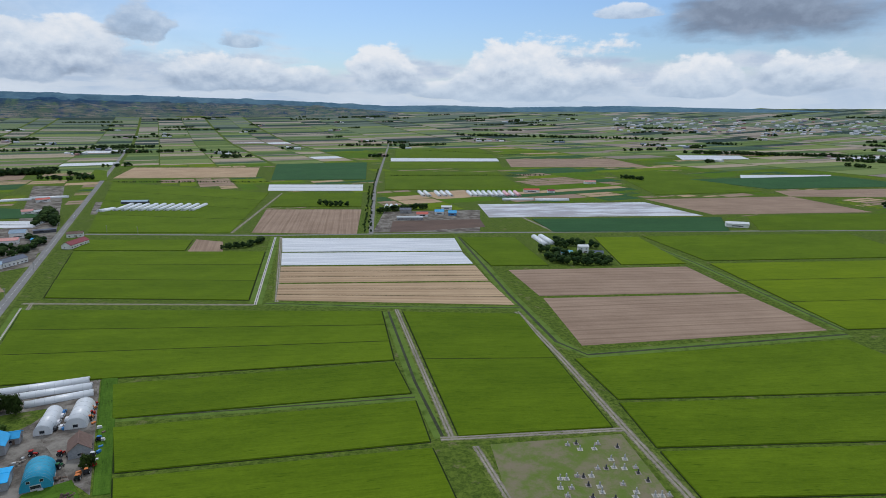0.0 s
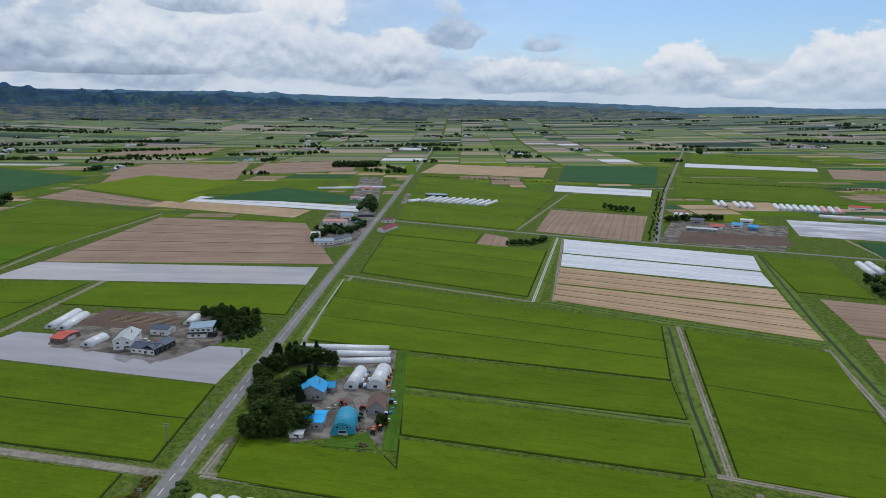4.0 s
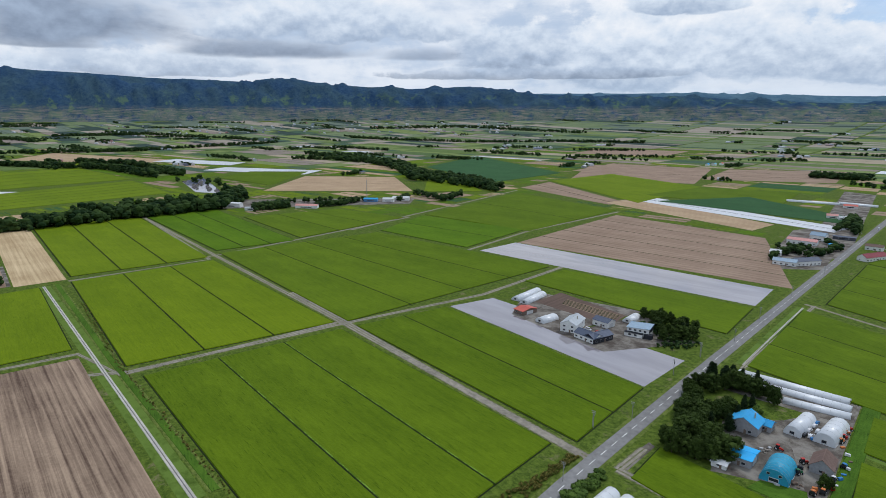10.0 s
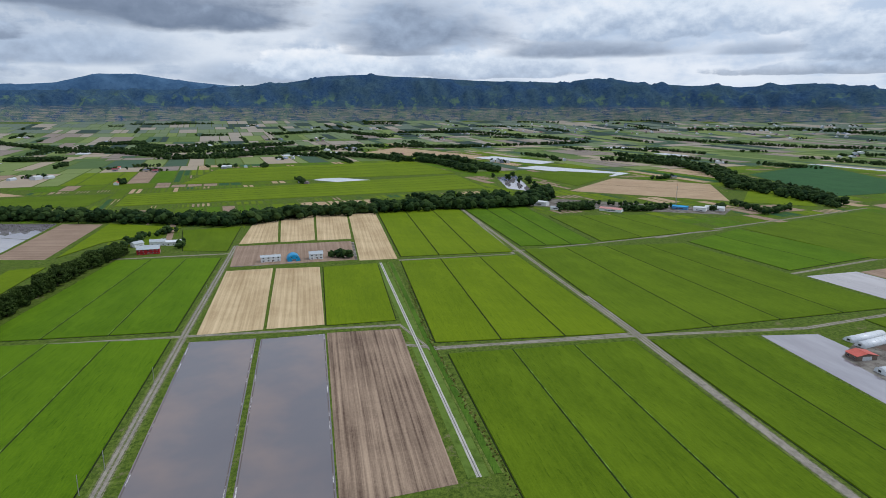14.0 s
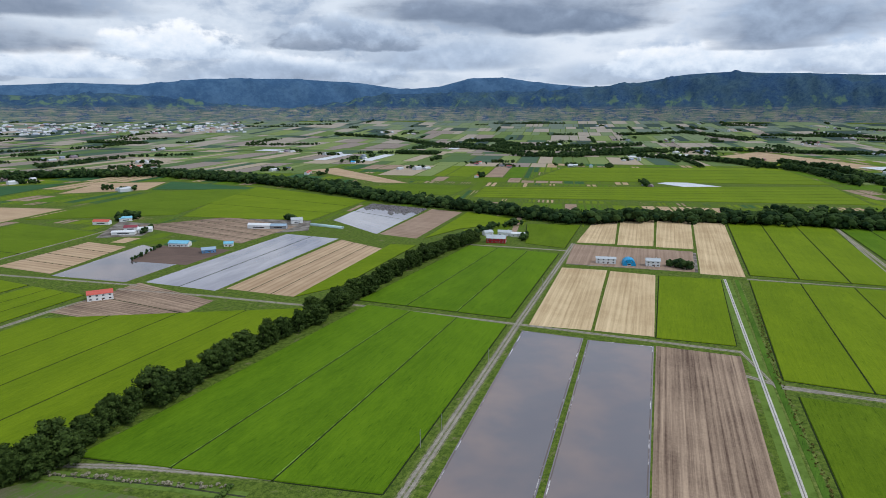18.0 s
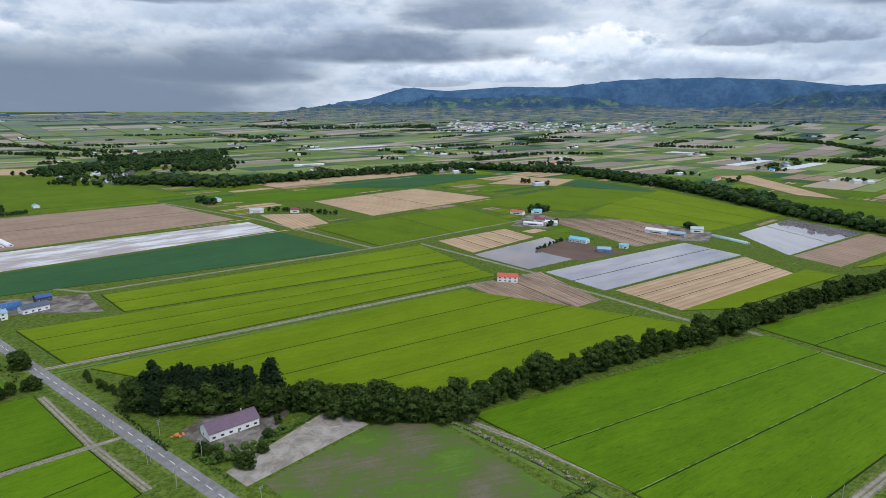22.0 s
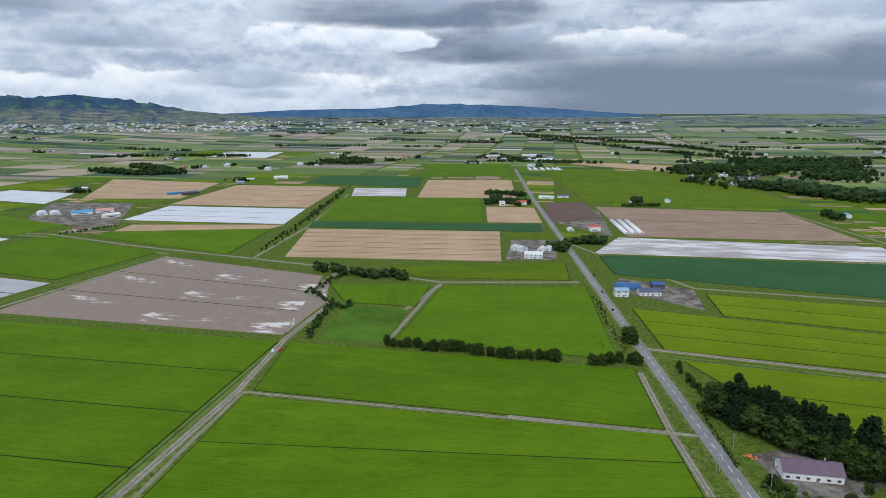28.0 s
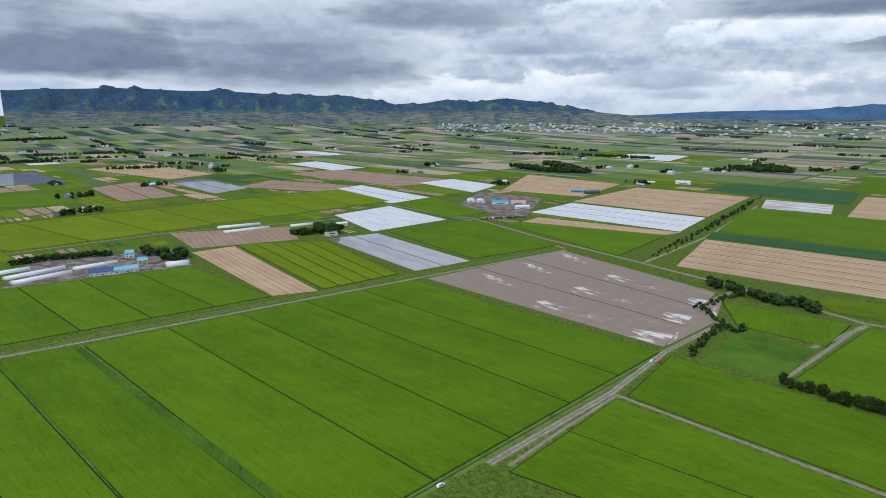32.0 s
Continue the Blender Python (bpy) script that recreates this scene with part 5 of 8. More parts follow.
way("track", 4, -267.5, -524.4, -298, -445.4, -321.7, -371.7, -335.5, -336.8)
way("track", 4, -159, -686.5, -49.7, -921.5, 98.2, -1149.1)
way("track", 4, -217.9, -691.5, -283, -521.6)
way("track", 4, 99.9, -375.6, 64.2, -309.6, 35.4, -262.3)
way("track", 2.5, 142.4, -278.4, 62.8, -309.7, 55, -312.5)
way("track", 4.5, 212.3, -556, 323.3, -481.5, 442.9, -467.7, 566.7, -443.6, 715.6, -411.8, 889.9, -388.7, 959.7, -356)
way("track", 5, 245, -115.4, 289.3, -216.6, 331.8, -292.4, 363.5, -372.2, 401.8, -383, 434.7, -458.9)
way("track", 2.5, 289.3, -216.6, 64.6, -307.8, 52.1, -313.5)
way("track", 3, 268.8, -334.6, 319.9, -471.8)
way("ditch", 3, 490.2, 145.2, 506, 99.3, 595.5, -190, 653.7, -399.5)
way("track", 4, 484.2, 143.7, 496.7, 97.8, 581.6, -188.6, 642.8, -400.9)
way("grasspath", 6, 491.8, 100.6, 248.9, -19.4)
way("grasspath", 4, 470.3, 140.1, 271.2, 40.1)
way("track", 4, 555.8, -449.8, 645.8, -622, 837.7, -916.7)
way("track", 4, 284.7, -326.7, 319.5, -477.9)
way("track", 3.5, 651.2, -406, 870.1, -379.2, 1090.3, -306.1)
way("track", 3.5, 858.3, 232.7, 936.1, 57.2, 964.5, -187.4)
way("road", 5, -81.2, 692.4, -124.3, 1139.1, -209.1, 2422.9, -405.4, 4486.5)
way("road", 4.5, -404.8, 689.8, -192.7, 685.1, 43.2, 703.3, 274.1, 711.9, 522.5, 720.8)
way("track", 3, -122.1, 438.7, -178.9, 675.7)
way("canal", 2, -135.9, 431.9, -185.1, 675.7)
way("track", 3.5, -241.3, 697.7, -270.3, 1043.4)
way("ditch", 4, -37.8, 416.9, -14.1, 302.1, 0.6, 245.5)
way("track", 3, -32.6, 421.9, 4.3, 245.5)
way("ditch", 4, -129.6, 435.9, -42, 428.4, 55.5, 426.2)
way("ditch", 6, 17.8, 677.2, 50.9, 461.1, 70, 359.8, 84.4, 339.2, 256.9, 373.3)
way("track", 4, 52.4, 417.3, 69.3, 329.2, 81.7, 254.5, 91.8, 200.1, 96.5, 179)
way("track", 3.5, -0.6, 244.5, 81.2, 253)
way("track", 3, 14.3, 238.6, 25.2, 199.9)
way("ditch", 4, 207.1, 685, 234.5, 561.7, 259.7, 380.5)
way("track", 3.5, 104.9, 806.8, 131.1, 704)
way("track", 3, -306.1, 433.7, -136.7, 431.9)
way("ditch", 3, -152.4, 261.6, -13.3, 284.4)
way("track", 3, -300.2, 436.1, -237.3, 288.5)
way("ditch", 2.5, -99.9, -280, -115.3, -248.7, -128.5, -220.7, -139.7, -193.3)
way("track", 4, -108.4, -278.4, -126.6, -249.1, -142.6, -218.1, -156.7, -190.2)
way("ditch", 3, 102.6, -408.7, -14.3, -440.6, -200.1, -494)
way("ditch", 2.5, 325.5, -280.9, 215.8, -35.6)
way("track", 2.2, 240.1, -123.9, 259.6, -162.6, 284.7, -216.1)
way("grasspath", 4, 212.4, -546.3, 165.9, -470.2, 121, -394.2)

way("canal", 0.9, -300.6, 424, -268.3, 352.5, -241.2, 293.8)

# ---- belts and clumps of trees ----
belt("broad", 74, 10, 9, 17, 52.8, -348.9, 8.5, -325.1, -33.6, -315.4, -62.8, -305.4, -99.3, -282.5)
belt("pine", 22, 12, 18, 26, 41.8, -346.9, 27.1, -336.9, 8.5, -331.4, -18.9, -322.9)
belt("broad", 146, 12, 8, 17, -36.5, -312.1, -100.8, -275, -121.4, -291.5, -150.8, -295.5, -212.1, -310.7, -290.3, -324.3, -397.9, -348.2, -488.5, -371.3, -613.2, -381.3)
belt("broad", 14, 5, 4, 7, 82.8, -395.7, 61.4, -365.9, 46.5, -347.7)
belt("broad", 44, 6, 3.5, 9, 262.7, -322.6, 218.3, -339.7, 180.3, -350.7, 150.4, -366.1)
belt("broad", 10, 6, 5, 9, 132.1, -369.3, 115.5, -387.2, 100.4, -386.1)
belt("broad", 3, 4, 8, 11, 127.3, -429.5, 115.5, -417.5)
belt("broad", 22, 12, 7, 11, 457.4, -449.3, 400.5, -454.9, 357, -473.8)
belt("shrub", 20, 8, 2, 4, 403.9, -381.6, 409, -412, 419.2, -442.3)
belt("shrub", 34, 8, 2, 5, 570.5, -479.3, 641.4, -589.7, 732.8, -724.5, 847.8, -901.2, 924.7, -1019.3)
belt("broad", 9, 5, 5, 8, 667.4, -641.8, 785, -804.8, 879.1, -954.9)
belt("broad", 12, 10, 7, 11, 294.1, -714.9, 253.2, -742.4)
belt("broad", 6, 6, 8, 11, 300.7, -679.1, 275.3, -670.4)
belt("broad", 16, 8, 8, 12, 543.3, -951, 523.2, -998.1, 476.9, -995.7)
belt("broad", 10, 4, 5, 8, 337.1, -1057.7, 278.7, -1097)
belt("broad", 22, 9, 8, 12, -192, 187.1, -181.6, 189.5, -172.2, 196, -180.1, 208.7, -195.4, 207.5, -195.5, 197.9)
belt("broad", 12, 6, 7, 11, -227.7, 243.3, -224.6, 253.8, -216.8, 266.6, -197.2, 266.7)
belt("pine", 7, 3, 7, 10, -209.1, 225.9, -195.7, 221.9, -183.7, 208.6, -206.7, 264.1)
belt("broad", 2, 2, 5, 6, -140.9, 220.8, -140, 223.5)
belt("shrub", 10, 3, 2, 3, -206.6, 254.4, -193.2, 252)
belt("pine", 5, 9, 7, 10, -305.9, 282.1, -294.8, 289.7, -281, 291.5, -300.3, 302.9)
belt("shrub", 14, 8, 2, 4, -323.7, 287.5, -287.6, 280.3, -276.2, 289.2)
belt("broad", 16, 6, 8, 11, -936.7, 110.8, -945.6, 134.4, -1011.8, 161, -989.9, 232.7, -982.7, 293.5)
belt("broad", 12, 6, 5, 8, -223.5, 613.1, -203.5, 618.4, -190.9, 660.4)
belt("broad", 24, 7, 6, 10, 98.8, 583.3, 105.7, 560.8, 117.5, 554.5, 153.9, 554.7, 99.9, 607.7)
belt("broad", 8, 5, 7, 10, 125, 620.8, 117.2, 642.5, 159.7, 621)
belt("broad", 10, 5, 6, 10, -85.9, 836.6, -58.6, 865.9, -19.1, 876.4)
belt("shrub", 34, 3, 2, 4, -83.6, 702.3, -101.9, 875.6, -126.4, 1139, -151.2, 1465.2)
belt("shrub", 24, 3, 2, 4, -90.1, 702.2, -107.5, 875.5, -133.7, 1139)
belt("broad", 18, 8, 8, 12, -805.1, 1241.5, -737.5, 1222.5, -693.2, 1243.1, -799.8, 1328.2)
belt("broad", 5, 5, 8, 10, -183.9, 917.5, -159.2, 895.9, -134.6, 896.2)
belt("broad", 6, 5, 7, 10, 366.7, 1278.6, 400.4, 1238)
belt("broad", 5, 5, 7, 9, -457, 589.5, -435.2, 607.8, -403.3, 592.5)
belt("broad", 4, 4, 8, 10, -482, 721.7, -533.3, 828.8, -459.1, 722.1)
belt("broad", 8, 6, 6, 10, -618.8, -161.3, -612.1, -144.8, -620.4, -137.9)
belt("broad", 16, 10, 7, 11, -593.9, -403.9, -632.1, -397.4, -690.7, -399.8, -741.6, -385.3)
belt("broad", 5, 4, 6, 9, -640.8, -333.5, -674, -342.8)
belt("broad", 26, 6, 6, 9, 790.5, 210.7, 803.7, 169.9, 806.6, 112.5)
belt("broad", 14, 7, 8, 13, 761.6, 58.1, 749.9, 42.7, 766.7, 31.2, 801.5, 81.9)
belt("broad", 9, 7, 10, 14, 849.8, -136.9, 858, -150.1, 860.8, -166.6)
belt("broad", 4, 4, 7, 9, 860.8, -107.7, 869.1, -120.5)
belt("shrub", 14, 5, 2, 4, 876.4, -391.5, 875.2, -470.1)
belt("shrub", 34, 6, 2, 4, 402.7, -388.7, 343.5, -366.8, 350.3, -385)
belt("shrub", 26, 4, 2, 5, 576.4, -474, 680.7, -644.5, 819.3, -871.2)
belt("broad", 10, 5, 6, 9, -63.2, -1001.4, -106.7, -982, -161.1, -927.8)
belt("shrub", 12, 4, 3, 5, -327.6, -613.3, -386.5, -652)
belt("broad", 5, 4, 5, 8, -440.6, -760.6, -411.7, -737.7)
belt("broad", 4, 3, 7, 9, 0.1, -266.4, -6.1, -263.9)
belt("shrub", 24, 5, 1.5, 3, 18.6, -286, 7.8, -273.7, -2.6, -276.9, -13.7, -285.5, -23.1, -298.2)
belt("broad", 3, 3, 4, 6, 16, -286.6, 9.2, -281.6)
belt("flower", 60, 3.5, 0.8, 1.5, -184.5, 112.3, -191.8, 130.3, -199.4, 147.2)
belt("shrub", 24, 4, 2, 3.5, -175.1, 127, -178.8, 138, -182.1, 148.1)
belt("flower", 44, 3, 0.8, 1.5, -182, 96.1, -188.9, 115, -200.4, 146.5)
belt("flower", 165, 3.4, 0.5, 1.0, -530.5, -69.1, -401.4, -40.5, -305.9, -12.7, -215.8, 14.2)
belt("flower", 16, 4, 0.8, 1.4, 146.2, -420.7, 118.7, -379.9, 122.6, -420.2)
belt("broad", 34, 10, 9, 14, -957, 111, -955.4, 130.5, -958.8, 162.1)
belt("broad", 30, 9, 7, 11, -944.6, 199.3, -946.7, 235.6, -977.9, 279.6)
belt("broad", 16, 8, 7, 10, -956.3, 341.8, -997.6, 373.8)
belt("broad", 16, 10, 8, 13, -1030.4, 398.1, -925.5, 405.5, -978.6, 465.5)
belt("broad", 18, 8, 9, 14, -496.2, 754.5, -529.7, 829.9, -470.5, 743.5)
belt("broad", 16, 8, 6, 10, -418.6, 534.7, -439.5, 597.3, -409.5, 575)
belt("broad", 26, 8, 9, 14, 1106.5, -1864.3, 1151.4, -2067.8, 1031.7, -1959.8, 901.6, -1817.3)
belt("broad", 20, 8, 8, 13, 609, -1065, 574.7, -1079.8, 531.6, -1079.1)
belt("broad", 14, 7, 8, 12, 290.9, -678.5, 280.2, -688)
belt("broad", 10, 6, 7, 11, 281.1, -729.8, 272.2, -748.6, 256.2, -748.2)
belt("broad", 14, 8, 8, 13, -444.5, -854.6, -467.6, -869, -469, -847.5)
belt("broad", 6, 5, 7, 10, -587.5, -676.6, -585.3, -651.4)
belt("broad", 22, 8, 10, 16, 871.7, -136.1, 851, -145.3, 843.2, -159.1)
belt("broad", 14, 8, 6, 10, 865.5, -101.7, 847.7, -115.5, 876.1, -176.5)
belt("broad", 14, 7, 6, 9, 546.5, -957.1, 538.3, -996.2, 480, -960)
belt("pine", 7, 4, 12, 16, 548.5, -978.1, 538.3, -996.2)
belt("shrub", 40, 4, 2, 4, -111.3, 1314.6, 218.6, 1329.4)
belt("shrub", 36, 4, 2, 4, -633.9, 1189.8, -333.5, 1197.8)
belt("shrub", 30, 4, 2, 4, -61.9, 2134.7, 286.4, 1876.9)
belt("broad", 16, 6, 5, 9, -453.8, 668.1, -422.2, 640.3, -413.7, 594.8)
belt("broad", 18, 8, 7, 10, -226.4, 240.6, -216.2, 229.2, -207.2, 218, -200.8, 207.6, -199.3, 222)
belt("broad", 10, 6, 6, 9, -205.8, 226.8, -197.1, 225.8, -202.4, 242.3)
belt("pine", 6, 4, 9, 12, -237.9, 260.7, -229.1, 263.1, -221.2, 268.5, -213.5, 273.7)
belt("broad", 26, 13, 6, 10, -308.3, 285.3, -288.8, 284.3, -290.4, 301.6, -311.3, 309.2, -334.8, 300.8)
belt("shrub", 24, 9, 1.5, 3, -285, 271.6, -274.7, 276.8, -278.2, 295.7)
belt("shrub", 22, 6, 1.2, 3, 15.7, -289.1, 6.5, -289.5, 0.4, -274.3, -10.4, -290.7)
belt("broad", 5, 4, 4, 6, 9.3, -275.9, -5.2, -260.3, -22.3, -306.9)
belt("pine", 12, 8, 15, 22, 39.3, -333.3, 30.6, -339.9, 16.4, -340.1, 2.1, -334.6)
woods(420, 28, 10, 15, -809.1, -1505.9, -877.5, -1137.7, -845.7, -882.8, -809.5, -665.7, -802.6, -502.6, -788.7, -330.6, -871.6, -257.7, -935.9, -105, -987.9, 69.7)
woods(200, 24, 10, 15, -1014.9, 82.5, -1148.3, 104.5, -1382.5, 52.1, -1492.9, -13.1, -1782.4, -131.2, -2022.3, -410.5, -2060.8, -651)
woods(150, 20, 10, 15, -1009.3, -125.9, -1028.8, -25.1, -1066.8, 103.3, -1245, 104.1, -1537.3, 22.1, -1875.1, -81, -2042, -235.8)
woods(130, 22, 9, 13, -2158.9, 445.5, -1710.7, 533.2, -1421.5, 538.4, -1137.4, 550, -998.5, 551.3)
woods(120, 24, 9, 13, -2073.6, 516.6, -1641.6, 582, -1339.4, 523, -1224, 580.4, -1035.4, 568.5)
woods(330, 90, 9, 14, 306.9, -1543.4, 117.2, -1503, -38.9, -1376.7)
woods(200, 70, 9, 14, 203.7, -1994.4, 42.8, -2061.9)
woods(560, 110, 9, 15, 378.5, -1692.5, 355.8, -1949.3, 189.2, -1738.9, 275.6, -2212.3, 55.4, -2409.9, 55.6, -1716.2)
woods(560, 46, 9, 15, 203.3, -1512.3, 71.3, -1418.4, -51.7, -1397.2, -302.8, -1504, -626.2, -1583.9, -830, -1373.2, -868, -1042.7, -878.2, -811.9)
woods(120, 30, 9, 13, 1640.3, -3116.9, 915.3, -2984.6, 649.8, -2837.8, 333.9, -2521.7)
woods(110, 26, 9, 13, 1501.2, -3034.5, 872.5, -2698.3, 466.8, -2403.8, 179.2, -2193.3, 57.3, -2093.4)
woods(150, 35, 9, 13, 1702, -881.7, 1536.3, -902.7, 1478.4, -977.2, 1768.1, -1023.9)
woods(110, 45, 9, 13, 1424.5, -1453.4, 1284.1, -1496, 1469.7, -1595)
woods(140, 30, 9, 14, -2328.6, -1564.8, -2167, -1129.5, -2236.7, -742.9, -2567.1, -515.4, -2550.5, -60.6)
woods(100, 26, 9, 14, -1932.7, 356.2, -1861.4, 463, -1579.3, 584.8, -1265.2, 482.3, -1032.9, 553.3)
woods(150, 30, 9, 14, -2225.5, -1423.9, -1898, -957.7, -2128.6, -720.5, -2440.6, -710.8)
woods(120, 24, 9, 13, -3017.9, 837.4, -2553.6, 1268.2, -2399.9, 1655.9, -2164.4, 1925.7)
woods(90, 24, 9, 13, -3560.1, -266.1, -3449.9, -87.1, -3136.8, 284.4, -2982, 381.3)
woods(90, 18, 9, 13, -2355.6, -2296.6, -2427.3, -1977.3, -2160.3, -1490.5, -2098.2, -1242.8)
woods(70, 20, 8, 12, 70.3, 3049.3, 308.6, 2979.6, 510.5, 2914.1, 750.2, 2833.2, 957.4, 2700.1)
belt("reed", 46, 3, 0.8, 1.6, -99.9, -280, -115.7, -249.6, -129.3, -222.2, -140.3, -202)
belt("shrub", 30, 1.5, 1.3, 2, -142.1, -203.9, -119.8, -197.5, -99.1, -189.6)
belt("shrub", 34, 1.2, 1.3, 1.8, -9.2, -282.5, -25.6, -294.7, -44.4, -308.8)
belt("shrub", 16, 1.5, 0.8, 1.4, 20.3, -288.4, 1.5, -255.6)
belt("shrub", 60, 2.5, 0.6, 1.5, 60.7, -350.3, 43, -316.4, 29.7, -293.4)
woods(150, 90, 8, 13, -149.6, -3855.8, -668.1, -3667.4, -1221.4, -3664.7)
woods(110, 50, 9, 13, -2466.4, -1552.3, -2583.6, -1494.6, -2364.3, -1250.5)
woods(150, 50, 9, 14, -2195.8, -1162.9, -2438.7, -1019, -2671.1, -838.2)
woods(120, 50, 9, 13, -3168.1, -1085.7, -3416.4, -829.9, -3144.8, -490.7)
woods(70, 40, 9, 13, -3380.2, -467.2, -3428.4, -110.5)
woods(100, 30, 9, 13, -2692.4, -398.1, -2555.5, -197.3, -2717.7, 140.1, -2851.7, 445.8)
woods(110, 40, 8, 12, -1359.6, -2774.5, -1491.6, -2574.2)
woods(110, 30, 9, 13, -2402.6, -2353.1, -2398.2, -1990.6, -2234.8, -1531.6, -2248.8, -1293.2, -2631.3, -1154.5)
woods(100, 40, 8, 13, -1873, -1000.8, -1945.4, -817.7, -2416.5, -804.1)
woods(90, 30, 8, 12, -1748.8, -1399.1, -1790.6, -1268.6)
woods(160, 80, 9, 13, -3516.2, 1098.4, -3404.2, 1647.4, -2770.7, 2019.2)
woods(70, 40, 8, 12, -934.5, 1319.4, -859.1, 1367.8)
woods(60, 30, 8, 12, 3384.4, 873.7, 3497.6, 624.3)
belt("shrub", 40, 6, 1.5, 4, 318.1, -301.5, 342.8, -337.8, 359.2, -371.2)
belt("shrub", 26, 4, 1, 2.6, 180.9, -514.9, 145.4, -450.1, 118.2, -404.1)

# ---- buildings ----
house(-187.3, 233.7, 23.5, 12.6, 11, 4.2, 3.4, "siding_grey", "roof_blue", "grey farmhouse with a bright blue gabled roof", "y")
house(-183.2, 241.8, 20, 5.8, 6, 3.0, 1.6, "siding_grey", "roof_blue", "small blue-roofed annexe of the farmhouse")
house(-169.5, 209.5, 24.2, 11.7, 11, 3.6, 0.8, "siding_grey", "roof_sky", "low shed with a flat sky-blue metal roof")
arch_barn(-154.8, 214.0, 26.1, 10.8, 16.0, 5.8, "steel_teal", "teal corrugated steel arch barn")
house(-150.2, 234.2, 27.3, 8.3, 11, 3.4, 3.2, "siding_grey", "roof_brown", "old pale timber barn with a brown gabled roof", "y")
greenhouse(-177.2, 256.7, 17.7, 7.2, 20.5, 4.6, "vinyl", "white vinyl storage tunnel beside the yard")
greenhouse(-166.4, 263, 19, 8.8, 22, 5.2, "vinyl", "large white vinyl storage tunnel in the yard")
tunnel_long(-186.8, 280.9, 28.9, 29.1, 5.6, 2.3, "vinyl", "long low vinyl seedling greenhouse")
tunnel_long(-197.6, 287.4, 23.7, 41.0, 5.6, 2.3, "vinyl", "long low vinyl seedling greenhouse")
tunnel_long(-209.1, 292.6, 22.1, 53.7, 5.6, 2.3, "vinyl", "long low vinyl seedling greenhouse")
house(-168.9, 197.5, 23.2, 6, 4, 2.0, 0.4, "siding_white", "roof_white", "small white store shed under trees")
greenhouse(-164.5, 128.5, 20.8, 6.6, 33, 3.6, "vinyl", "rounded white vinyl greenhouse in a row")
greenhouse(-158.5, 131.1, 19.3, 6.6, 32.8, 3.6, "vinyl", "rounded white vinyl greenhouse in a row")
greenhouse(-152.8, 133.2, 17.9, 6.6, 32.6, 3.6, "vinyl", "rounded white vinyl greenhouse in a row")
greenhouse(-147.1, 135, 16.5, 6.6, 32.2, 3.6, "vinyl", "rounded white vinyl greenhouse in a row")
greenhouse(-141.5, 136.7, 15.1, 6.6, 32, 3.6, "vinyl", "rounded white vinyl greenhouse in a row")
house(-332.7, 240.3, 35.1, 10.9, 18, 5.6, 2.6, "siding_white", "roof_pale", "tall pale grey farm warehouse with a gabled roof", "y")
house(-311.6, 237.7, 11.1, 16.8, 9, 3.4, 2.2, "siding_white", "roof_slate", "low white shed with a slate-blue roof beside the pond")
house(-308, 242.6, 97.7, 16.8, 9, 3.6, 2.0, "timber_dark", "roof_slate", "black timber shed beside the pond")
house(-329.5, 263.7, 15.6, 12.1, 9, 4.0, 1.6, "siding_white", "roof_slate", "white garage with a grey roof")
modern_house(-305.1, 273.7, 31.8, 14.4, 9, "white two-storey family house with a black gable end")
greenhouse(-353.6, 233.6, 14.8, 8, 15.6, 3.6, "vinyl", "short white vinyl greenhouse")
greenhouse(-410.8, 251.8, 26.8, 7, 33.7, 3.2, "vinyl", "white vinyl greenhouse tunnel")
greenhouse(-400.7, 251.8, 28.7, 7, 30.2, 3.2, "vinyl", "white vinyl greenhouse tunnel")
greenhouse(-330.4, 288.7, 24.9, 7, 15.6, 3.2, "vinyl", "white vinyl greenhouse tunnel")
house(-375.1, 229.1, 12.6, 9, 14, 3.0, 1.4, "timber_brown", "roof_red", "red-roofed shed at the edge of the pond")
house(-459.3, 635.3, 24.3, 29.3, 10, 4.5, 2.0, "siding_white", "roof_pink", "long building with a faded pink roof")
house(-465.8, 671.1, 16.6, 15.8, 10, 6.0, 3.0, "siding_white", "roof_blue_grey", "two-storey house with a grey-blue roof")
house(-430.3, 648.6, 5.9, 12, 8, 3.5, 0.8, "siding_blue", "roof_blue", "small bright blue shed")
house(-400.9, 532.8, 29.8, 20.3, 10, 4.0, 2.0, "siding_white", "roof_blue_grey", "house with pale blue-grey roof")
house(-392.5, 550.2, 76.5, 25.4, 10, 4.5, 2.5, "siding_white", "roof_slate", "house with a slate-blue hipped roof")
house(-431, 557.9, 24.6, 9.9, 8, 4.5, 2.0, "siding_white", "roof_white", "white house with a pale roof")
house(-379.1, 628.5, 86.3, 30.1, 10, 4.0, 3.0, "siding_white", "roof_maroon", "white house with a maroon gabled roof")
house(-407.2, 676.6, 23.3, 16.1, 8, 4.0, 2.0, "siding_white", "roof_brown", "white house with a brown roof")
house(-455.9, 700.6, 30, 22.4, 7, 3.4, 0.6, "siding_dark", "roof_slate", "long dark open shed")
tunnel_long(-669.4, 940.3, 30.8, 74.3, 8, 3.2, "vinyl", "long white vinyl greenhouse")
tunnel_long(-621.6, 979.1, 18.6, 52.3, 8, 3.2, "vinyl", "long white vinyl greenhouse")
house(-607.5, 939, 38.6, 18.1, 8, 4.0, 2.0, "siding_white", "roof_red", "house with a red and white front")
house(-558.9, 828.1, 36.5, 13.5, 8, 4.0, 2.2, "siding_white", "roof_pink", "house with a salmon roof")
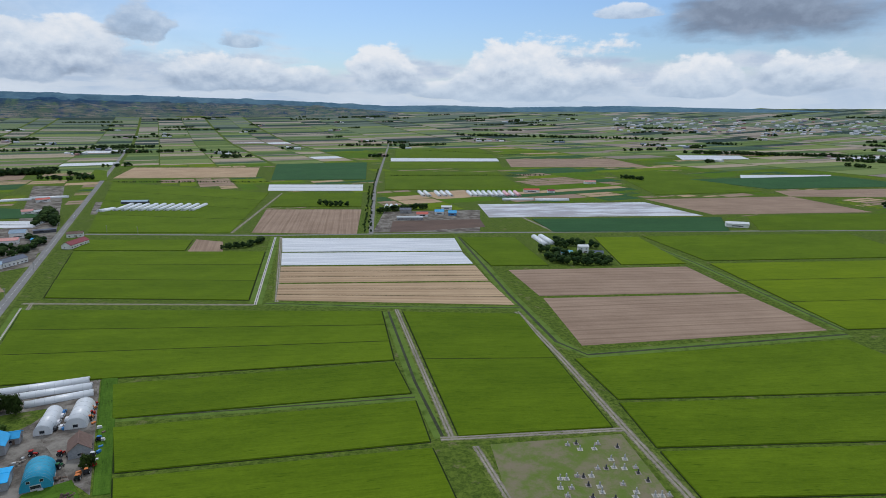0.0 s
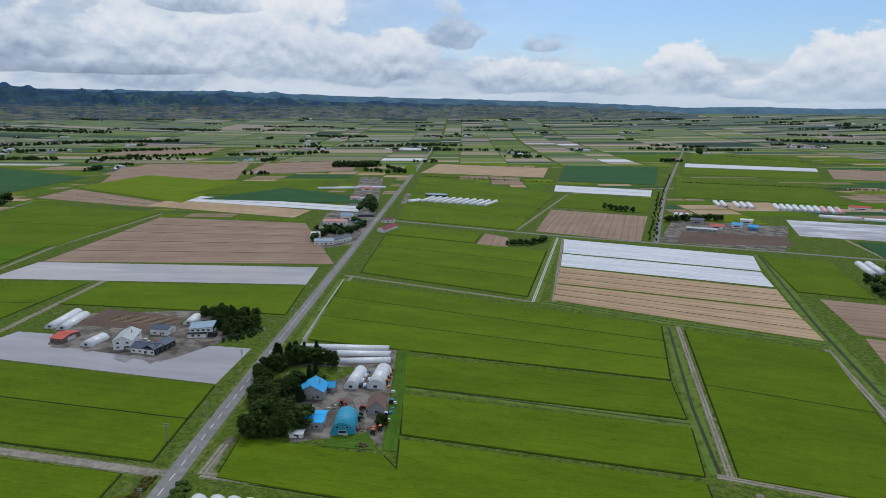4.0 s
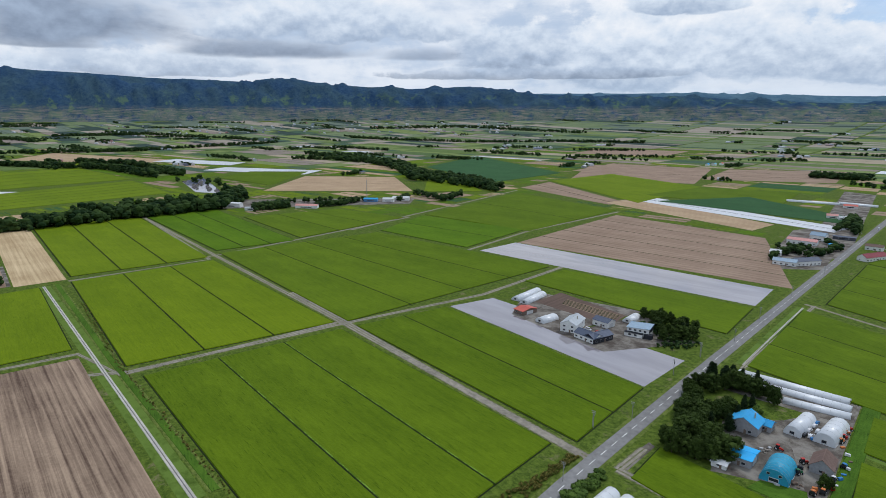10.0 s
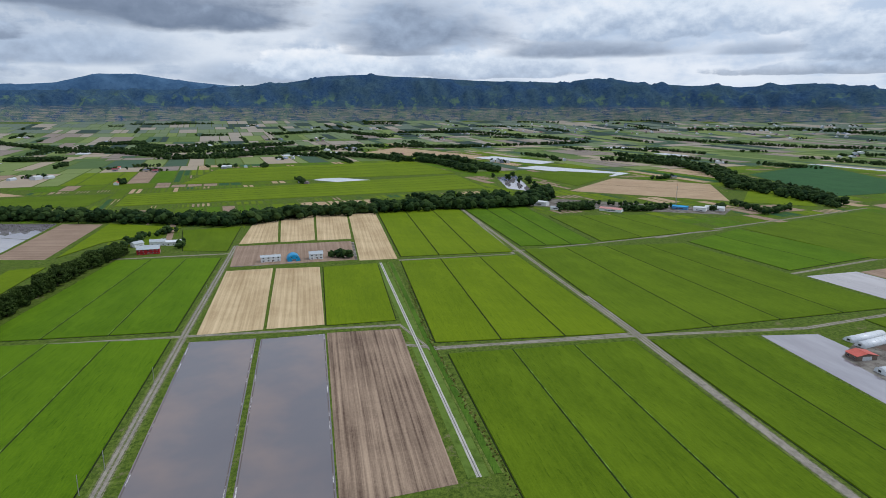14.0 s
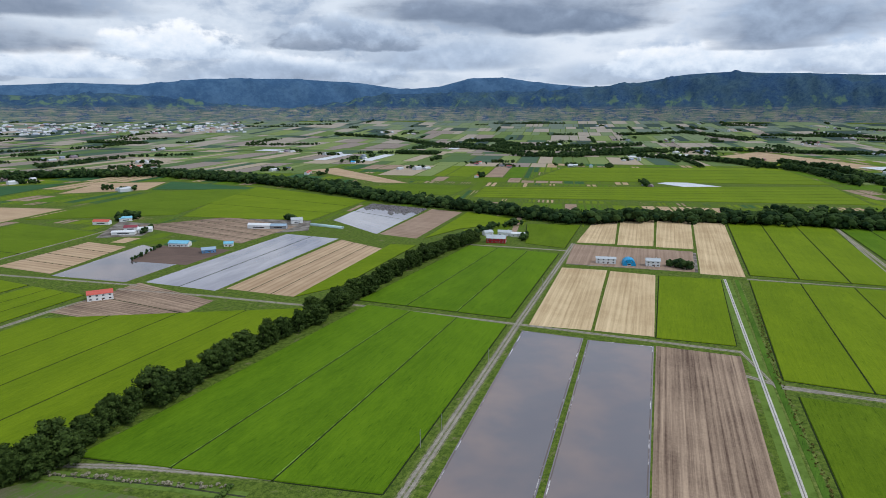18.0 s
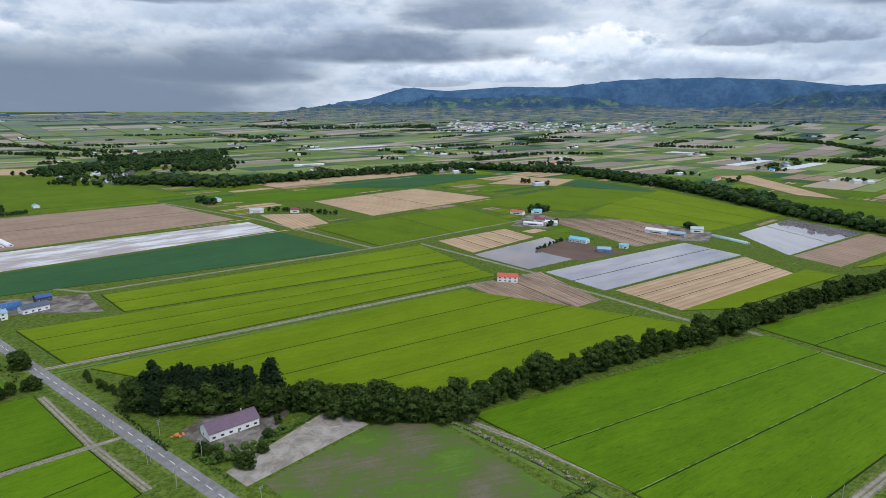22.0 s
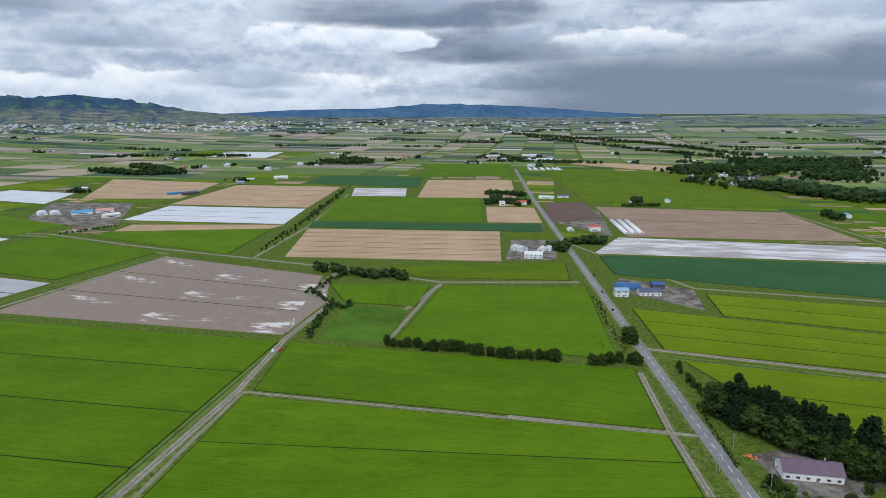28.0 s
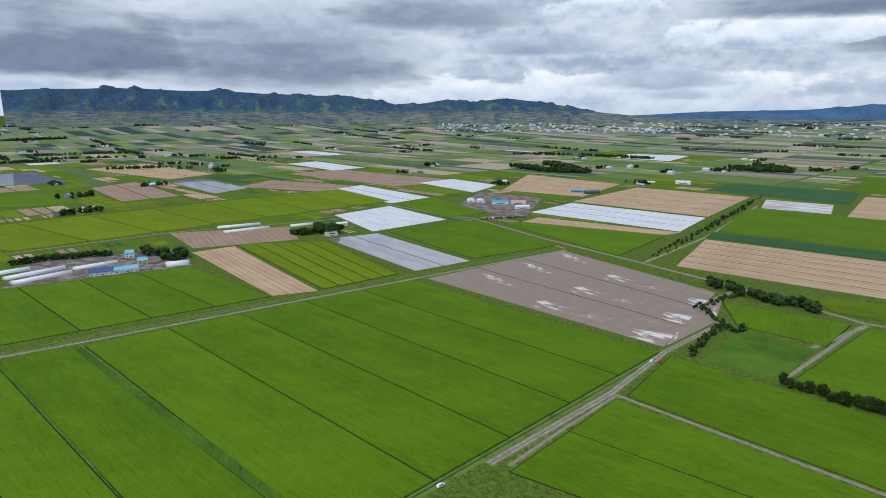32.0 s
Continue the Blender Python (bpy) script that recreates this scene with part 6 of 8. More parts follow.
house(-544.1, 827.2, 59.3, 10.6, 7, 3.6, 2.0, "siding_white", "roof_pale", "small pale shed")
greenhouse(-455.9, 880.7, 4.3, 6.4, 57.1, 3.2, "vinyl", "white vinyl greenhouse in a row of ten")
greenhouse(-444, 880.8, 3.9, 6.4, 57.1, 3.2, "vinyl", "white vinyl greenhouse in a row of ten")
greenhouse(-432.1, 880.9, 3.5, 6.4, 57.1, 3.2, "vinyl", "white vinyl greenhouse in a row of ten")
greenhouse(-420.2, 881.1, 3, 6.4, 57.1, 3.2, "vinyl", "white vinyl greenhouse in a row of ten")
greenhouse(-408.3, 881.2, 2.6, 6.4, 57.1, 3.2, "vinyl", "white vinyl greenhouse in a row of ten")
greenhouse(-396.4, 881.3, 2.2, 6.4, 57, 3.2, "vinyl", "white vinyl greenhouse in a row of ten")
greenhouse(-384.5, 881.4, 1.8, 6.4, 57, 3.2, "vinyl", "white vinyl greenhouse in a row of ten")
greenhouse(-372.6, 881.5, 1.3, 6.4, 57, 3.2, "vinyl", "white vinyl greenhouse in a row of ten")
greenhouse(-360.7, 881.7, 0.9, 6.4, 57, 3.2, "vinyl", "white vinyl greenhouse in a row of ten")
greenhouse(-348.8, 881.8, 0.5, 6.4, 57.1, 3.2, "vinyl", "white vinyl greenhouse in a row of ten")
house(-459, 922, 9.3, 37.1, 9, 3.6, 1.6, "siding_dark", "roof_blue_grey", "long dark shed with a grey-blue roof")
greenhouse(-467.3, 856, -21.6, 12.7, 24, 3.4, "vinyl", "short white vinyl greenhouse")
house(-41.7, 788.8, 0.5, 33.2, 9, 3.5, 1.0, "siding_grey", "roof_pale", "long grey shed with a pale roof")
house(-50.6, 841.5, 0.5, 15.4, 9, 5.0, 2.0, "siding_grey", "roof_slate", "grey two-storey farmhouse")
house(-26.7, 814.5, 0.5, 14.9, 9, 3.5, 2.4, "siding_white", "roof_red", "white house with an orange-red roof")
house(-4.4, 833.1, 0.5, 12.2, 10, 4.0, 2.2, "siding_white", "roof_blue", "blue-roofed barn")
house(13, 824.2, 0.5, 10.6, 10, 4.0, 2.4, "siding_blue", "roof_blue", "blue arched shed")
house(5.7, 871.5, 0.6, 14.3, 10, 4.5, 1.0, "siding_white", "roof_white", "white flat-roofed warehouse")
greenhouse(-81.6, 892.9, 0.6, 4.8, 24, 3.2, "vinyl", "white vinyl greenhouse")
greenhouse(-75.1, 893, 0.6, 4.8, 24, 3.2, "vinyl", "white vinyl greenhouse")
greenhouse(-67.8, 893.1, 0.6, 4.8, 24, 3.2, "vinyl", "white vinyl greenhouse")
greenhouse(-35.3, 1032.7, 10.5, 6.4, 57, 3.0, "vinyl", "white vinyl greenhouse in a scattered row")
greenhouse(-25.9, 1032.8, 10, 6.4, 56.9, 3.0, "vinyl", "white vinyl greenhouse in a scattered row")
greenhouse(-8, 1033, 9, 6.4, 56.8, 3.0, "vinyl", "white vinyl greenhouse in a scattered row")
greenhouse(1.4, 1033.1, 8.5, 6.4, 56.7, 3.0, "vinyl", "white vinyl greenhouse in a scattered row")
greenhouse(10.8, 1033.2, 8.1, 6.4, 56.7, 3.0, "vinyl", "white vinyl greenhouse in a scattered row")
greenhouse(45.8, 1033.6, 6.2, 6.4, 56.5, 3.0, "vinyl", "white vinyl greenhouse in a row")
greenhouse(54.3, 1033.7, 5.7, 6.4, 56.4, 3.0, "vinyl", "white vinyl greenhouse in a row")
greenhouse(62.8, 1033.8, 5.3, 6.4, 56.4, 3.0, "vinyl", "white vinyl greenhouse in a row")
greenhouse(71.2, 1033.9, 4.8, 6.4, 56.4, 3.0, "vinyl", "white vinyl greenhouse in a row")
greenhouse(80.7, 1034, 4.3, 6.4, 56.4, 3.0, "vinyl", "white vinyl greenhouse in a row")
greenhouse(89.2, 1034.1, 3.9, 6.4, 56.3, 3.0, "vinyl", "white vinyl greenhouse in a row")
greenhouse(97.7, 1034.2, 3.4, 6.4, 56.3, 3.0, "vinyl", "white vinyl greenhouse in a row")
greenhouse(115.7, 1034.4, 2.5, 6.4, 56.3, 3.0, "vinyl", "white vinyl greenhouse in a row")
greenhouse(106.2, 1034.3, 3, 6.4, 56.3, 3.0, "vinyl_pink", "pink vinyl greenhouse in a row")
greenhouse(124.2, 1034.5, 2, 6.4, 56.3, 3.0, "vinyl_pink", "pink vinyl greenhouse in a row")
tunnel_long(117.5, 966.1, 0.6, 48.4, 9, 3.4, "vinyl", "long pale vinyl greenhouse")
tunnel_long(169.8, 960.6, 0.6, 52.6, 9, 3.4, "vinyl", "long pale vinyl greenhouse")
house(151.7, 1060.1, 0.7, 26, 9, 4.2, 2.0, "siding_white", "roof_red", "white house with a red-trimmed roof")
house(183.8, 1053.2, 0.7, 11.5, 9, 4.0, 2.0, "siding_white", "roof_maroon", "dark red-roofed barn")
greenhouse(104.8, 654.6, 8.4, 6.4, 47, 3.2, "vinyl", "white vinyl greenhouse behind trees")
greenhouse(113.1, 660.4, 10.1, 6.4, 42, 3.2, "vinyl", "white vinyl greenhouse behind trees")
house(120.1, 588, 0.4, 10.9, 9, 4.0, 1.4, "siding_white", "roof_cyan", "house with a bright cyan roof among trees")
house(139.9, 604.9, 0.4, 9.5, 9, 6.5, 1.0, "siding_white", "roof_white", "white two-storey house among trees")
house(148.9, 586.9, -10.2, 12.7, 9, 4.0, 1.6, "siding_grey", "roof_slate", "grey-roofed shed among trees")
house(356.6, 742.1, -16.1, 25.6, 10, 4.5, 1.8, "siding_white", "roof_white", "white farmhouse with a pale roof")
house(279.9, 1183.9, 0.7, 21.5, 9, 4.2, 2.0, "siding_white", "roof_pink", "white house with pinkish roof")
house(-595.6, -215.2, 112.7, 19.2, 9, 5.0, 1.2, "siding_white", "roof_pale", "long pale two-storey block with a row of windows")
arch_barn(-601.8, -193.9, 112.7, 12.7, 14, 6.5, "steel_blue", "bright blue steel arch barn")
house(-610.5, -173.1, 112.7, 13.3, 9, 5.5, 2.0, "siding_white", "roof_pale", "white two-storey farmhouse")
house(-620.3, -355.2, 112.7, 22, 11, 5.5, 3.2, "siding_red", "roof_pale", "red wooden barn with a pale roof")
house(-661.2, -366.7, 112.8, 16.5, 9, 4.5, 2.2, "siding_white", "roof_pale", "white farmhouse with grey roof")
house(-664, -349.7, 112.8, 16.4, 8, 4.0, 1.4, "siding_white", "roof_white", "low white shed")
house(-651.8, -385.5, 151.7, 11.2, 8, 4.0, 2.0, "siding_white", "roof_pale", "small pale house")
house(-1002, 84.2, 50.7, 35, 10, 6.0, 1.2, "siding_white", "roof_white", "white house with a stepped flat roof")
house(-1040.2, 85.2, 59.3, 10.3, 6, 9.5, 1.0, "siding_white", "roof_maroon", "narrow white tower room")
house(-943.4, 188.2, 59.3, 33.8, 10, 4.0, 2.0, "siding_white", "roof_pink", "long white house with a pink roof")
house(-954.4, 108, 59.3, 17.6, 8, 3.4, 1.4, "siding_white", "roof_pale", "small white garage")
house(-970.8, 297.8, 59.3, 22.4, 9, 4.4, 1.6, "siding_blue", "roof_blue", "blue machinery shed")
house(-955.9, 322.8, 59.3, 17.9, 9, 5.5, 1.2, "siding_white", "roof_white", "white silo house")
house(-963.5, 347.2, 59.3, 27.4, 9, 4.5, 2.4, "siding_white", "roof_white", "white gabled barn")
house(2.5, -304.7, -156.8, 25.3, 11, 4.0, 3.6, "siding_white", "roof_purple", "white hall with a purple-brown metal roof")
arch_barn_long(167.5, -562.8, -160.5, 23.6, 11, 5.0, "steel_navy", "long navy-blue arched machine shed")
house(164.5, -535, -150.7, 11.9, 9, 5.5, 1.8, "siding_white", "roof_blue_grey", "white two-storey house with a blue-grey roof")
house(144.4, -551.6, -146.9, 19.1, 10, 4.0, 2.4, "siding_white", "roof_slate", "traditional house with a dark tiled roof")
house(144.7, -579.4, -151.4, 11.5, 9, 4.0, 1.8, "siding_dark", "roof_navy", "dark shed with a navy roof")
house(324.3, -649.5, 165.1, 16.1, 12, 4.5, 2.2, "siding_white", "roof_pale", "white barn beside the road")
house(294.3, -625.4, -153.9, 20, 12, 5.0, 2.2, "siding_white", "roof_white", "white barn with a pale roof")
greenhouse(301.5, -662.4, -167.8, 8.1, 14, 5.5, "vinyl", "pair of white domed silos")
greenhouse(296.9, -672.8, -168.1, 8.1, 14, 5.5, "vinyl", "pair of white domed silos")
house(294.6, -818.4, -146.1, 14.7, 9, 6.5, 1.8, "siding_white", "roof_red", "white house with a red roof")
greenhouse(322.8, -801.2, -146.1, 9.3, 12, 4.5, "vinyl", "white vinyl store tunnel")
greenhouse(275.9, -864.9, -149.8, 7, 105.6, 3.0, "vinyl", "white vinyl greenhouse on bare soil")
greenhouse(267.2, -870.7, -150.5, 7, 105.7, 3.0, "vinyl", "white vinyl greenhouse on bare soil")
greenhouse(258.5, -876.6, -151.1, 7, 105.8, 3.0, "vinyl", "white vinyl greenhouse on bare soil")
house(485.3, -1077.9, -161.7, 28.4, 9, 4.0, 1.6, "siding_white", "roof_white", "long white shed")
house(464.1, -1106.4, -146, 19.3, 9, 4.5, 2.0, "siding_white", "roof_slate", "white house with a slate roof")
house(490, -984.1, -146, 16.9, 9, 5.0, 2.0, "siding_white", "roof_red", "house with a red roof between trees")
house(515.3, -959, -146, 9.9, 9, 5.0, 2.4, "siding_white", "roof_pale", "white farmhouse between trees")
house(1009, -2077.7, -145.9, 51.4, 12, 6.5, 1.5, "siding_white", "roof_white", "white row of farm buildings")
house(1105.7, -1977.9, -145.9, 50.7, 12, 6, 1.5, "siding_white", "roof_pale", "white row of farm buildings")
greenhouse(775, -1603.2, -145.9, 9.4, 60, 3.5, "vinyl", "white vinyl greenhouse in a row")
greenhouse(762, -1612, -145.9, 9.4, 60, 3.5, "vinyl", "white vinyl greenhouse in a row")
greenhouse(746.4, -1622.6, -145.9, 9.4, 60, 3.5, "vinyl", "white vinyl greenhouse in a row")
greenhouse(732.1, -1632.2, -145.9, 9.4, 60, 3.5, "vinyl", "white vinyl greenhouse in a row")
greenhouse(717.8, -1641.9, -145.9, 9.4, 60, 3.5, "vinyl", "white vinyl greenhouse in a row")
greenhouse(707.4, -1648.9, -145.9, 9.4, 60, 3.5, "vinyl", "white vinyl greenhouse in a row")
tunnel_long(714.7, 165.3, -55.6, 55.7, 8, 3.4, "vinyl", "long white vinyl greenhouse in a row of three")
tunnel_long(738, 176.6, -54.7, 58.2, 8, 3.4, "vinyl", "long white vinyl greenhouse in a row of three")
tunnel_long(754.5, 201.7, -59.9, 33.3, 8, 3.4, "vinyl", "long white vinyl greenhouse in a row of three")
tunnel_long(753.5, 122.9, -63.1, 44.7, 7, 3.2, "vinyl", "long white vinyl greenhouse")
house(711, 111.7, -80.6, 22.6, 12, 4.0, 2.8, "siding_white", "roof_navy", "white barn with a dark blue roof")
house(715.8, 89.6, -73.3, 23.3, 12, 4.0, 2.4, "siding_white", "roof_cyan", "white barn with a pale blue roof")
house(747, 76, -78.1, 9.7, 10, 5.0, 2.6, "siding_cream", "roof_cyan", "cream farmhouse with a pale blue roof")
house(789.7, 92.5, -91.9, 8.9, 9, 5.5, 3.0, "siding_white", "roof_cyan", "white gabled house with a pale blue roof")
tunnel_long(728.6, 39.5, -84.8, 23.5, 11, 4.6, "vinyl", "white arched storage shed")
tunnel_long(916.6, -45.7, -74.1, 65.2, 7, 3.2, "vinyl", "long white vinyl greenhouse")
tunnel_long(953.3, -36.9, -79.2, 62, 7, 3.2, "vinyl", "long white vinyl greenhouse")
house(843.9, -152.3, -81, 16.3, 9, 5.0, 2.4, "siding_white", "roof_slate", "white house under big trees")
house(903, -178.7, -77.8, 17.1, 9, 4.5, 1.6, "siding_white", "roof_white", "white shed beside big trees")
tunnel_long(927.6, -124.3, -77.4, 34.1, 7, 3.2, "vinyl", "white vinyl greenhouse")
house(1090.8, -738.6, -94.5, 32.5, 10, 5.0, 2.0, "siding_dark", "roof_slate", "dark machine shed on stubble")
house(1121.4, -723.1, -110.7, 24.9, 10, 4.0, 1.0, "siding_blue", "roof_blue", "blue machine shed on stubble")
greenhouse(1076.8, -461.3, -110.7, 14.8, 26, 5.0, "vinyl", "white arched store barn")
greenhouse(1063.7, -475.1, -110.7, 14.7, 26, 5.0, "vinyl", "white arched store barn")
house(1023.6, -497.2, -110.7, 28.9, 10, 4.5, 2.0, "siding_white", "roof_blue", "barn with a bright blue roof")
house(1012.1, -527.6, -110.7, 25.8, 10, 4.5, 2.4, "siding_white", "roof_pink", "white barn with a pink-red roof")
house(957.6, -507.6, -95.9, 25.2, 9, 4.5, 2.0, "siding_white", "roof_white", "white farmhouse")
house(884.8, -426.8, -110.6, 22.4, 9, 3.6, 2.0, "siding_white", "roof_brown", "low house in a hedge")
tunnel_long(1216.5, -982.7, -110.7, 26.9, 10, 4.0, "vinyl", "white vinyl greenhouse")
house(1164.1, -1036.9, -131, 33.3, 10, 6.0, 2.0, "siding_white", "roof_white", "white farm buildings")
house(-244.2, -507.7, 152.9, 18.5, 10, 5.5, 2.0, "siding_white", "roof_red", "white barn with a salmon-red curved roof")
house(-399.7, -637.8, 119.5, 22.8, 10, 4.0, 2.4, "siding_white", "roof_cyan", "white barn with a bright blue rounded roof")
house(-523, -651.7, 119.6, 29.3, 10, 4.5, 2.0, "siding_white", "roof_white", "long white barn")
house(-535.9, -630.4, 123.4, 21.2, 10, 4.0, 2.0, "siding_grey", "roof_blue_grey", "long grey-blue barn")
house(-576.5, -641.2, 144.8, 15.2, 9, 5.0, 2.6, "siding_white", "roof_pale", "white farmhouse beside a poplar")
tunnel_long(-578.7, -586.7, 95.8, 52.4, 6, 3.0, "vinyl_green", "long pale green vinyl tunnel")
house(-398.6, -583.9, 149.3, 14.3, 9, 3.6, 2.0, "siding_blue", "roof_blue_grey", "blue-grey shed with stored machines")
house(-431, -592.9, 138.3, 10, 8, 3.6, 1.6, "siding_white", "roof_cyan", "small pale blue shed")
house(-420.5, -846.7, 125.8, 20.9, 9, 4.5, 2.2, "siding_white", "roof_red", "red and white barn")
house(-399.7, -755, 134.4, 27.1, 8, 3.6, 1.4, "siding_white", "roof_white", "white low tunnels")
house(-421, -776.4, 138.2, 15.8, 9, 4.0, 2.2, "siding_white", "roof_maroon", "maroon-roofed barn")
house(-425.1, -751.1, 141.5, 16.5, 9, 4.0, 2.2, "siding_white", "roof_white", "white barn beside dark trees")
house(-452.9, -847, 152, 15.9, 9, 4.5, 2.0, "siding_white", "roof_cyan", "pale blue-roofed house")
house(-48.4, -991, 170, 20.5, 9, 5.0, 2.0, "siding_white", "roof_pale", "white farmhouse beside tall trees")
house(-104, -975.5, 170, 13.3, 9, 4.5, 2.2, "siding_white", "roof_maroon", "small house with maroon roof")
house(-235.1, -1795.8, -164.4, 88.2, 10, 4.5, 1.5, "siding_white", "roof_white", "long white sheds")

# ---- the far plain: a patchwork of small fields ----
far = random.Random(11)


def inside(p, quad):
    sign = 0
    for i in range(4):
        a, b = quad[i], quad[(i + 1) % 4]
        c = (b.x - a.x) * (p.y - a.y) - (b.y - a.y) * (p.x - a.x)
        if c * sign < 0:
            return False
        sign = sign or c
    return True


# skylines of the hills: direction in degrees from +y towards -x, and height over the eye in degrees
NEAR_RANGE = [
    (4, -0.4), (12, 0.1), (20, 0.30), (28, 0.45), (35, 0.60), (40, 0.8), (44, 1.1), (52, 1.2), (58, 1.45), (64, 2.1), (69, 1.9), (76, 2.2), (79, 2.65), (83, 2.4), (90, 2.6),
    (95, 2.85), (101, 3.1), (104, 2.95), (108, 2.3), (115, 1.75), (121, 1.6), (130, 1.45), (133, 0.8), (138, 0.1), (142, 0.3), (147, 0.95), (152, 1.4), (156, 1.1), (161, 1.2),
    (165, 0.6), (171, 0.4), (178, -0.4), (229, -0.4), (237, 0.3), (241, 1.1), (244, 1.4), (247, 1.05), (249, 1.35), (253, 0.65), (257, 1.5), (262, 1.65), (268, 1.9), (277, 2.1), (284, 1.8),
]
FAR_RANGE = [
    (-34, -0.3), (-27, -0.12), (-16, 0.14), (-6, 0.0), (0, 0.2), (5, 0.12), (14, 0.57), (23, 0.85), (31, 1.0), (37, 1.2), (45, 1.45), (60, 1.5), (71, 1.8), (74, 2.15), (79, 1.9), (105, 1.9),
    (112, 2.05), (116, 2.4), (119, 2.85), (122, 2.85), (125, 2.1), (128, 1.85), (132, 2.4), (138, 2.7), (145, 2.6), (150, 2.05), (155, 2.1), (160, 1.75), (164, 2.0), (167, 1.1), (172, 0.3),
    (177, -0.3), (195, -0.2), (200, 0.1), (207, 0.6), (215, 0.75), (220, 0.35), (226, 0.25), (233, -0.1), (262, 0.2), (284, 0.5),
]

FAR_HAZED = {   # light and dark tone of each distant crop, paled and greyed by painted haze
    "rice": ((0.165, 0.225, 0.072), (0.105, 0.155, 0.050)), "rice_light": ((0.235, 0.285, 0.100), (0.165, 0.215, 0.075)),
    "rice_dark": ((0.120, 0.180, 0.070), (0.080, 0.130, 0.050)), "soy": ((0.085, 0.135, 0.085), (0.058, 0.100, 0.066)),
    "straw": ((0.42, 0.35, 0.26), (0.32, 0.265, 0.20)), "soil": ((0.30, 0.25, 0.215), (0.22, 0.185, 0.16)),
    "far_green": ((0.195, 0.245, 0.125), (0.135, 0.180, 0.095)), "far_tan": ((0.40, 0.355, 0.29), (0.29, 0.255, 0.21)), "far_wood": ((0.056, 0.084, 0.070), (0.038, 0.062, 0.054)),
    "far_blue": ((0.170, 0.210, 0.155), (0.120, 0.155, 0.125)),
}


def make_patchwork():
    paints = {k: material("far_" + k, crop(*v, 0.2), 0.95, spec=0.03) for k, v in FAR_HAZED.items()}
    grid = radians(24)
    ux, uy = Vector((math.cos(grid), math.sin(grid))), Vector((-math.sin(grid), math.cos(grid)))
    kinds = ["rice"] * 8 + ["rice_light"] * 8 + ["rice_dark"] * 4 + ["soy"] * 4 + ["straw"] * 6 + ["soil"] * 5 + ["sheet"]
    near_kinds = ["rice_near"] * 3 + ["rice_light_near"] * 3 + ["rice_dark_near"] * 3 + ["soy_near", "soy_near", "straw_near", "straw_near", "soil_near", "soil_near"]
    made = {}
    boxes = [(min(p.x for p in q), max(p.x for p in q), min(p.y for p in q), max(p.y for p in q), q) for q in FIELDS]

    def taken(p):
        return any(x0 < p.x < x1 and y0 < p.y < y1 and inside(p, q) for x0, x1, y0, y1, q in boxes)

    def lay(kind, u, v, du, dv):
        """A patch where no field lies yet; one that meets a field is tried again in quarters."""
        gap = 2.0
        spots = [ux * (u + du * i / 2) + uy * (v + dv * k / 2) for i in range(3) for k in range(3)]
        r = spots[4].length
        if not 760 < r < 4860:
            return
        yaw = (math.degrees(math.atan2(-spots[4].x, spots[4].y)) + 40) % 360 - 40
        if r > 4220 and np.interp(yaw, [a for a, _ in NEAR_RANGE], [h for _, h in NEAR_RANGE]) > 0.3:
            return
        if any(taken(p) for p in spots):
            if du > 60:
                kind = far.choice(near_kinds)
                for i in (0, 1):
                    for k in (0, 1):
                        lay(kind, u + du / 2 * i, v + dv / 2 * k, du / 2, dv / 2)
            return
        q = [ux * (u + a) + uy * (v + b) for a, b in ((gap, gap), (du - gap, gap), (du - gap, dv - gap), (gap, dv - gap))]
        made.setdefault(kind, []).append([(p.x, p.y, rise(p.length)) for p in q])

    u = -4945.0
    while u < 4900:
        du = far.choice((90, 130, 190, 280))
        v = -4900.0
        while v < 4900:
            dv = far.choice((30, 45, 60, 90))
            r = (ux * (u + du / 2) + uy * (v + dv / 2)).length
            kind = far.choice(kinds)
            if r < 1600:
                kind = far.choice(near_kinds)
            # further out the patches take the more strongly haze-tinted colours
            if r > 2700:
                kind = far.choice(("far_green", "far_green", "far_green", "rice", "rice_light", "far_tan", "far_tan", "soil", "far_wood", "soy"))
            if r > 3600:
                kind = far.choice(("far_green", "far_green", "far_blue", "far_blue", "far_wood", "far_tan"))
            lay(kind, u, v, du, dv)
            v += dv
        u += du + (8 if far.random() < 0.4 else 0)
    for kind, quads in made.items():
        verts, faces = [], []
        for q in quads:
            at = len(verts)
            lift = 0.028 if max(p[2] for p in q) == 0 else 0.9
            verts += [(x, y, z) for x, y, z in q] + [(x, y, z + lift) for x, y, z in q]
            faces.append((at + 4, at + 5, at + 6, at + 7))
            faces += [(at + i, at + (i + 1) % 4, at + 4 + (i + 1) % 4, at + 4 + i) for i in range(4)]
        me = bpy.data.meshes.new("far_fields")
        me.from_pydata(verts, [], faces)
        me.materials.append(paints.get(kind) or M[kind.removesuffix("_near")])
        tagged(new("far_fields", me), "patchwork of distant " + (CROPS[kind][2] + "s" if kind in CROPS else "fields and woodlots"), "farmland", kind="stuff")


make_patchwork()


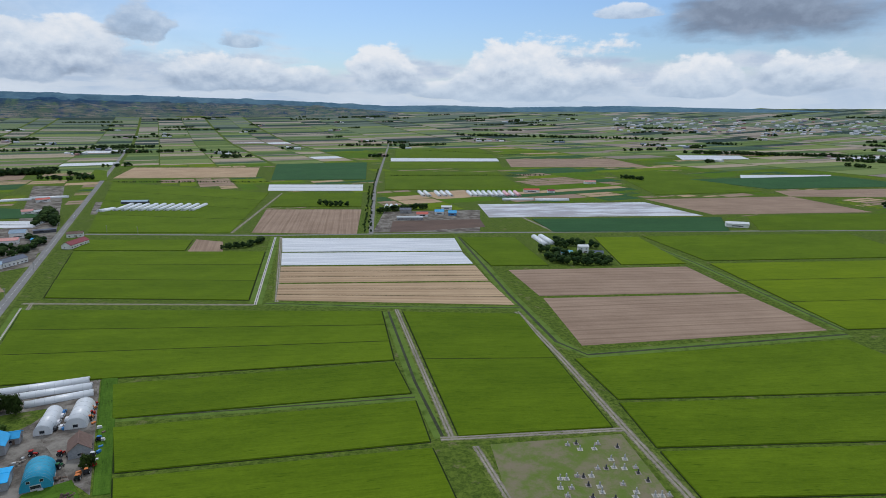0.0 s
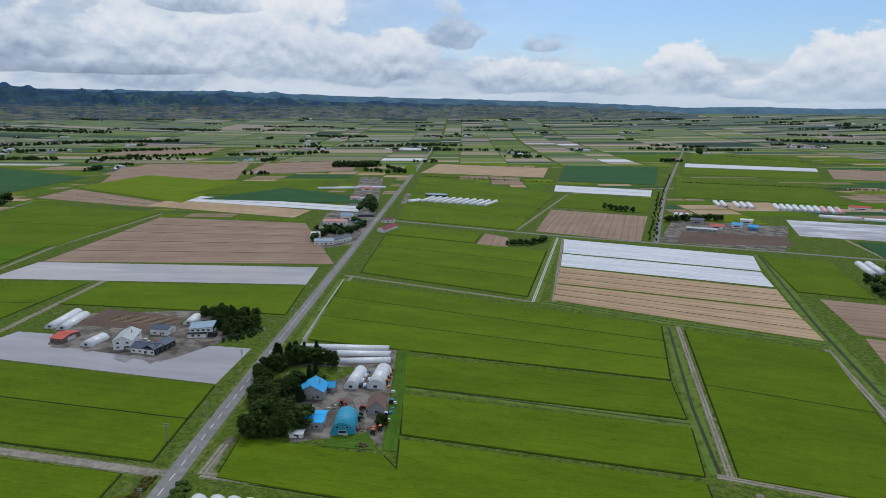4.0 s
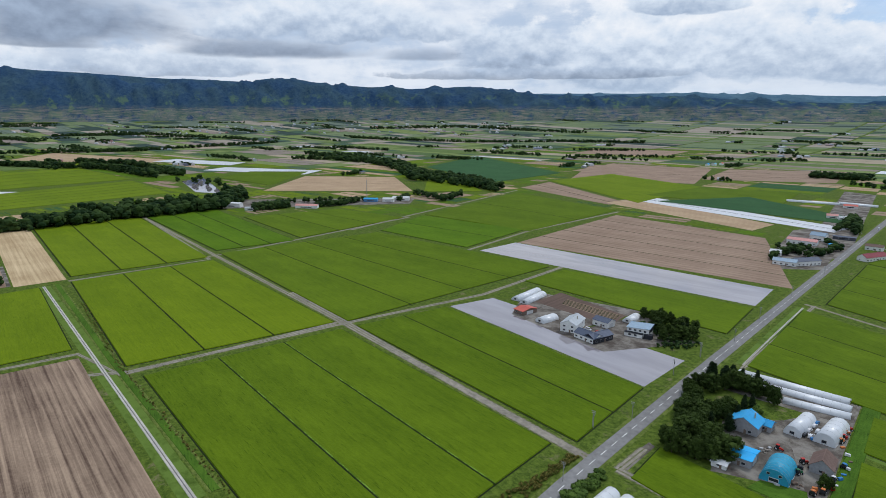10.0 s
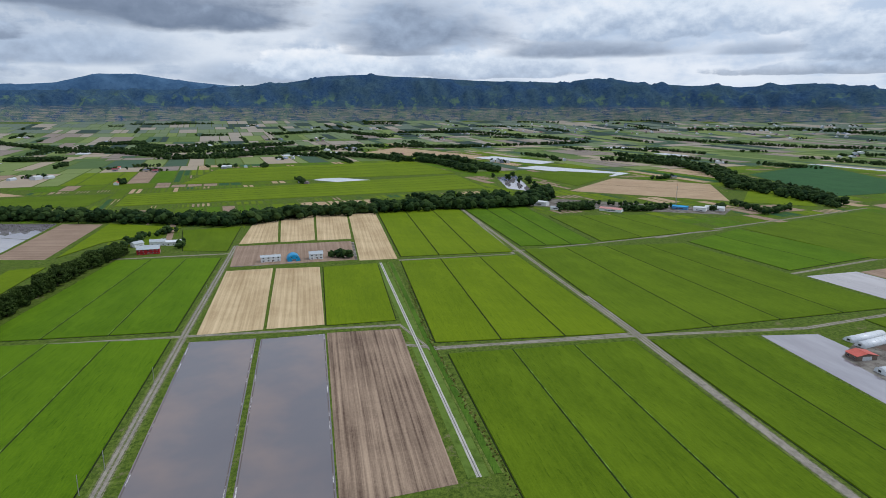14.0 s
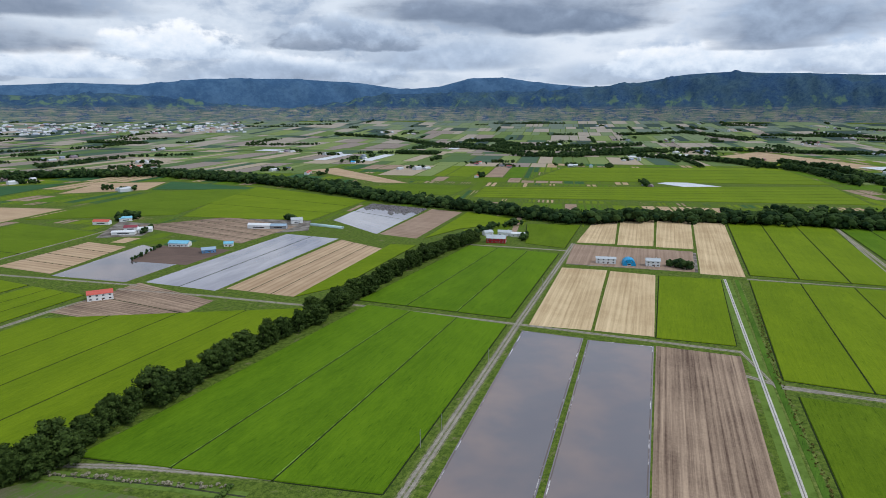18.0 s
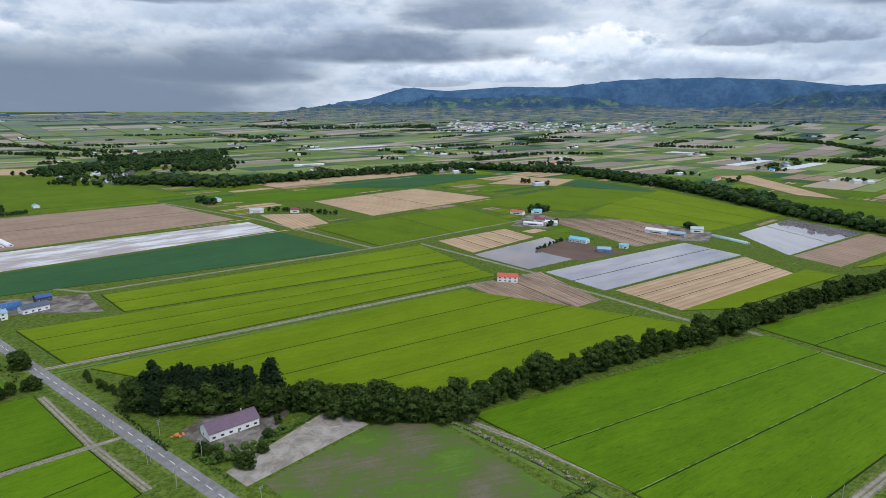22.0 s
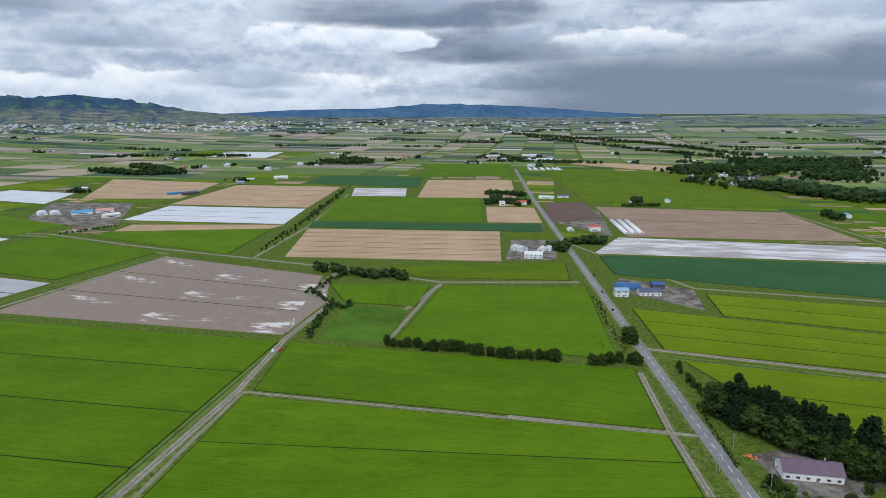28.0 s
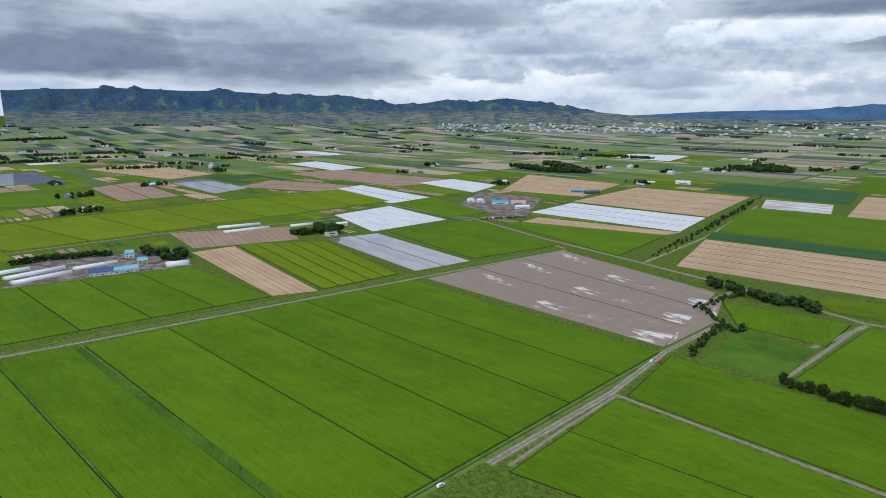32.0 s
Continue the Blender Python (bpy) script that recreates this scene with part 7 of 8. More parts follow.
# ---- hills round the plain ----
def make_range(name, skyline, r0, r1, eye, gully, mat, seed, label):
    """A ring of hills from the foot r0 over the crest to r1; spurs and gullies run down from the crest."""
    yaws, ups = [a for a, _ in skyline], [h for _, h in skyline]
    rows, cols = 26, 1500
    verts, faces = [], []
    crest_r = r0 + (r1 - r0) * 0.72
    turns = [yaws[0] + (yaws[-1] - yaws[0]) * k / (cols - 1) for k in range(cols)]
    crests = [eye + math.tan(radians(up)) * crest_r for up in np.interp(turns, yaws, ups)]
    for i in range(rows + 1):
        f = i / rows
        r = r0 + (r1 - r0) * f
        base = rise(r) - 4
        for k in range(cols):
            a = radians(turns[k])
            x, y = -math.sin(a) * r, math.cos(a) * r
            spur = noise.ridged_multi_fractal(Vector((x, y, seed)) * 0.0034, 1.0, 2.1, 4, 1.0, 2.0) - 1.1
            lump_up = noise.fractal(Vector((x, y, seed + 70)) * 0.011, 0.9, 2.1, 4)
            tall = max(0.0, crests[k] - base)
            climb = math.sin(min(1.0, f / 0.72) * math.pi / 2) ** 1.15 if f < 0.72 else math.cos((f - 0.72) / 0.28 * 1.2)
            edge = 0.18 if abs(f - 0.72) < 0.07 else 1.0 if f < 0.72 else 0.1
            z = base + tall * climb + (gully * spur + gully * 0.5 * lump_up) * edge * math.sin(min(1.0, f / 0.72) * math.pi * 0.92) ** 0.8 * min(1.0, tall / 90)
            verts.append((x, y, z - (7 if tall < 8 else 0)))
    for i in range(rows):
        for k in range(cols - 1):
            faces.append((i * cols + k, i * cols + k + 1, (i + 1) * cols + k + 1, (i + 1) * cols + k))
    me = bpy.data.meshes.new(name)
    me.from_pydata(verts, [], faces)
    me.polygons.foreach_set("use_smooth", [True] * len(faces))
    me.materials.append(mat)
    me.update()
    tagged(new(name, me), label, "hills", kind="structure")


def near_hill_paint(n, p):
    """Mixed forest, its colour blued with painted haze, with pale green clearings and a few tan fields on the lower
    slopes.
    """
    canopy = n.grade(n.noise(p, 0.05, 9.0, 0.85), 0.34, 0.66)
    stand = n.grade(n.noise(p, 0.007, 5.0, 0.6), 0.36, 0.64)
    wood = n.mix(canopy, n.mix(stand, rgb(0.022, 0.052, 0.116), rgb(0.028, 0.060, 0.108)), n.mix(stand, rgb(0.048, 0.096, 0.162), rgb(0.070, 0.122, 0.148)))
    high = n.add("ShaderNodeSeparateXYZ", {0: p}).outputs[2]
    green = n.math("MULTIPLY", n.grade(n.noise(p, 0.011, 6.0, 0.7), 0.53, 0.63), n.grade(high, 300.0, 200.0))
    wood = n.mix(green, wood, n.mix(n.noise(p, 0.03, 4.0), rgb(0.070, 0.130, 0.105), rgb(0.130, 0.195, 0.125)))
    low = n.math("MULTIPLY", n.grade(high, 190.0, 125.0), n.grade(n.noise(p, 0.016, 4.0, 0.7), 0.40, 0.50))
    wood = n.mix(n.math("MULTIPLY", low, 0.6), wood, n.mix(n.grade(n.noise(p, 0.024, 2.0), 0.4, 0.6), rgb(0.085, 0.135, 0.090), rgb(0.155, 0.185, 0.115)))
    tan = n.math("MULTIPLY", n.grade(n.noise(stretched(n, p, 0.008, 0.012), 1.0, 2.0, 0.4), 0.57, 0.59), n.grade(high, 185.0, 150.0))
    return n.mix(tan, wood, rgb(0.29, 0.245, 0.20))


def far_hill_haze_paint(n, p):
    # distance haze is painted into the colour: blue, and paler to the north
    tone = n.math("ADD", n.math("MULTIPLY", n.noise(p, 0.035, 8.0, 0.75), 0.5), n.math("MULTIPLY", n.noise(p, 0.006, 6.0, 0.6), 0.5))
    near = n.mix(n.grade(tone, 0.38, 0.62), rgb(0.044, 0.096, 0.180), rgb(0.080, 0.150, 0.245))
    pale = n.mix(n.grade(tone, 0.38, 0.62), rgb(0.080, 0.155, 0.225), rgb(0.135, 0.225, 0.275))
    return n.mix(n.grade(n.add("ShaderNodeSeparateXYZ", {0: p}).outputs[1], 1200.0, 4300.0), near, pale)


make_range("far_hill_range", FAR_RANGE, 4600, 4955, 147, 26, material("far_wooded_hills", far_hill_haze_paint, 1.0, 0.0, spec=0.0), 3.1, "far hazy blue wooded hill range")
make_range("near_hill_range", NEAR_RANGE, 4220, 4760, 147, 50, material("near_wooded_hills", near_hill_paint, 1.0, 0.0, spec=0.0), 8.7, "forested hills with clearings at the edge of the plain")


def small_houses(name, spots, label, category):
    """Many far gabled houses in one mesh."""
    verts, faces = [], []
    for x, y in spots:
        z, w, d, h = rise(math.hypot(x, y)), far.uniform(5, 13), far.uniform(4, 7), far.uniform(3, 6.5)
        at = len(verts)
        verts += [(x + sx * w, y + sy * d, z + hh) for hh in (0, h) for sx, sy in ((-1, -1), (1, -1), (1, 1), (-1, 1))] + [(x - w, y, z + h + 2.4), (x + w, y, z + h + 2.4)]
        faces += [tuple(at + i for i in f) for f in ((0, 1, 5, 4), (2, 3, 7, 6), (1, 2, 6, 9, 5), (3, 0, 4, 8, 7), (4, 5, 9, 8), (6, 7, 8, 9))]
    me = bpy.data.meshes.new(name)
    me.from_pydata(verts, [], faces)
    me.materials.append(material(name + "_walls", lambda n, p: n.ramp(n.add("ShaderNodeNewGeometry").outputs["Random Per Island"], (0.0, (0.50, 0.52, 0.55)), (0.45, (0.66, 0.67, 0.68)), (0.7, (0.25, 0.30, 0.38)), (0.85, (0.36, 0.20, 0.18)), (1.0, (0.16, 0.20, 0.26))), 0.8))
    tagged(new(name, me), label, category, kind="stuff")


def far_town(name, yaw0, yaw1, r0, r1, count):
    spots = []
    for k in range(count):
        a, r = radians(far.uniform(yaw0, yaw1)), far.uniform(r0, r1)
        spots.append((-math.sin(a) * r, math.cos(a) * r))
    small_houses(name, spots, "distant town of small pale houses", "town")


# ---- far farmsteads, tree clumps and towns ----
def far_things():
    """Scattered farms: each a house, often a barn and a greenhouse, with a clump of trees behind."""
    walls = ["siding_white"] * 5 + ["siding_cream", "siding_grey"]
    roofs = ["roof_blue", "roof_red", "roof_pale", "roof_white", "roof_slate", "roof_maroon", "roof_cyan", "roof_brown"]
    models = [house(0, 0, 0, 13, 9, 4.6, 2.2, far.choice(walls), r, "distant farmhouse with a " + r[5:].replace("_", " ") + " roof", "x", True) for r in roofs]
    models += [house(0, 0, 0, 24, 11, 4.2, 2.2, "siding_white", "roof_white", "distant long white barn", "x", True), house(0, 0, 0, 18, 10, 4.2, 2.0, "siding_grey", "roof_blue_grey", "distant grey-roofed barn on the plain", "x", True)]
    used = set()
    clumps, farms = [], []
    for k in range(310):
        near_in = k < 34
        for _ in range(40):
            a, r = radians(far.uniform(-40, 290)), math.sqrt(far.uniform(1100 ** 2, 1900 ** 2) if near_in else far.uniform(1300 ** 2, 2700 ** 2) if k < 120 else far.uniform(1900 ** 2, 4300 ** 2))
            p = Vector((-math.sin(a) * r, math.cos(a) * r))
            if not any(inside(p, q) for q in FIELDS):
                break
        turn = 24 + 90 * far.randrange(4)
        for i in range(far.choice((1, 2, 2)) if near_in else far.choice((1, 2, 3, 4))):
            m = far.randrange(len(models))
            q = p + Vector((far.uniform(-35, 35), far.uniform(-35, 35)))
            where = pose(q.x, q.y, rise(q.length), 0, 0, turn)
            if not near_in:
                farms.append((q.x, q.y))
            elif m in used:
                copy_thing(models[m], where)
            else:
                models[m].matrix_basis = where
                used.add(m)
        row = Vector((math.cos(radians(turn)), math.sin(radians(turn))))
        shelter = p + Vector((-row.y, row.x)) * far.uniform(-24, 24)
        for i in range(far.randrange(8, 22)):
            q = shelter + row * far.gauss(0, 17) + Vector((far.gauss(0, 5), far.gauss(0, 5)))
            clumps.append((q.x, q.y, rise(q.length), far.uniform(7, 13)))
    small_houses("far_farms", farms, "scattered distant farm buildings", "farms")
    for m, ob in enumerate(models):
        if m not in used:
            ob.matrix_basis = pose(-1500 + 40 * m, 2300, 0, 0, 0, 24)
    scatter_canopy("farm_trees", clumps, "scattered clumps of trees round distant farms", "tree clumps")
    # lines of trees and small woods across the plain
    spots = []
    for k in range(260):
        a, r = radians(far.uniform(-40, 290)), math.sqrt(far.uniform(1900 ** 2, 4500 ** 2))
        p = Vector((-math.sin(a) * r, math.cos(a) * r))
        t = Vector((math.cos(radians(24)), math.sin(radians(24)))) if far.random() < 0.6 else Vector((-p.y, p.x)).normalized()
        run = far.uniform(40, 330)
        deep = far.choice((3, 3, 5, 12))
        for i in range(int(run / (5.5 if deep < 10 else 3))):
            q = p + t * far.uniform(-run / 2, run / 2) + Vector((far.gauss(0, deep), far.gauss(0, deep)))
            spots.append((q.x, q.y, rise(q.length), far.uniform(7, 13)))
    scatter_canopy("far_tree_lines", spots, "distant shelter belts and small woods", "tree lines")


def debris_heap(x, y, size, mat, label):
    rng = random.Random(int(x * 10))
    root = thing("debris_heap", x, y, 0, label, "heap")
    bm = bmesh.new()
    for k in range(14):
        a, r = rng.random() * 6.28, rng.random() * size
        lump(bm, (math.cos(a) * r, math.sin(a) * r, (size - r) * 0.25), (0.7, 0.7, 0.45 + 0.3 * (size - r) / size), rng)
    part("rubble", bm, M[mat], root)


def concrete_bar(x, y, rot, long):
    bm = box(bmesh.new(), -long / 2, long / 2, -0.15, 0.15, 0.05, 0.40)
    bmesh.ops.bevel(bm, geom=list(bm.edges), offset=0.03, segments=1, affect="EDGES")
    ob = link("concrete_bar", bm, M["concrete"])
    ob.matrix_world = pose(x, y, 0.03, 0, 0, rot)
    tagged(ob, "pale concrete bar lying on the gravel lot", "kerb", "concrete bars on the lot")


far_things()
far_town("far_town", 228, 250, 3700, 4350, 420)
far_town("far_town_beyond", -36, -15, 3300, 4200, 260)
far_town("valley_town", 142, 160, 3500, 4100, 260)
far_town("plain_town", 195, 228, 3600, 4400, 260)
far_town("hill_village", 60, 95, 3400, 4000, 120)


# ---- poles, vehicles and gravestones ----
def utility_pole(x, y, rot, high=9.0):
    root = thing("utility_pole", x, y, rot, "grey concrete utility pole with crossarm", "utility pole", "utility poles along the roads")
    bm = bmesh.new()
    stem(bm, (0, 0, 0), (0, 0, high), 0.17, 0.10, 8)
    part("pole", bm, M["wood_pole"], root)
    for z in (high - 0.5, high - 1.3):
        bm = bmesh.new()
        box(bm, -0.9, 0.9, -0.06, 0.06, z, z + 0.12)
        arm = part("crossarm", bm, M["hoop"], root)
        for px in (-0.75, 0.0, 0.75):
            bm = bmesh.new()
            stem(bm, (px, 0, z + 0.12), (px, 0, z + 0.34), 0.06, 0.04, 6)
            part("insulator", bm, M["paint_white"], arm)
    bm = bmesh.new()
    stem(bm, (0.32, 0, high - 2.6), (0.32, 0, high - 1.8), 0.2, 0.2, 8)
    part("transformer", bm, M["hoop"], root)
    return root


def wheel(parent, x, y, r, wide):
    bm = bmesh.new()
    stem(bm, (x, y - wide / 2, r), (x, y + wide / 2, r), r, r, 14)
    bmesh.ops.contextual_create(bm, geom=[e for e in bm.edges if e.is_boundary])
    bmesh.ops.holes_fill(bm, edges=[e for e in bm.edges if e.is_boundary])
    w = part("wheel", bm, M["rubber"], parent)
    bm = bmesh.new()
    stem(bm, (x, y - wide / 2 - 0.02, r), (x, y + wide / 2 + 0.02, r), r * 0.55, r * 0.55, 10)
    bmesh.ops.holes_fill(bm, edges=[e for e in bm.edges if e.is_boundary])
    part("rim", bm, M["frame"], w)


def slab(points_low, points_high):
    """A closed body between two rings of four points."""
    bm = bmesh.new()
    a = [bm.verts.new(p) for p in points_low]
    b = [bm.verts.new(p) for p in points_high]
    bm.faces.new(a[::-1])
    bm.faces.new(b)
    for i in range(4):
        bm.faces.new((a[i], a[(i + 1) % 4], b[(i + 1) % 4], b[i]))
    bmesh.ops.bevel(bm, geom=list(bm.edges), offset=0.07, segments=2, affect="EDGES")
    return bm


def car(x, y, rot, paint, label, long=4.3, high=1.55, box_van=False):
    root = thing("car", x, y, rot, label, "car")
    l, w = long / 2, 0.85
    part("body", slab([(-l, -w, 0.25), (l, -w, 0.25), (l, w, 0.25), (-l, w, 0.25)], [(-l, -w, 0.9), (l, -w * 0.95, 0.82), (l, w * 0.95, 0.82), (-l, w, 0.9)]), M[paint], root)
    f = 0.15 if box_van else 0.45
    part("cabin", slab([(-l + 0.1, -w * 0.95, 0.88), (l * 0.55, -w * 0.95, 0.86), (l * 0.55, w * 0.95, 0.86), (-l + 0.1, w * 0.95, 0.88)], [(-l + 0.1 + f, -w * 0.8, high), (l * 0.55 - f * 1.4, -w * 0.8, high), (l * 0.55 - f * 1.4, w * 0.8, high), (-l + 0.1 + f, w * 0.8, high)]), M[paint], root)
    for s in (-1, 1):
        bm = bmesh.new()
        box(bm, -l + 0.6, l * 0.35, s * w * 0.88 - 0.03, s * w * 0.88 + 0.03, 0.98, high - 0.18)
        part("side_window", bm, M["glass"], root)
        bm = bmesh.new()
        box(bm, l - 0.02, l + 0.05, s * 0.6 - 0.16, s * 0.6 + 0.16, 0.58, 0.74)
        part("headlight", bm, M["lamp_glass"], root)
    bm = bmesh.new()
    box(bm, l * 0.55 - f * 0.9, l * 0.55 - f * 0.4, -w * 0.75, w * 0.75, 0.95, high - 0.2)
    part("windscreen", bm, M["glass"], root)
    for px in (-l * 0.62, l * 0.62):
        for s in (-1, 1):
            wheel(root, px, s * (w - 0.08), 0.32, 0.2)
    return root


def tractor(x, y, rot, paint, label):
    root = thing("tractor", x, y, rot, label, "tractor")
    part("bonnet", slab([(0.2, -0.4, 0.7), (2.0, -0.35, 0.7), (2.0, 0.35, 0.7), (0.2, 0.4, 0.7)], [(0.2, -0.38, 1.5), (1.9, -0.3, 1.35), (1.9, 0.3, 1.35), (0.2, 0.38, 1.5)]), M[paint], root)
    part("cab", slab([(-1.2, -0.7, 0.8), (0.3, -0.6, 0.8), (0.3, 0.6, 0.8), (-1.2, 0.7, 0.8)], [(-1.1, -0.62, 2.3), (0.15, -0.55, 2.3), (0.15, 0.55, 2.3), (-1.1, 0.62, 2.3)]), M["glass"], root)
    part("cab_roof", slab([(-1.25, -0.75, 2.3), (0.3, -0.7, 2.3), (0.3, 0.7, 2.3), (-1.25, 0.75, 2.3)], [(-1.2, -0.7, 2.5), (0.25, -0.65, 2.5), (0.25, 0.65, 2.5), (-1.2, 0.7, 2.5)]), M[paint], root)
    for s in (-1, 1):
        wheel(root, -0.7, s * 0.85, 0.75, 0.42)
        wheel(root, 1.5, s * 0.7, 0.45, 0.3)
    return root


def gravestone(x, y, rot, dark, tall):
    root = thing("gravestone", x, y, rot, ("dark" if dark else "pale grey") + " granite gravestone on a stepped plinth", "gravestone", "gravestones of the field cemetery")
    stone = M["stone_dark" if dark else "stone_pale"]
    bm = bmesh.new()
    box(bm, -1.15, 1.15, -1.15, 1.15, 0.0, 0.2)
    part("kerb", bm, M["concrete" if tall > 2 else "gravel"], root)
    part("plinth", slab([(-0.6, -0.6, 0.22), (0.6, -0.6, 0.22), (0.6, 0.6, 0.22), (-0.6, 0.6, 0.22)], [(-0.5, -0.5, 0.75), (0.5, -0.5, 0.75), (0.5, 0.5, 0.75), (-0.5, 0.5, 0.75)]), stone, root)
    part("stone", slab([(-0.28, -0.28, 0.75), (0.28, -0.28, 0.75), (0.28, 0.28, 0.75), (-0.28, 0.28, 0.75)], [(-0.24, -0.24, tall), (0.24, -0.24, tall), (0.24, 0.24, tall), (-0.24, 0.24, tall)]), stone, root)
    return root


car(209.9, -589.4, -58.4, "paint_black", "dark car driving on the asphalt road")
car(182.1, -535.4, -58.4, "paint_black", "dark car driving on the asphalt road")
car(156.5, -489.4, -58.4, "paint_black", "dark car driving on the asphalt road")
car(-479.3, 800.0, 114.4, "paint_white", "white delivery truck on the road", 6.0, 2.8, True)
car(320.3, -271.3, -60.8, "paint_white", "white car parked on a farm track")
car(317.7, -275.5, -60.8, "paint_red", "red car parked on a farm track")
car(236.1, -87.6, -67.8, "paint_white", "white pickup parked on the farm track")
car(-326.1, 248.2, 20.0, "paint_white", "white van parked in the farm yard", 4.4, 1.9, True)
car(-316.2, 253.6, 20.0, "paint_blue", "blue truck parked in the farm yard", 5.0, 2.0, True)
car(-318.2, 250.3, 30.0, "paint_red", "red car parked in the farm yard")
car(-173.5, 257.9, 107.7, "paint_white", "white car parked between the vinyl tunnels")
car(-171.5, 252.2, 107.7, "paint_black", "black car parked between the vinyl tunnels")
car(-175.4, 264.0, 107.7, "paint_white", "white car parked between the vinyl tunnels")
car(-169.6, 253.7, 107.7, "paint_white", "white car parked between the vinyl tunnels")
car(-176.9, 267.5, 107.7, "paint_blue", "blue car parked between the vinyl tunnels")
car(-171.3, 260.9, 107.7, "paint_white", "white car parked between the vinyl tunnels")
tractor(-167.9, 230.8, 10.0, "paint_red", "red tractor standing in the yard")
tractor(-156.2, 230.9, 70.0, "paint_red", "small red tractor beside the barn")
tractor(-151.6, 221.8, 80.0, "paint_green", "green tractor beside the barn")
tractor(-139.7, 214.1, 100.0, "paint_orange", "orange harvester parked on grass")
tractor(-166.9, 275.1, 60.0, "paint_red", "red farm machine in the row by the field")
tractor(-164.8, 270.3, 69.0, "paint_orange", "orange farm machine in the row by the field")
tractor(-162.7, 265.7, 78.0, "paint_red", "red farm machine in the row by the field")
tractor(-160.7, 261.2, 87.0, "paint_orange", "orange farm machine in the row by the field")
tractor(-147.0, 242.9, 96.0, "paint_blue", "blue farm machine in the row by the field")
tractor(-142.7, 230.1, 105.0, "paint_white", "white farm machine in the row by the field")
tractor(-138.7, 218.3, 114.0, "paint_orange", "orange farm machine in the row by the field")
gravestone(53.4, 239.6, -6.0, False, 1.70)
gravestone(57.2, 240.5, 1.0, True, 1.95)
gravestone(57.9, 236.0, -4.0, False, 2.20)
gravestone(64.0, 236.5, 3.0, False, 2.45)
gravestone(66.4, 240.5, -2.0, False, 1.70)
gravestone(74.0, 237.8, 5.0, True, 1.95)
gravestone(68.9, 228.3, 0.0, False, 2.20)
gravestone(74.6, 228.7, -5.0, False, 2.45)
gravestone(61.8, 221.8, 2.0, False, 1.70)
gravestone(65.2, 221.8, -3.0, True, 1.95)
gravestone(68.5, 222.6, 4.0, False, 2.20)
gravestone(72.4, 221.8, -1.0, False, 2.45)
gravestone(77.1, 222.6, -6.0, False, 1.70)
gravestone(77.0, 218.7, 1.0, True, 1.95)
gravestone(45.7, 214.8, -4.0, False, 2.20)
gravestone(48.1, 214.8, 3.0, False, 2.45)
gravestone(52.7, 216.7, -2.0, False, 1.70)
gravestone(54.9, 215.9, 5.0, True, 1.95)
gravestone(58.2, 216.7, 0.0, False, 2.20)
gravestone(44.7, 208.9, -5.0, False, 2.45)
gravestone(48.9, 208.9, 2.0, False, 1.70)
gravestone(55.6, 210.4, -3.0, True, 1.95)
gravestone(59.7, 209.7, 4.0, False, 2.20)
gravestone(59.7, 206.1, -1.0, False, 2.45)
gravestone(68.9, 211.2, -6.0, False, 1.70)
gravestone(79.1, 213.4, 1.0, True, 1.95)
gravestone(72.5, 206.2, -4.0, False, 2.20)
gravestone(71.3, 203.4, 3.0, False, 2.45)
gravestone(46.5, 204.0, -2.0, False, 1.70)
gravestone(55.5, 202.7, 5.0, True, 1.95)
gravestone(78.8, 204.1, 0.0, False, 2.20)
gravestone(81.3, 204.1, -5.0, False, 2.45)
gravestone(84.1, 204.5, 2.0, False, 1.70)
gravestone(63.6, 202.0, -3.0, True, 1.95)
debris_heap(26.6, -306.2, 3.0, "paint_orange", "heap of rust-orange scrap beside a house")
debris_heap(-147.8, 213.4, 3.5, "timber_brown", "brown heap of brush in the yard")
debris_heap(-138.5, 202.2, 4.0, "soil_dark", "dark compost heap in the grass")
debris_heap(-169.8, 224.7, 3.0, "gravel", "pale heap of bags and rubble")
concrete_bar(-44.7, -289.2, -177.2, 9.0)
concrete_bar(-33.6, -289.5, 112.6, 9.0)
concrete_bar(-32.2, -299.6, 149.5, 7.0)
concrete_bar(-44.2, -303.0, 119.3, 4.9)
utility_pole(37.9, -283.4, 32)
utility_pole(56.0, -316.5, 32)
utility_pole(24.7, -261.6, 32)
utility_pole(15.3, -282.9, 32)
utility_pole(34.8, -308.3, 32)
utility_pole(-8.2, -236.1, 32)
utility_pole(36.7, -285.2, 32)
utility_pole(61.9, -326.1, 32)
utility_pole(-260.0, 280.6, 32)
utility_pole(-261.2, 281.3, 32)
utility_pole(-215.8, 169.0, 32)
utility_pole(-216.2, 168.9, 32)
utility_pole(-247.3, 247.3, 32)
utility_pole(178.8, -532.7, 32)
utility_pole(352.2, -774.2, 32)
utility_pole(283.8, -690.5, 32)
utility_pole(-356.3, 525.6, 32)
utility_pole(-325.2, 443.7, 32)
utility_pole(-295.7, 372.8, 32)
utility_pole(-270.4, 319.8, 32)
utility_pole(-448.7, 717.6, 32)
utility_pole(-226.3, -159.2, 32)
utility_pole(-310.8, -183.2, 32)
utility_pole(-475.4, -226.6, 32)
utility_pole(-208.4, -158.6, 32)
utility_pole(133.0, -445.2, 32)
utility_pole(241.8, -654.1, 32)
utility_pole(-215.7, 191.5, 32)
utility_pole(-185.5, 131.5, 32)
utility_pole(-344.3, 690.3, 32)
utility_pole(-384.5, 699.9, 32)
utility_pole(-338.6, 246.8, 32)


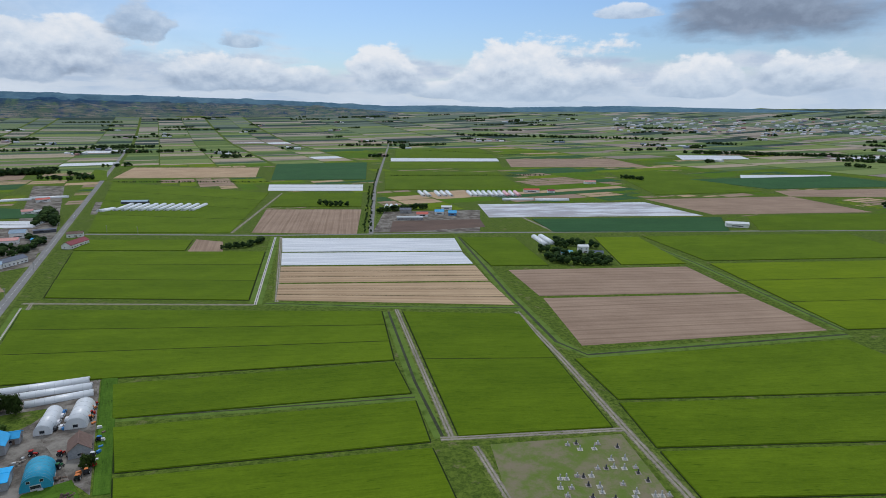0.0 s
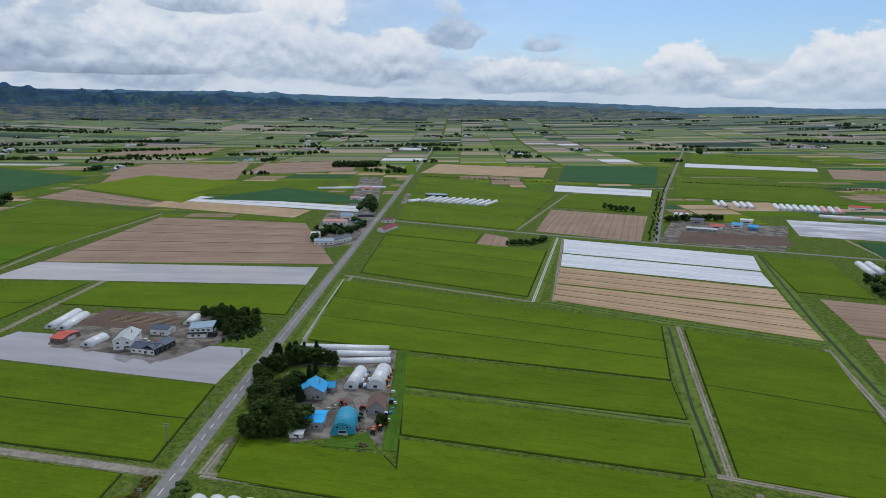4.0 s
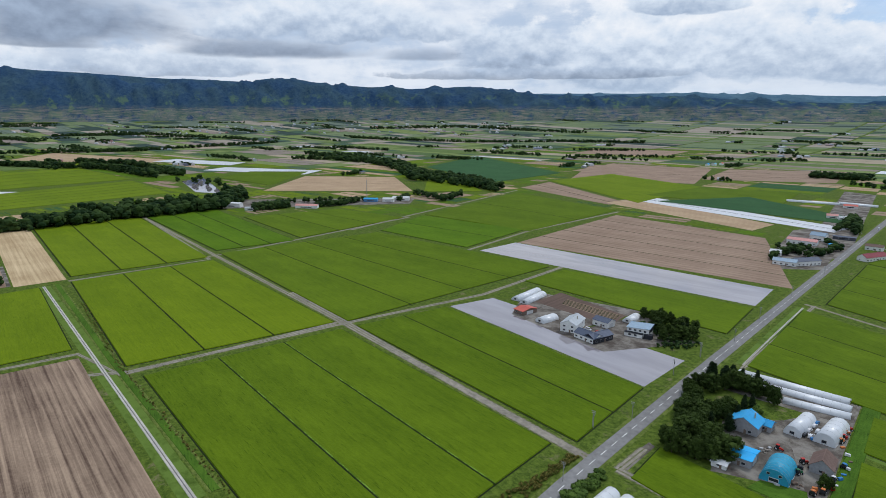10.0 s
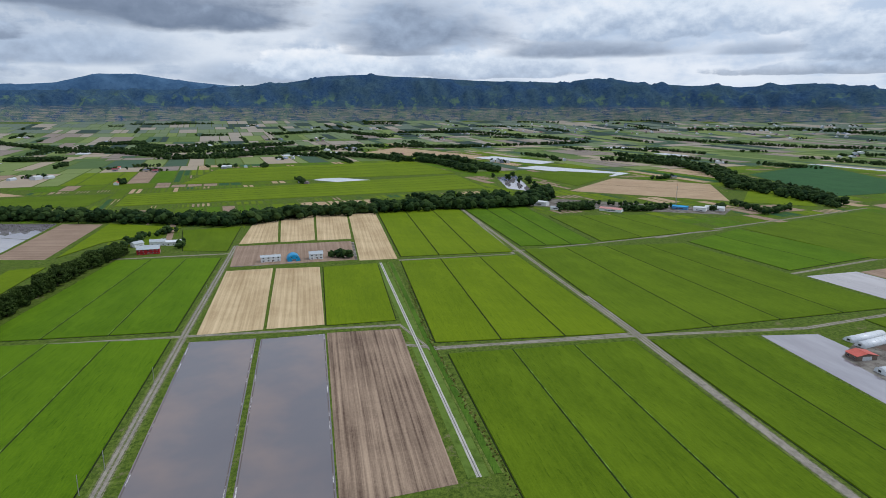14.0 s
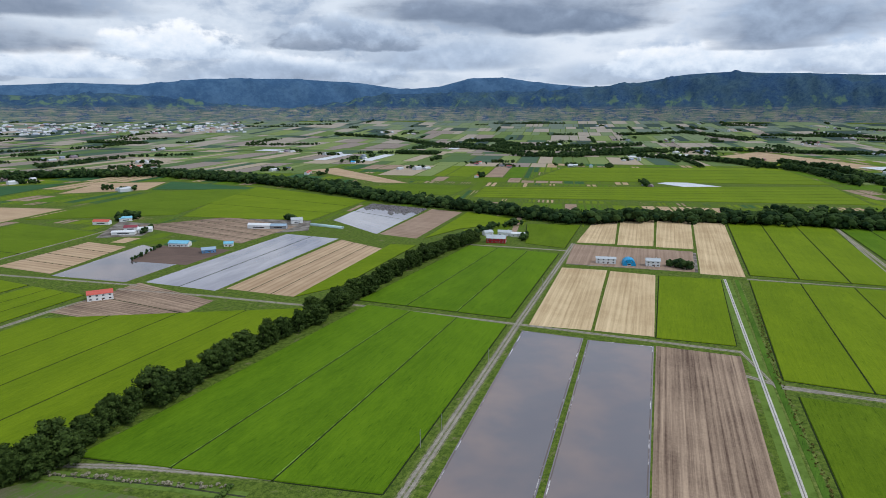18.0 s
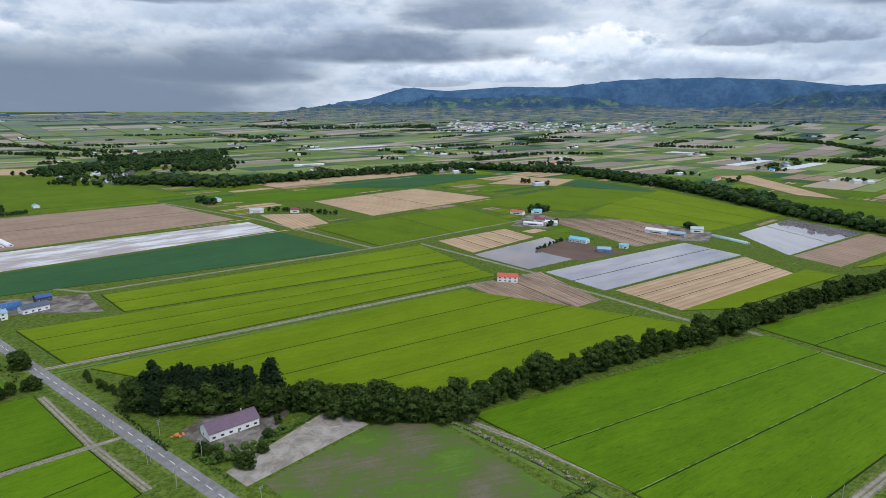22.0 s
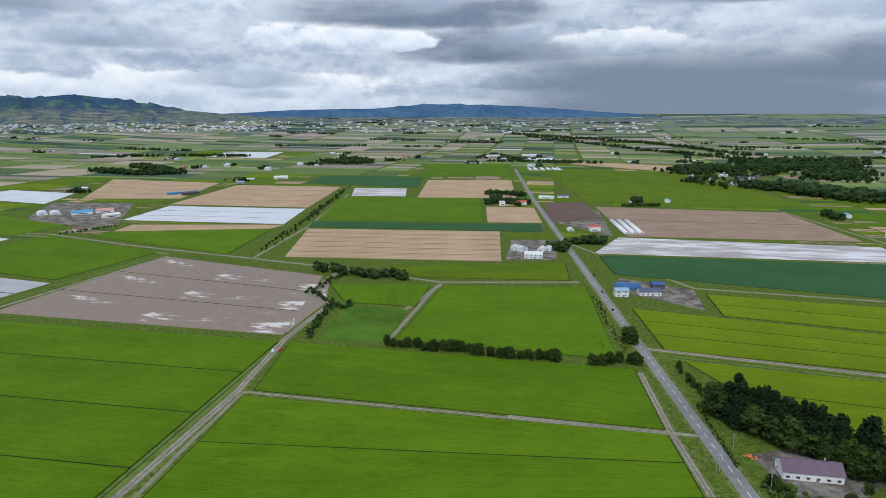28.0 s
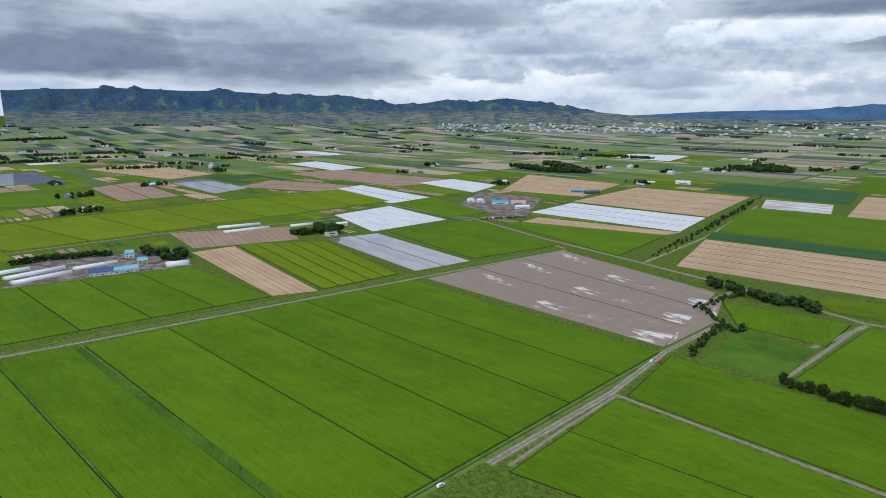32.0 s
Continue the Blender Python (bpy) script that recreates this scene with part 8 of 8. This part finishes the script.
def radio_mast(x, y, high):
    """A slim lattice mast: three legs, ring braces and a top aerial."""
    root = thing("radio_mast", x, y, 20, "slim dark lattice radio mast beside a farm", "mast")
    feet = [Vector((math.cos(a) * 1.1, math.sin(a) * 1.1, 0)) for a in (0.0, 2.094, 4.189)]
    tops = [f * 0.35 + Vector((0, 0, high)) for f in feet]
    for f, t in zip(feet, tops):
        bm = bmesh.new()
        stem(bm, f, t, 0.16, 0.12, 6)
        part("leg", bm, M["hoop"], root)
    for k in range(1, 12):
        bm = bmesh.new()
        for i in range(3):
            a, b = feet[i].lerp(tops[i], k / 12), feet[(i + 1) % 3].lerp(tops[(i + 1) % 3], (k + 0.6) / 12)
            stem(bm, a, b, 0.07, 0.07, 4)
        part("brace", bm, M["hoop"], root)
    bm = bmesh.new()
    stem(bm, (0, 0, high), (0, 0, high + 4), 0.1, 0.05, 6)
    part("aerial", bm, M["paint_red"], root)


def crate_stack(x, y, rot, mat, label, wide=1.4, layers=2):
    """Stacked farm crates or bags on a pallet."""
    root = thing("crate_stack", x, y, rot, label, "crates", "clutter along the yard edge")
    part("pallet", box(bmesh.new(), -wide * 0.55, wide * 0.55, -0.6, 0.6, 0.06, 0.2), M["timber_brown"], root)
    for k in range(layers):
        bm = box(bmesh.new(), -wide / 2 + 0.06 * k, wide / 2 - 0.05 * k, -0.52, 0.52, 0.22 + 0.6 * k, 0.78 + 0.6 * k)
        bmesh.ops.bevel(bm, geom=list(bm.edges), offset=0.06, segments=1, affect="EDGES")
        part("crate", bm, M[mat], root)


radio_mast(-987.8, 296.1, 34)
crate_stack(-165.5, 272.9, 0, "paint_white", "white crates stacked on a pallet in the yard", 1.4, 1)
crate_stack(-162.4, 266.4, 37, "paint_red", "red crates stacked on a pallet in the yard", 1.6, 2)
crate_stack(-157.6, 257.6, 74, "paint_orange", "orange crates stacked on a pallet in the yard", 1.9, 1)
crate_stack(-152.4, 253.0, 21, "paint_white", "white crates stacked on a pallet in the yard", 2.1, 2)
crate_stack(-148.6, 249.3, 58, "timber_brown", "brown timber crates stacked on a pallet in the yard", 1.4, 1)
crate_stack(-145.3, 242.6, 5, "paint_white", "white crates stacked on a pallet in the yard", 1.6, 2)
crate_stack(-143.6, 237.5, 42, "paint_blue", "blue crates stacked on a pallet in the yard", 1.9, 1)
crate_stack(-141.9, 232.9, 79, "paint_blue", "blue crates stacked on a pallet in the yard", 2.1, 2)
crate_stack(-139.9, 227.5, 26, "paint_white", "white crates stacked on a pallet in the yard", 1.4, 1)
crate_stack(-138.6, 223.6, 63, "paint_red", "red crates stacked on a pallet in the yard", 1.6, 2)
crate_stack(-141.3, 222.0, 10, "timber_brown", "brown timber crates stacked on a pallet in the yard", 1.9, 1)
crate_stack(-141.5, 217.5, 47, "paint_orange", "orange crates stacked on a pallet in the yard", 2.1, 2)
crate_stack(-170.3, 228.2, 84, "stone_pale", "pale grey crates stacked on a pallet in the yard", 1.4, 1)
crate_stack(-170.6, 223.5, 31, "stone_pale", "pale grey crates stacked on a pallet in the yard", 1.6, 2)
crate_stack(-152.7, 230.2, 68, "timber_dark", "dark timber crates stacked on a pallet in the yard", 1.9, 1)
crate_stack(-153.9, 225.8, 15, "timber_dark", "dark timber crates stacked on a pallet in the yard", 2.1, 2)
crate_stack(-169.6, 199.3, 52, "paint_white", "white crates stacked on a pallet in the yard", 1.4, 1)
crate_stack(-166.3, 199.3, 89, "timber_brown", "brown timber crates stacked on a pallet in the yard", 1.6, 2)
crate_stack(-149.6, 206.8, 36, "stone_pale", "pale grey crates stacked on a pallet in the yard", 1.9, 1)
crate_stack(-167.5, 252.0, 73, "paint_blue", "blue crates stacked on a pallet in the yard", 2.1, 2)
crate_stack(-171.6, 253.8, 20, "paint_white", "white crates stacked on a pallet in the yard", 1.4, 1)
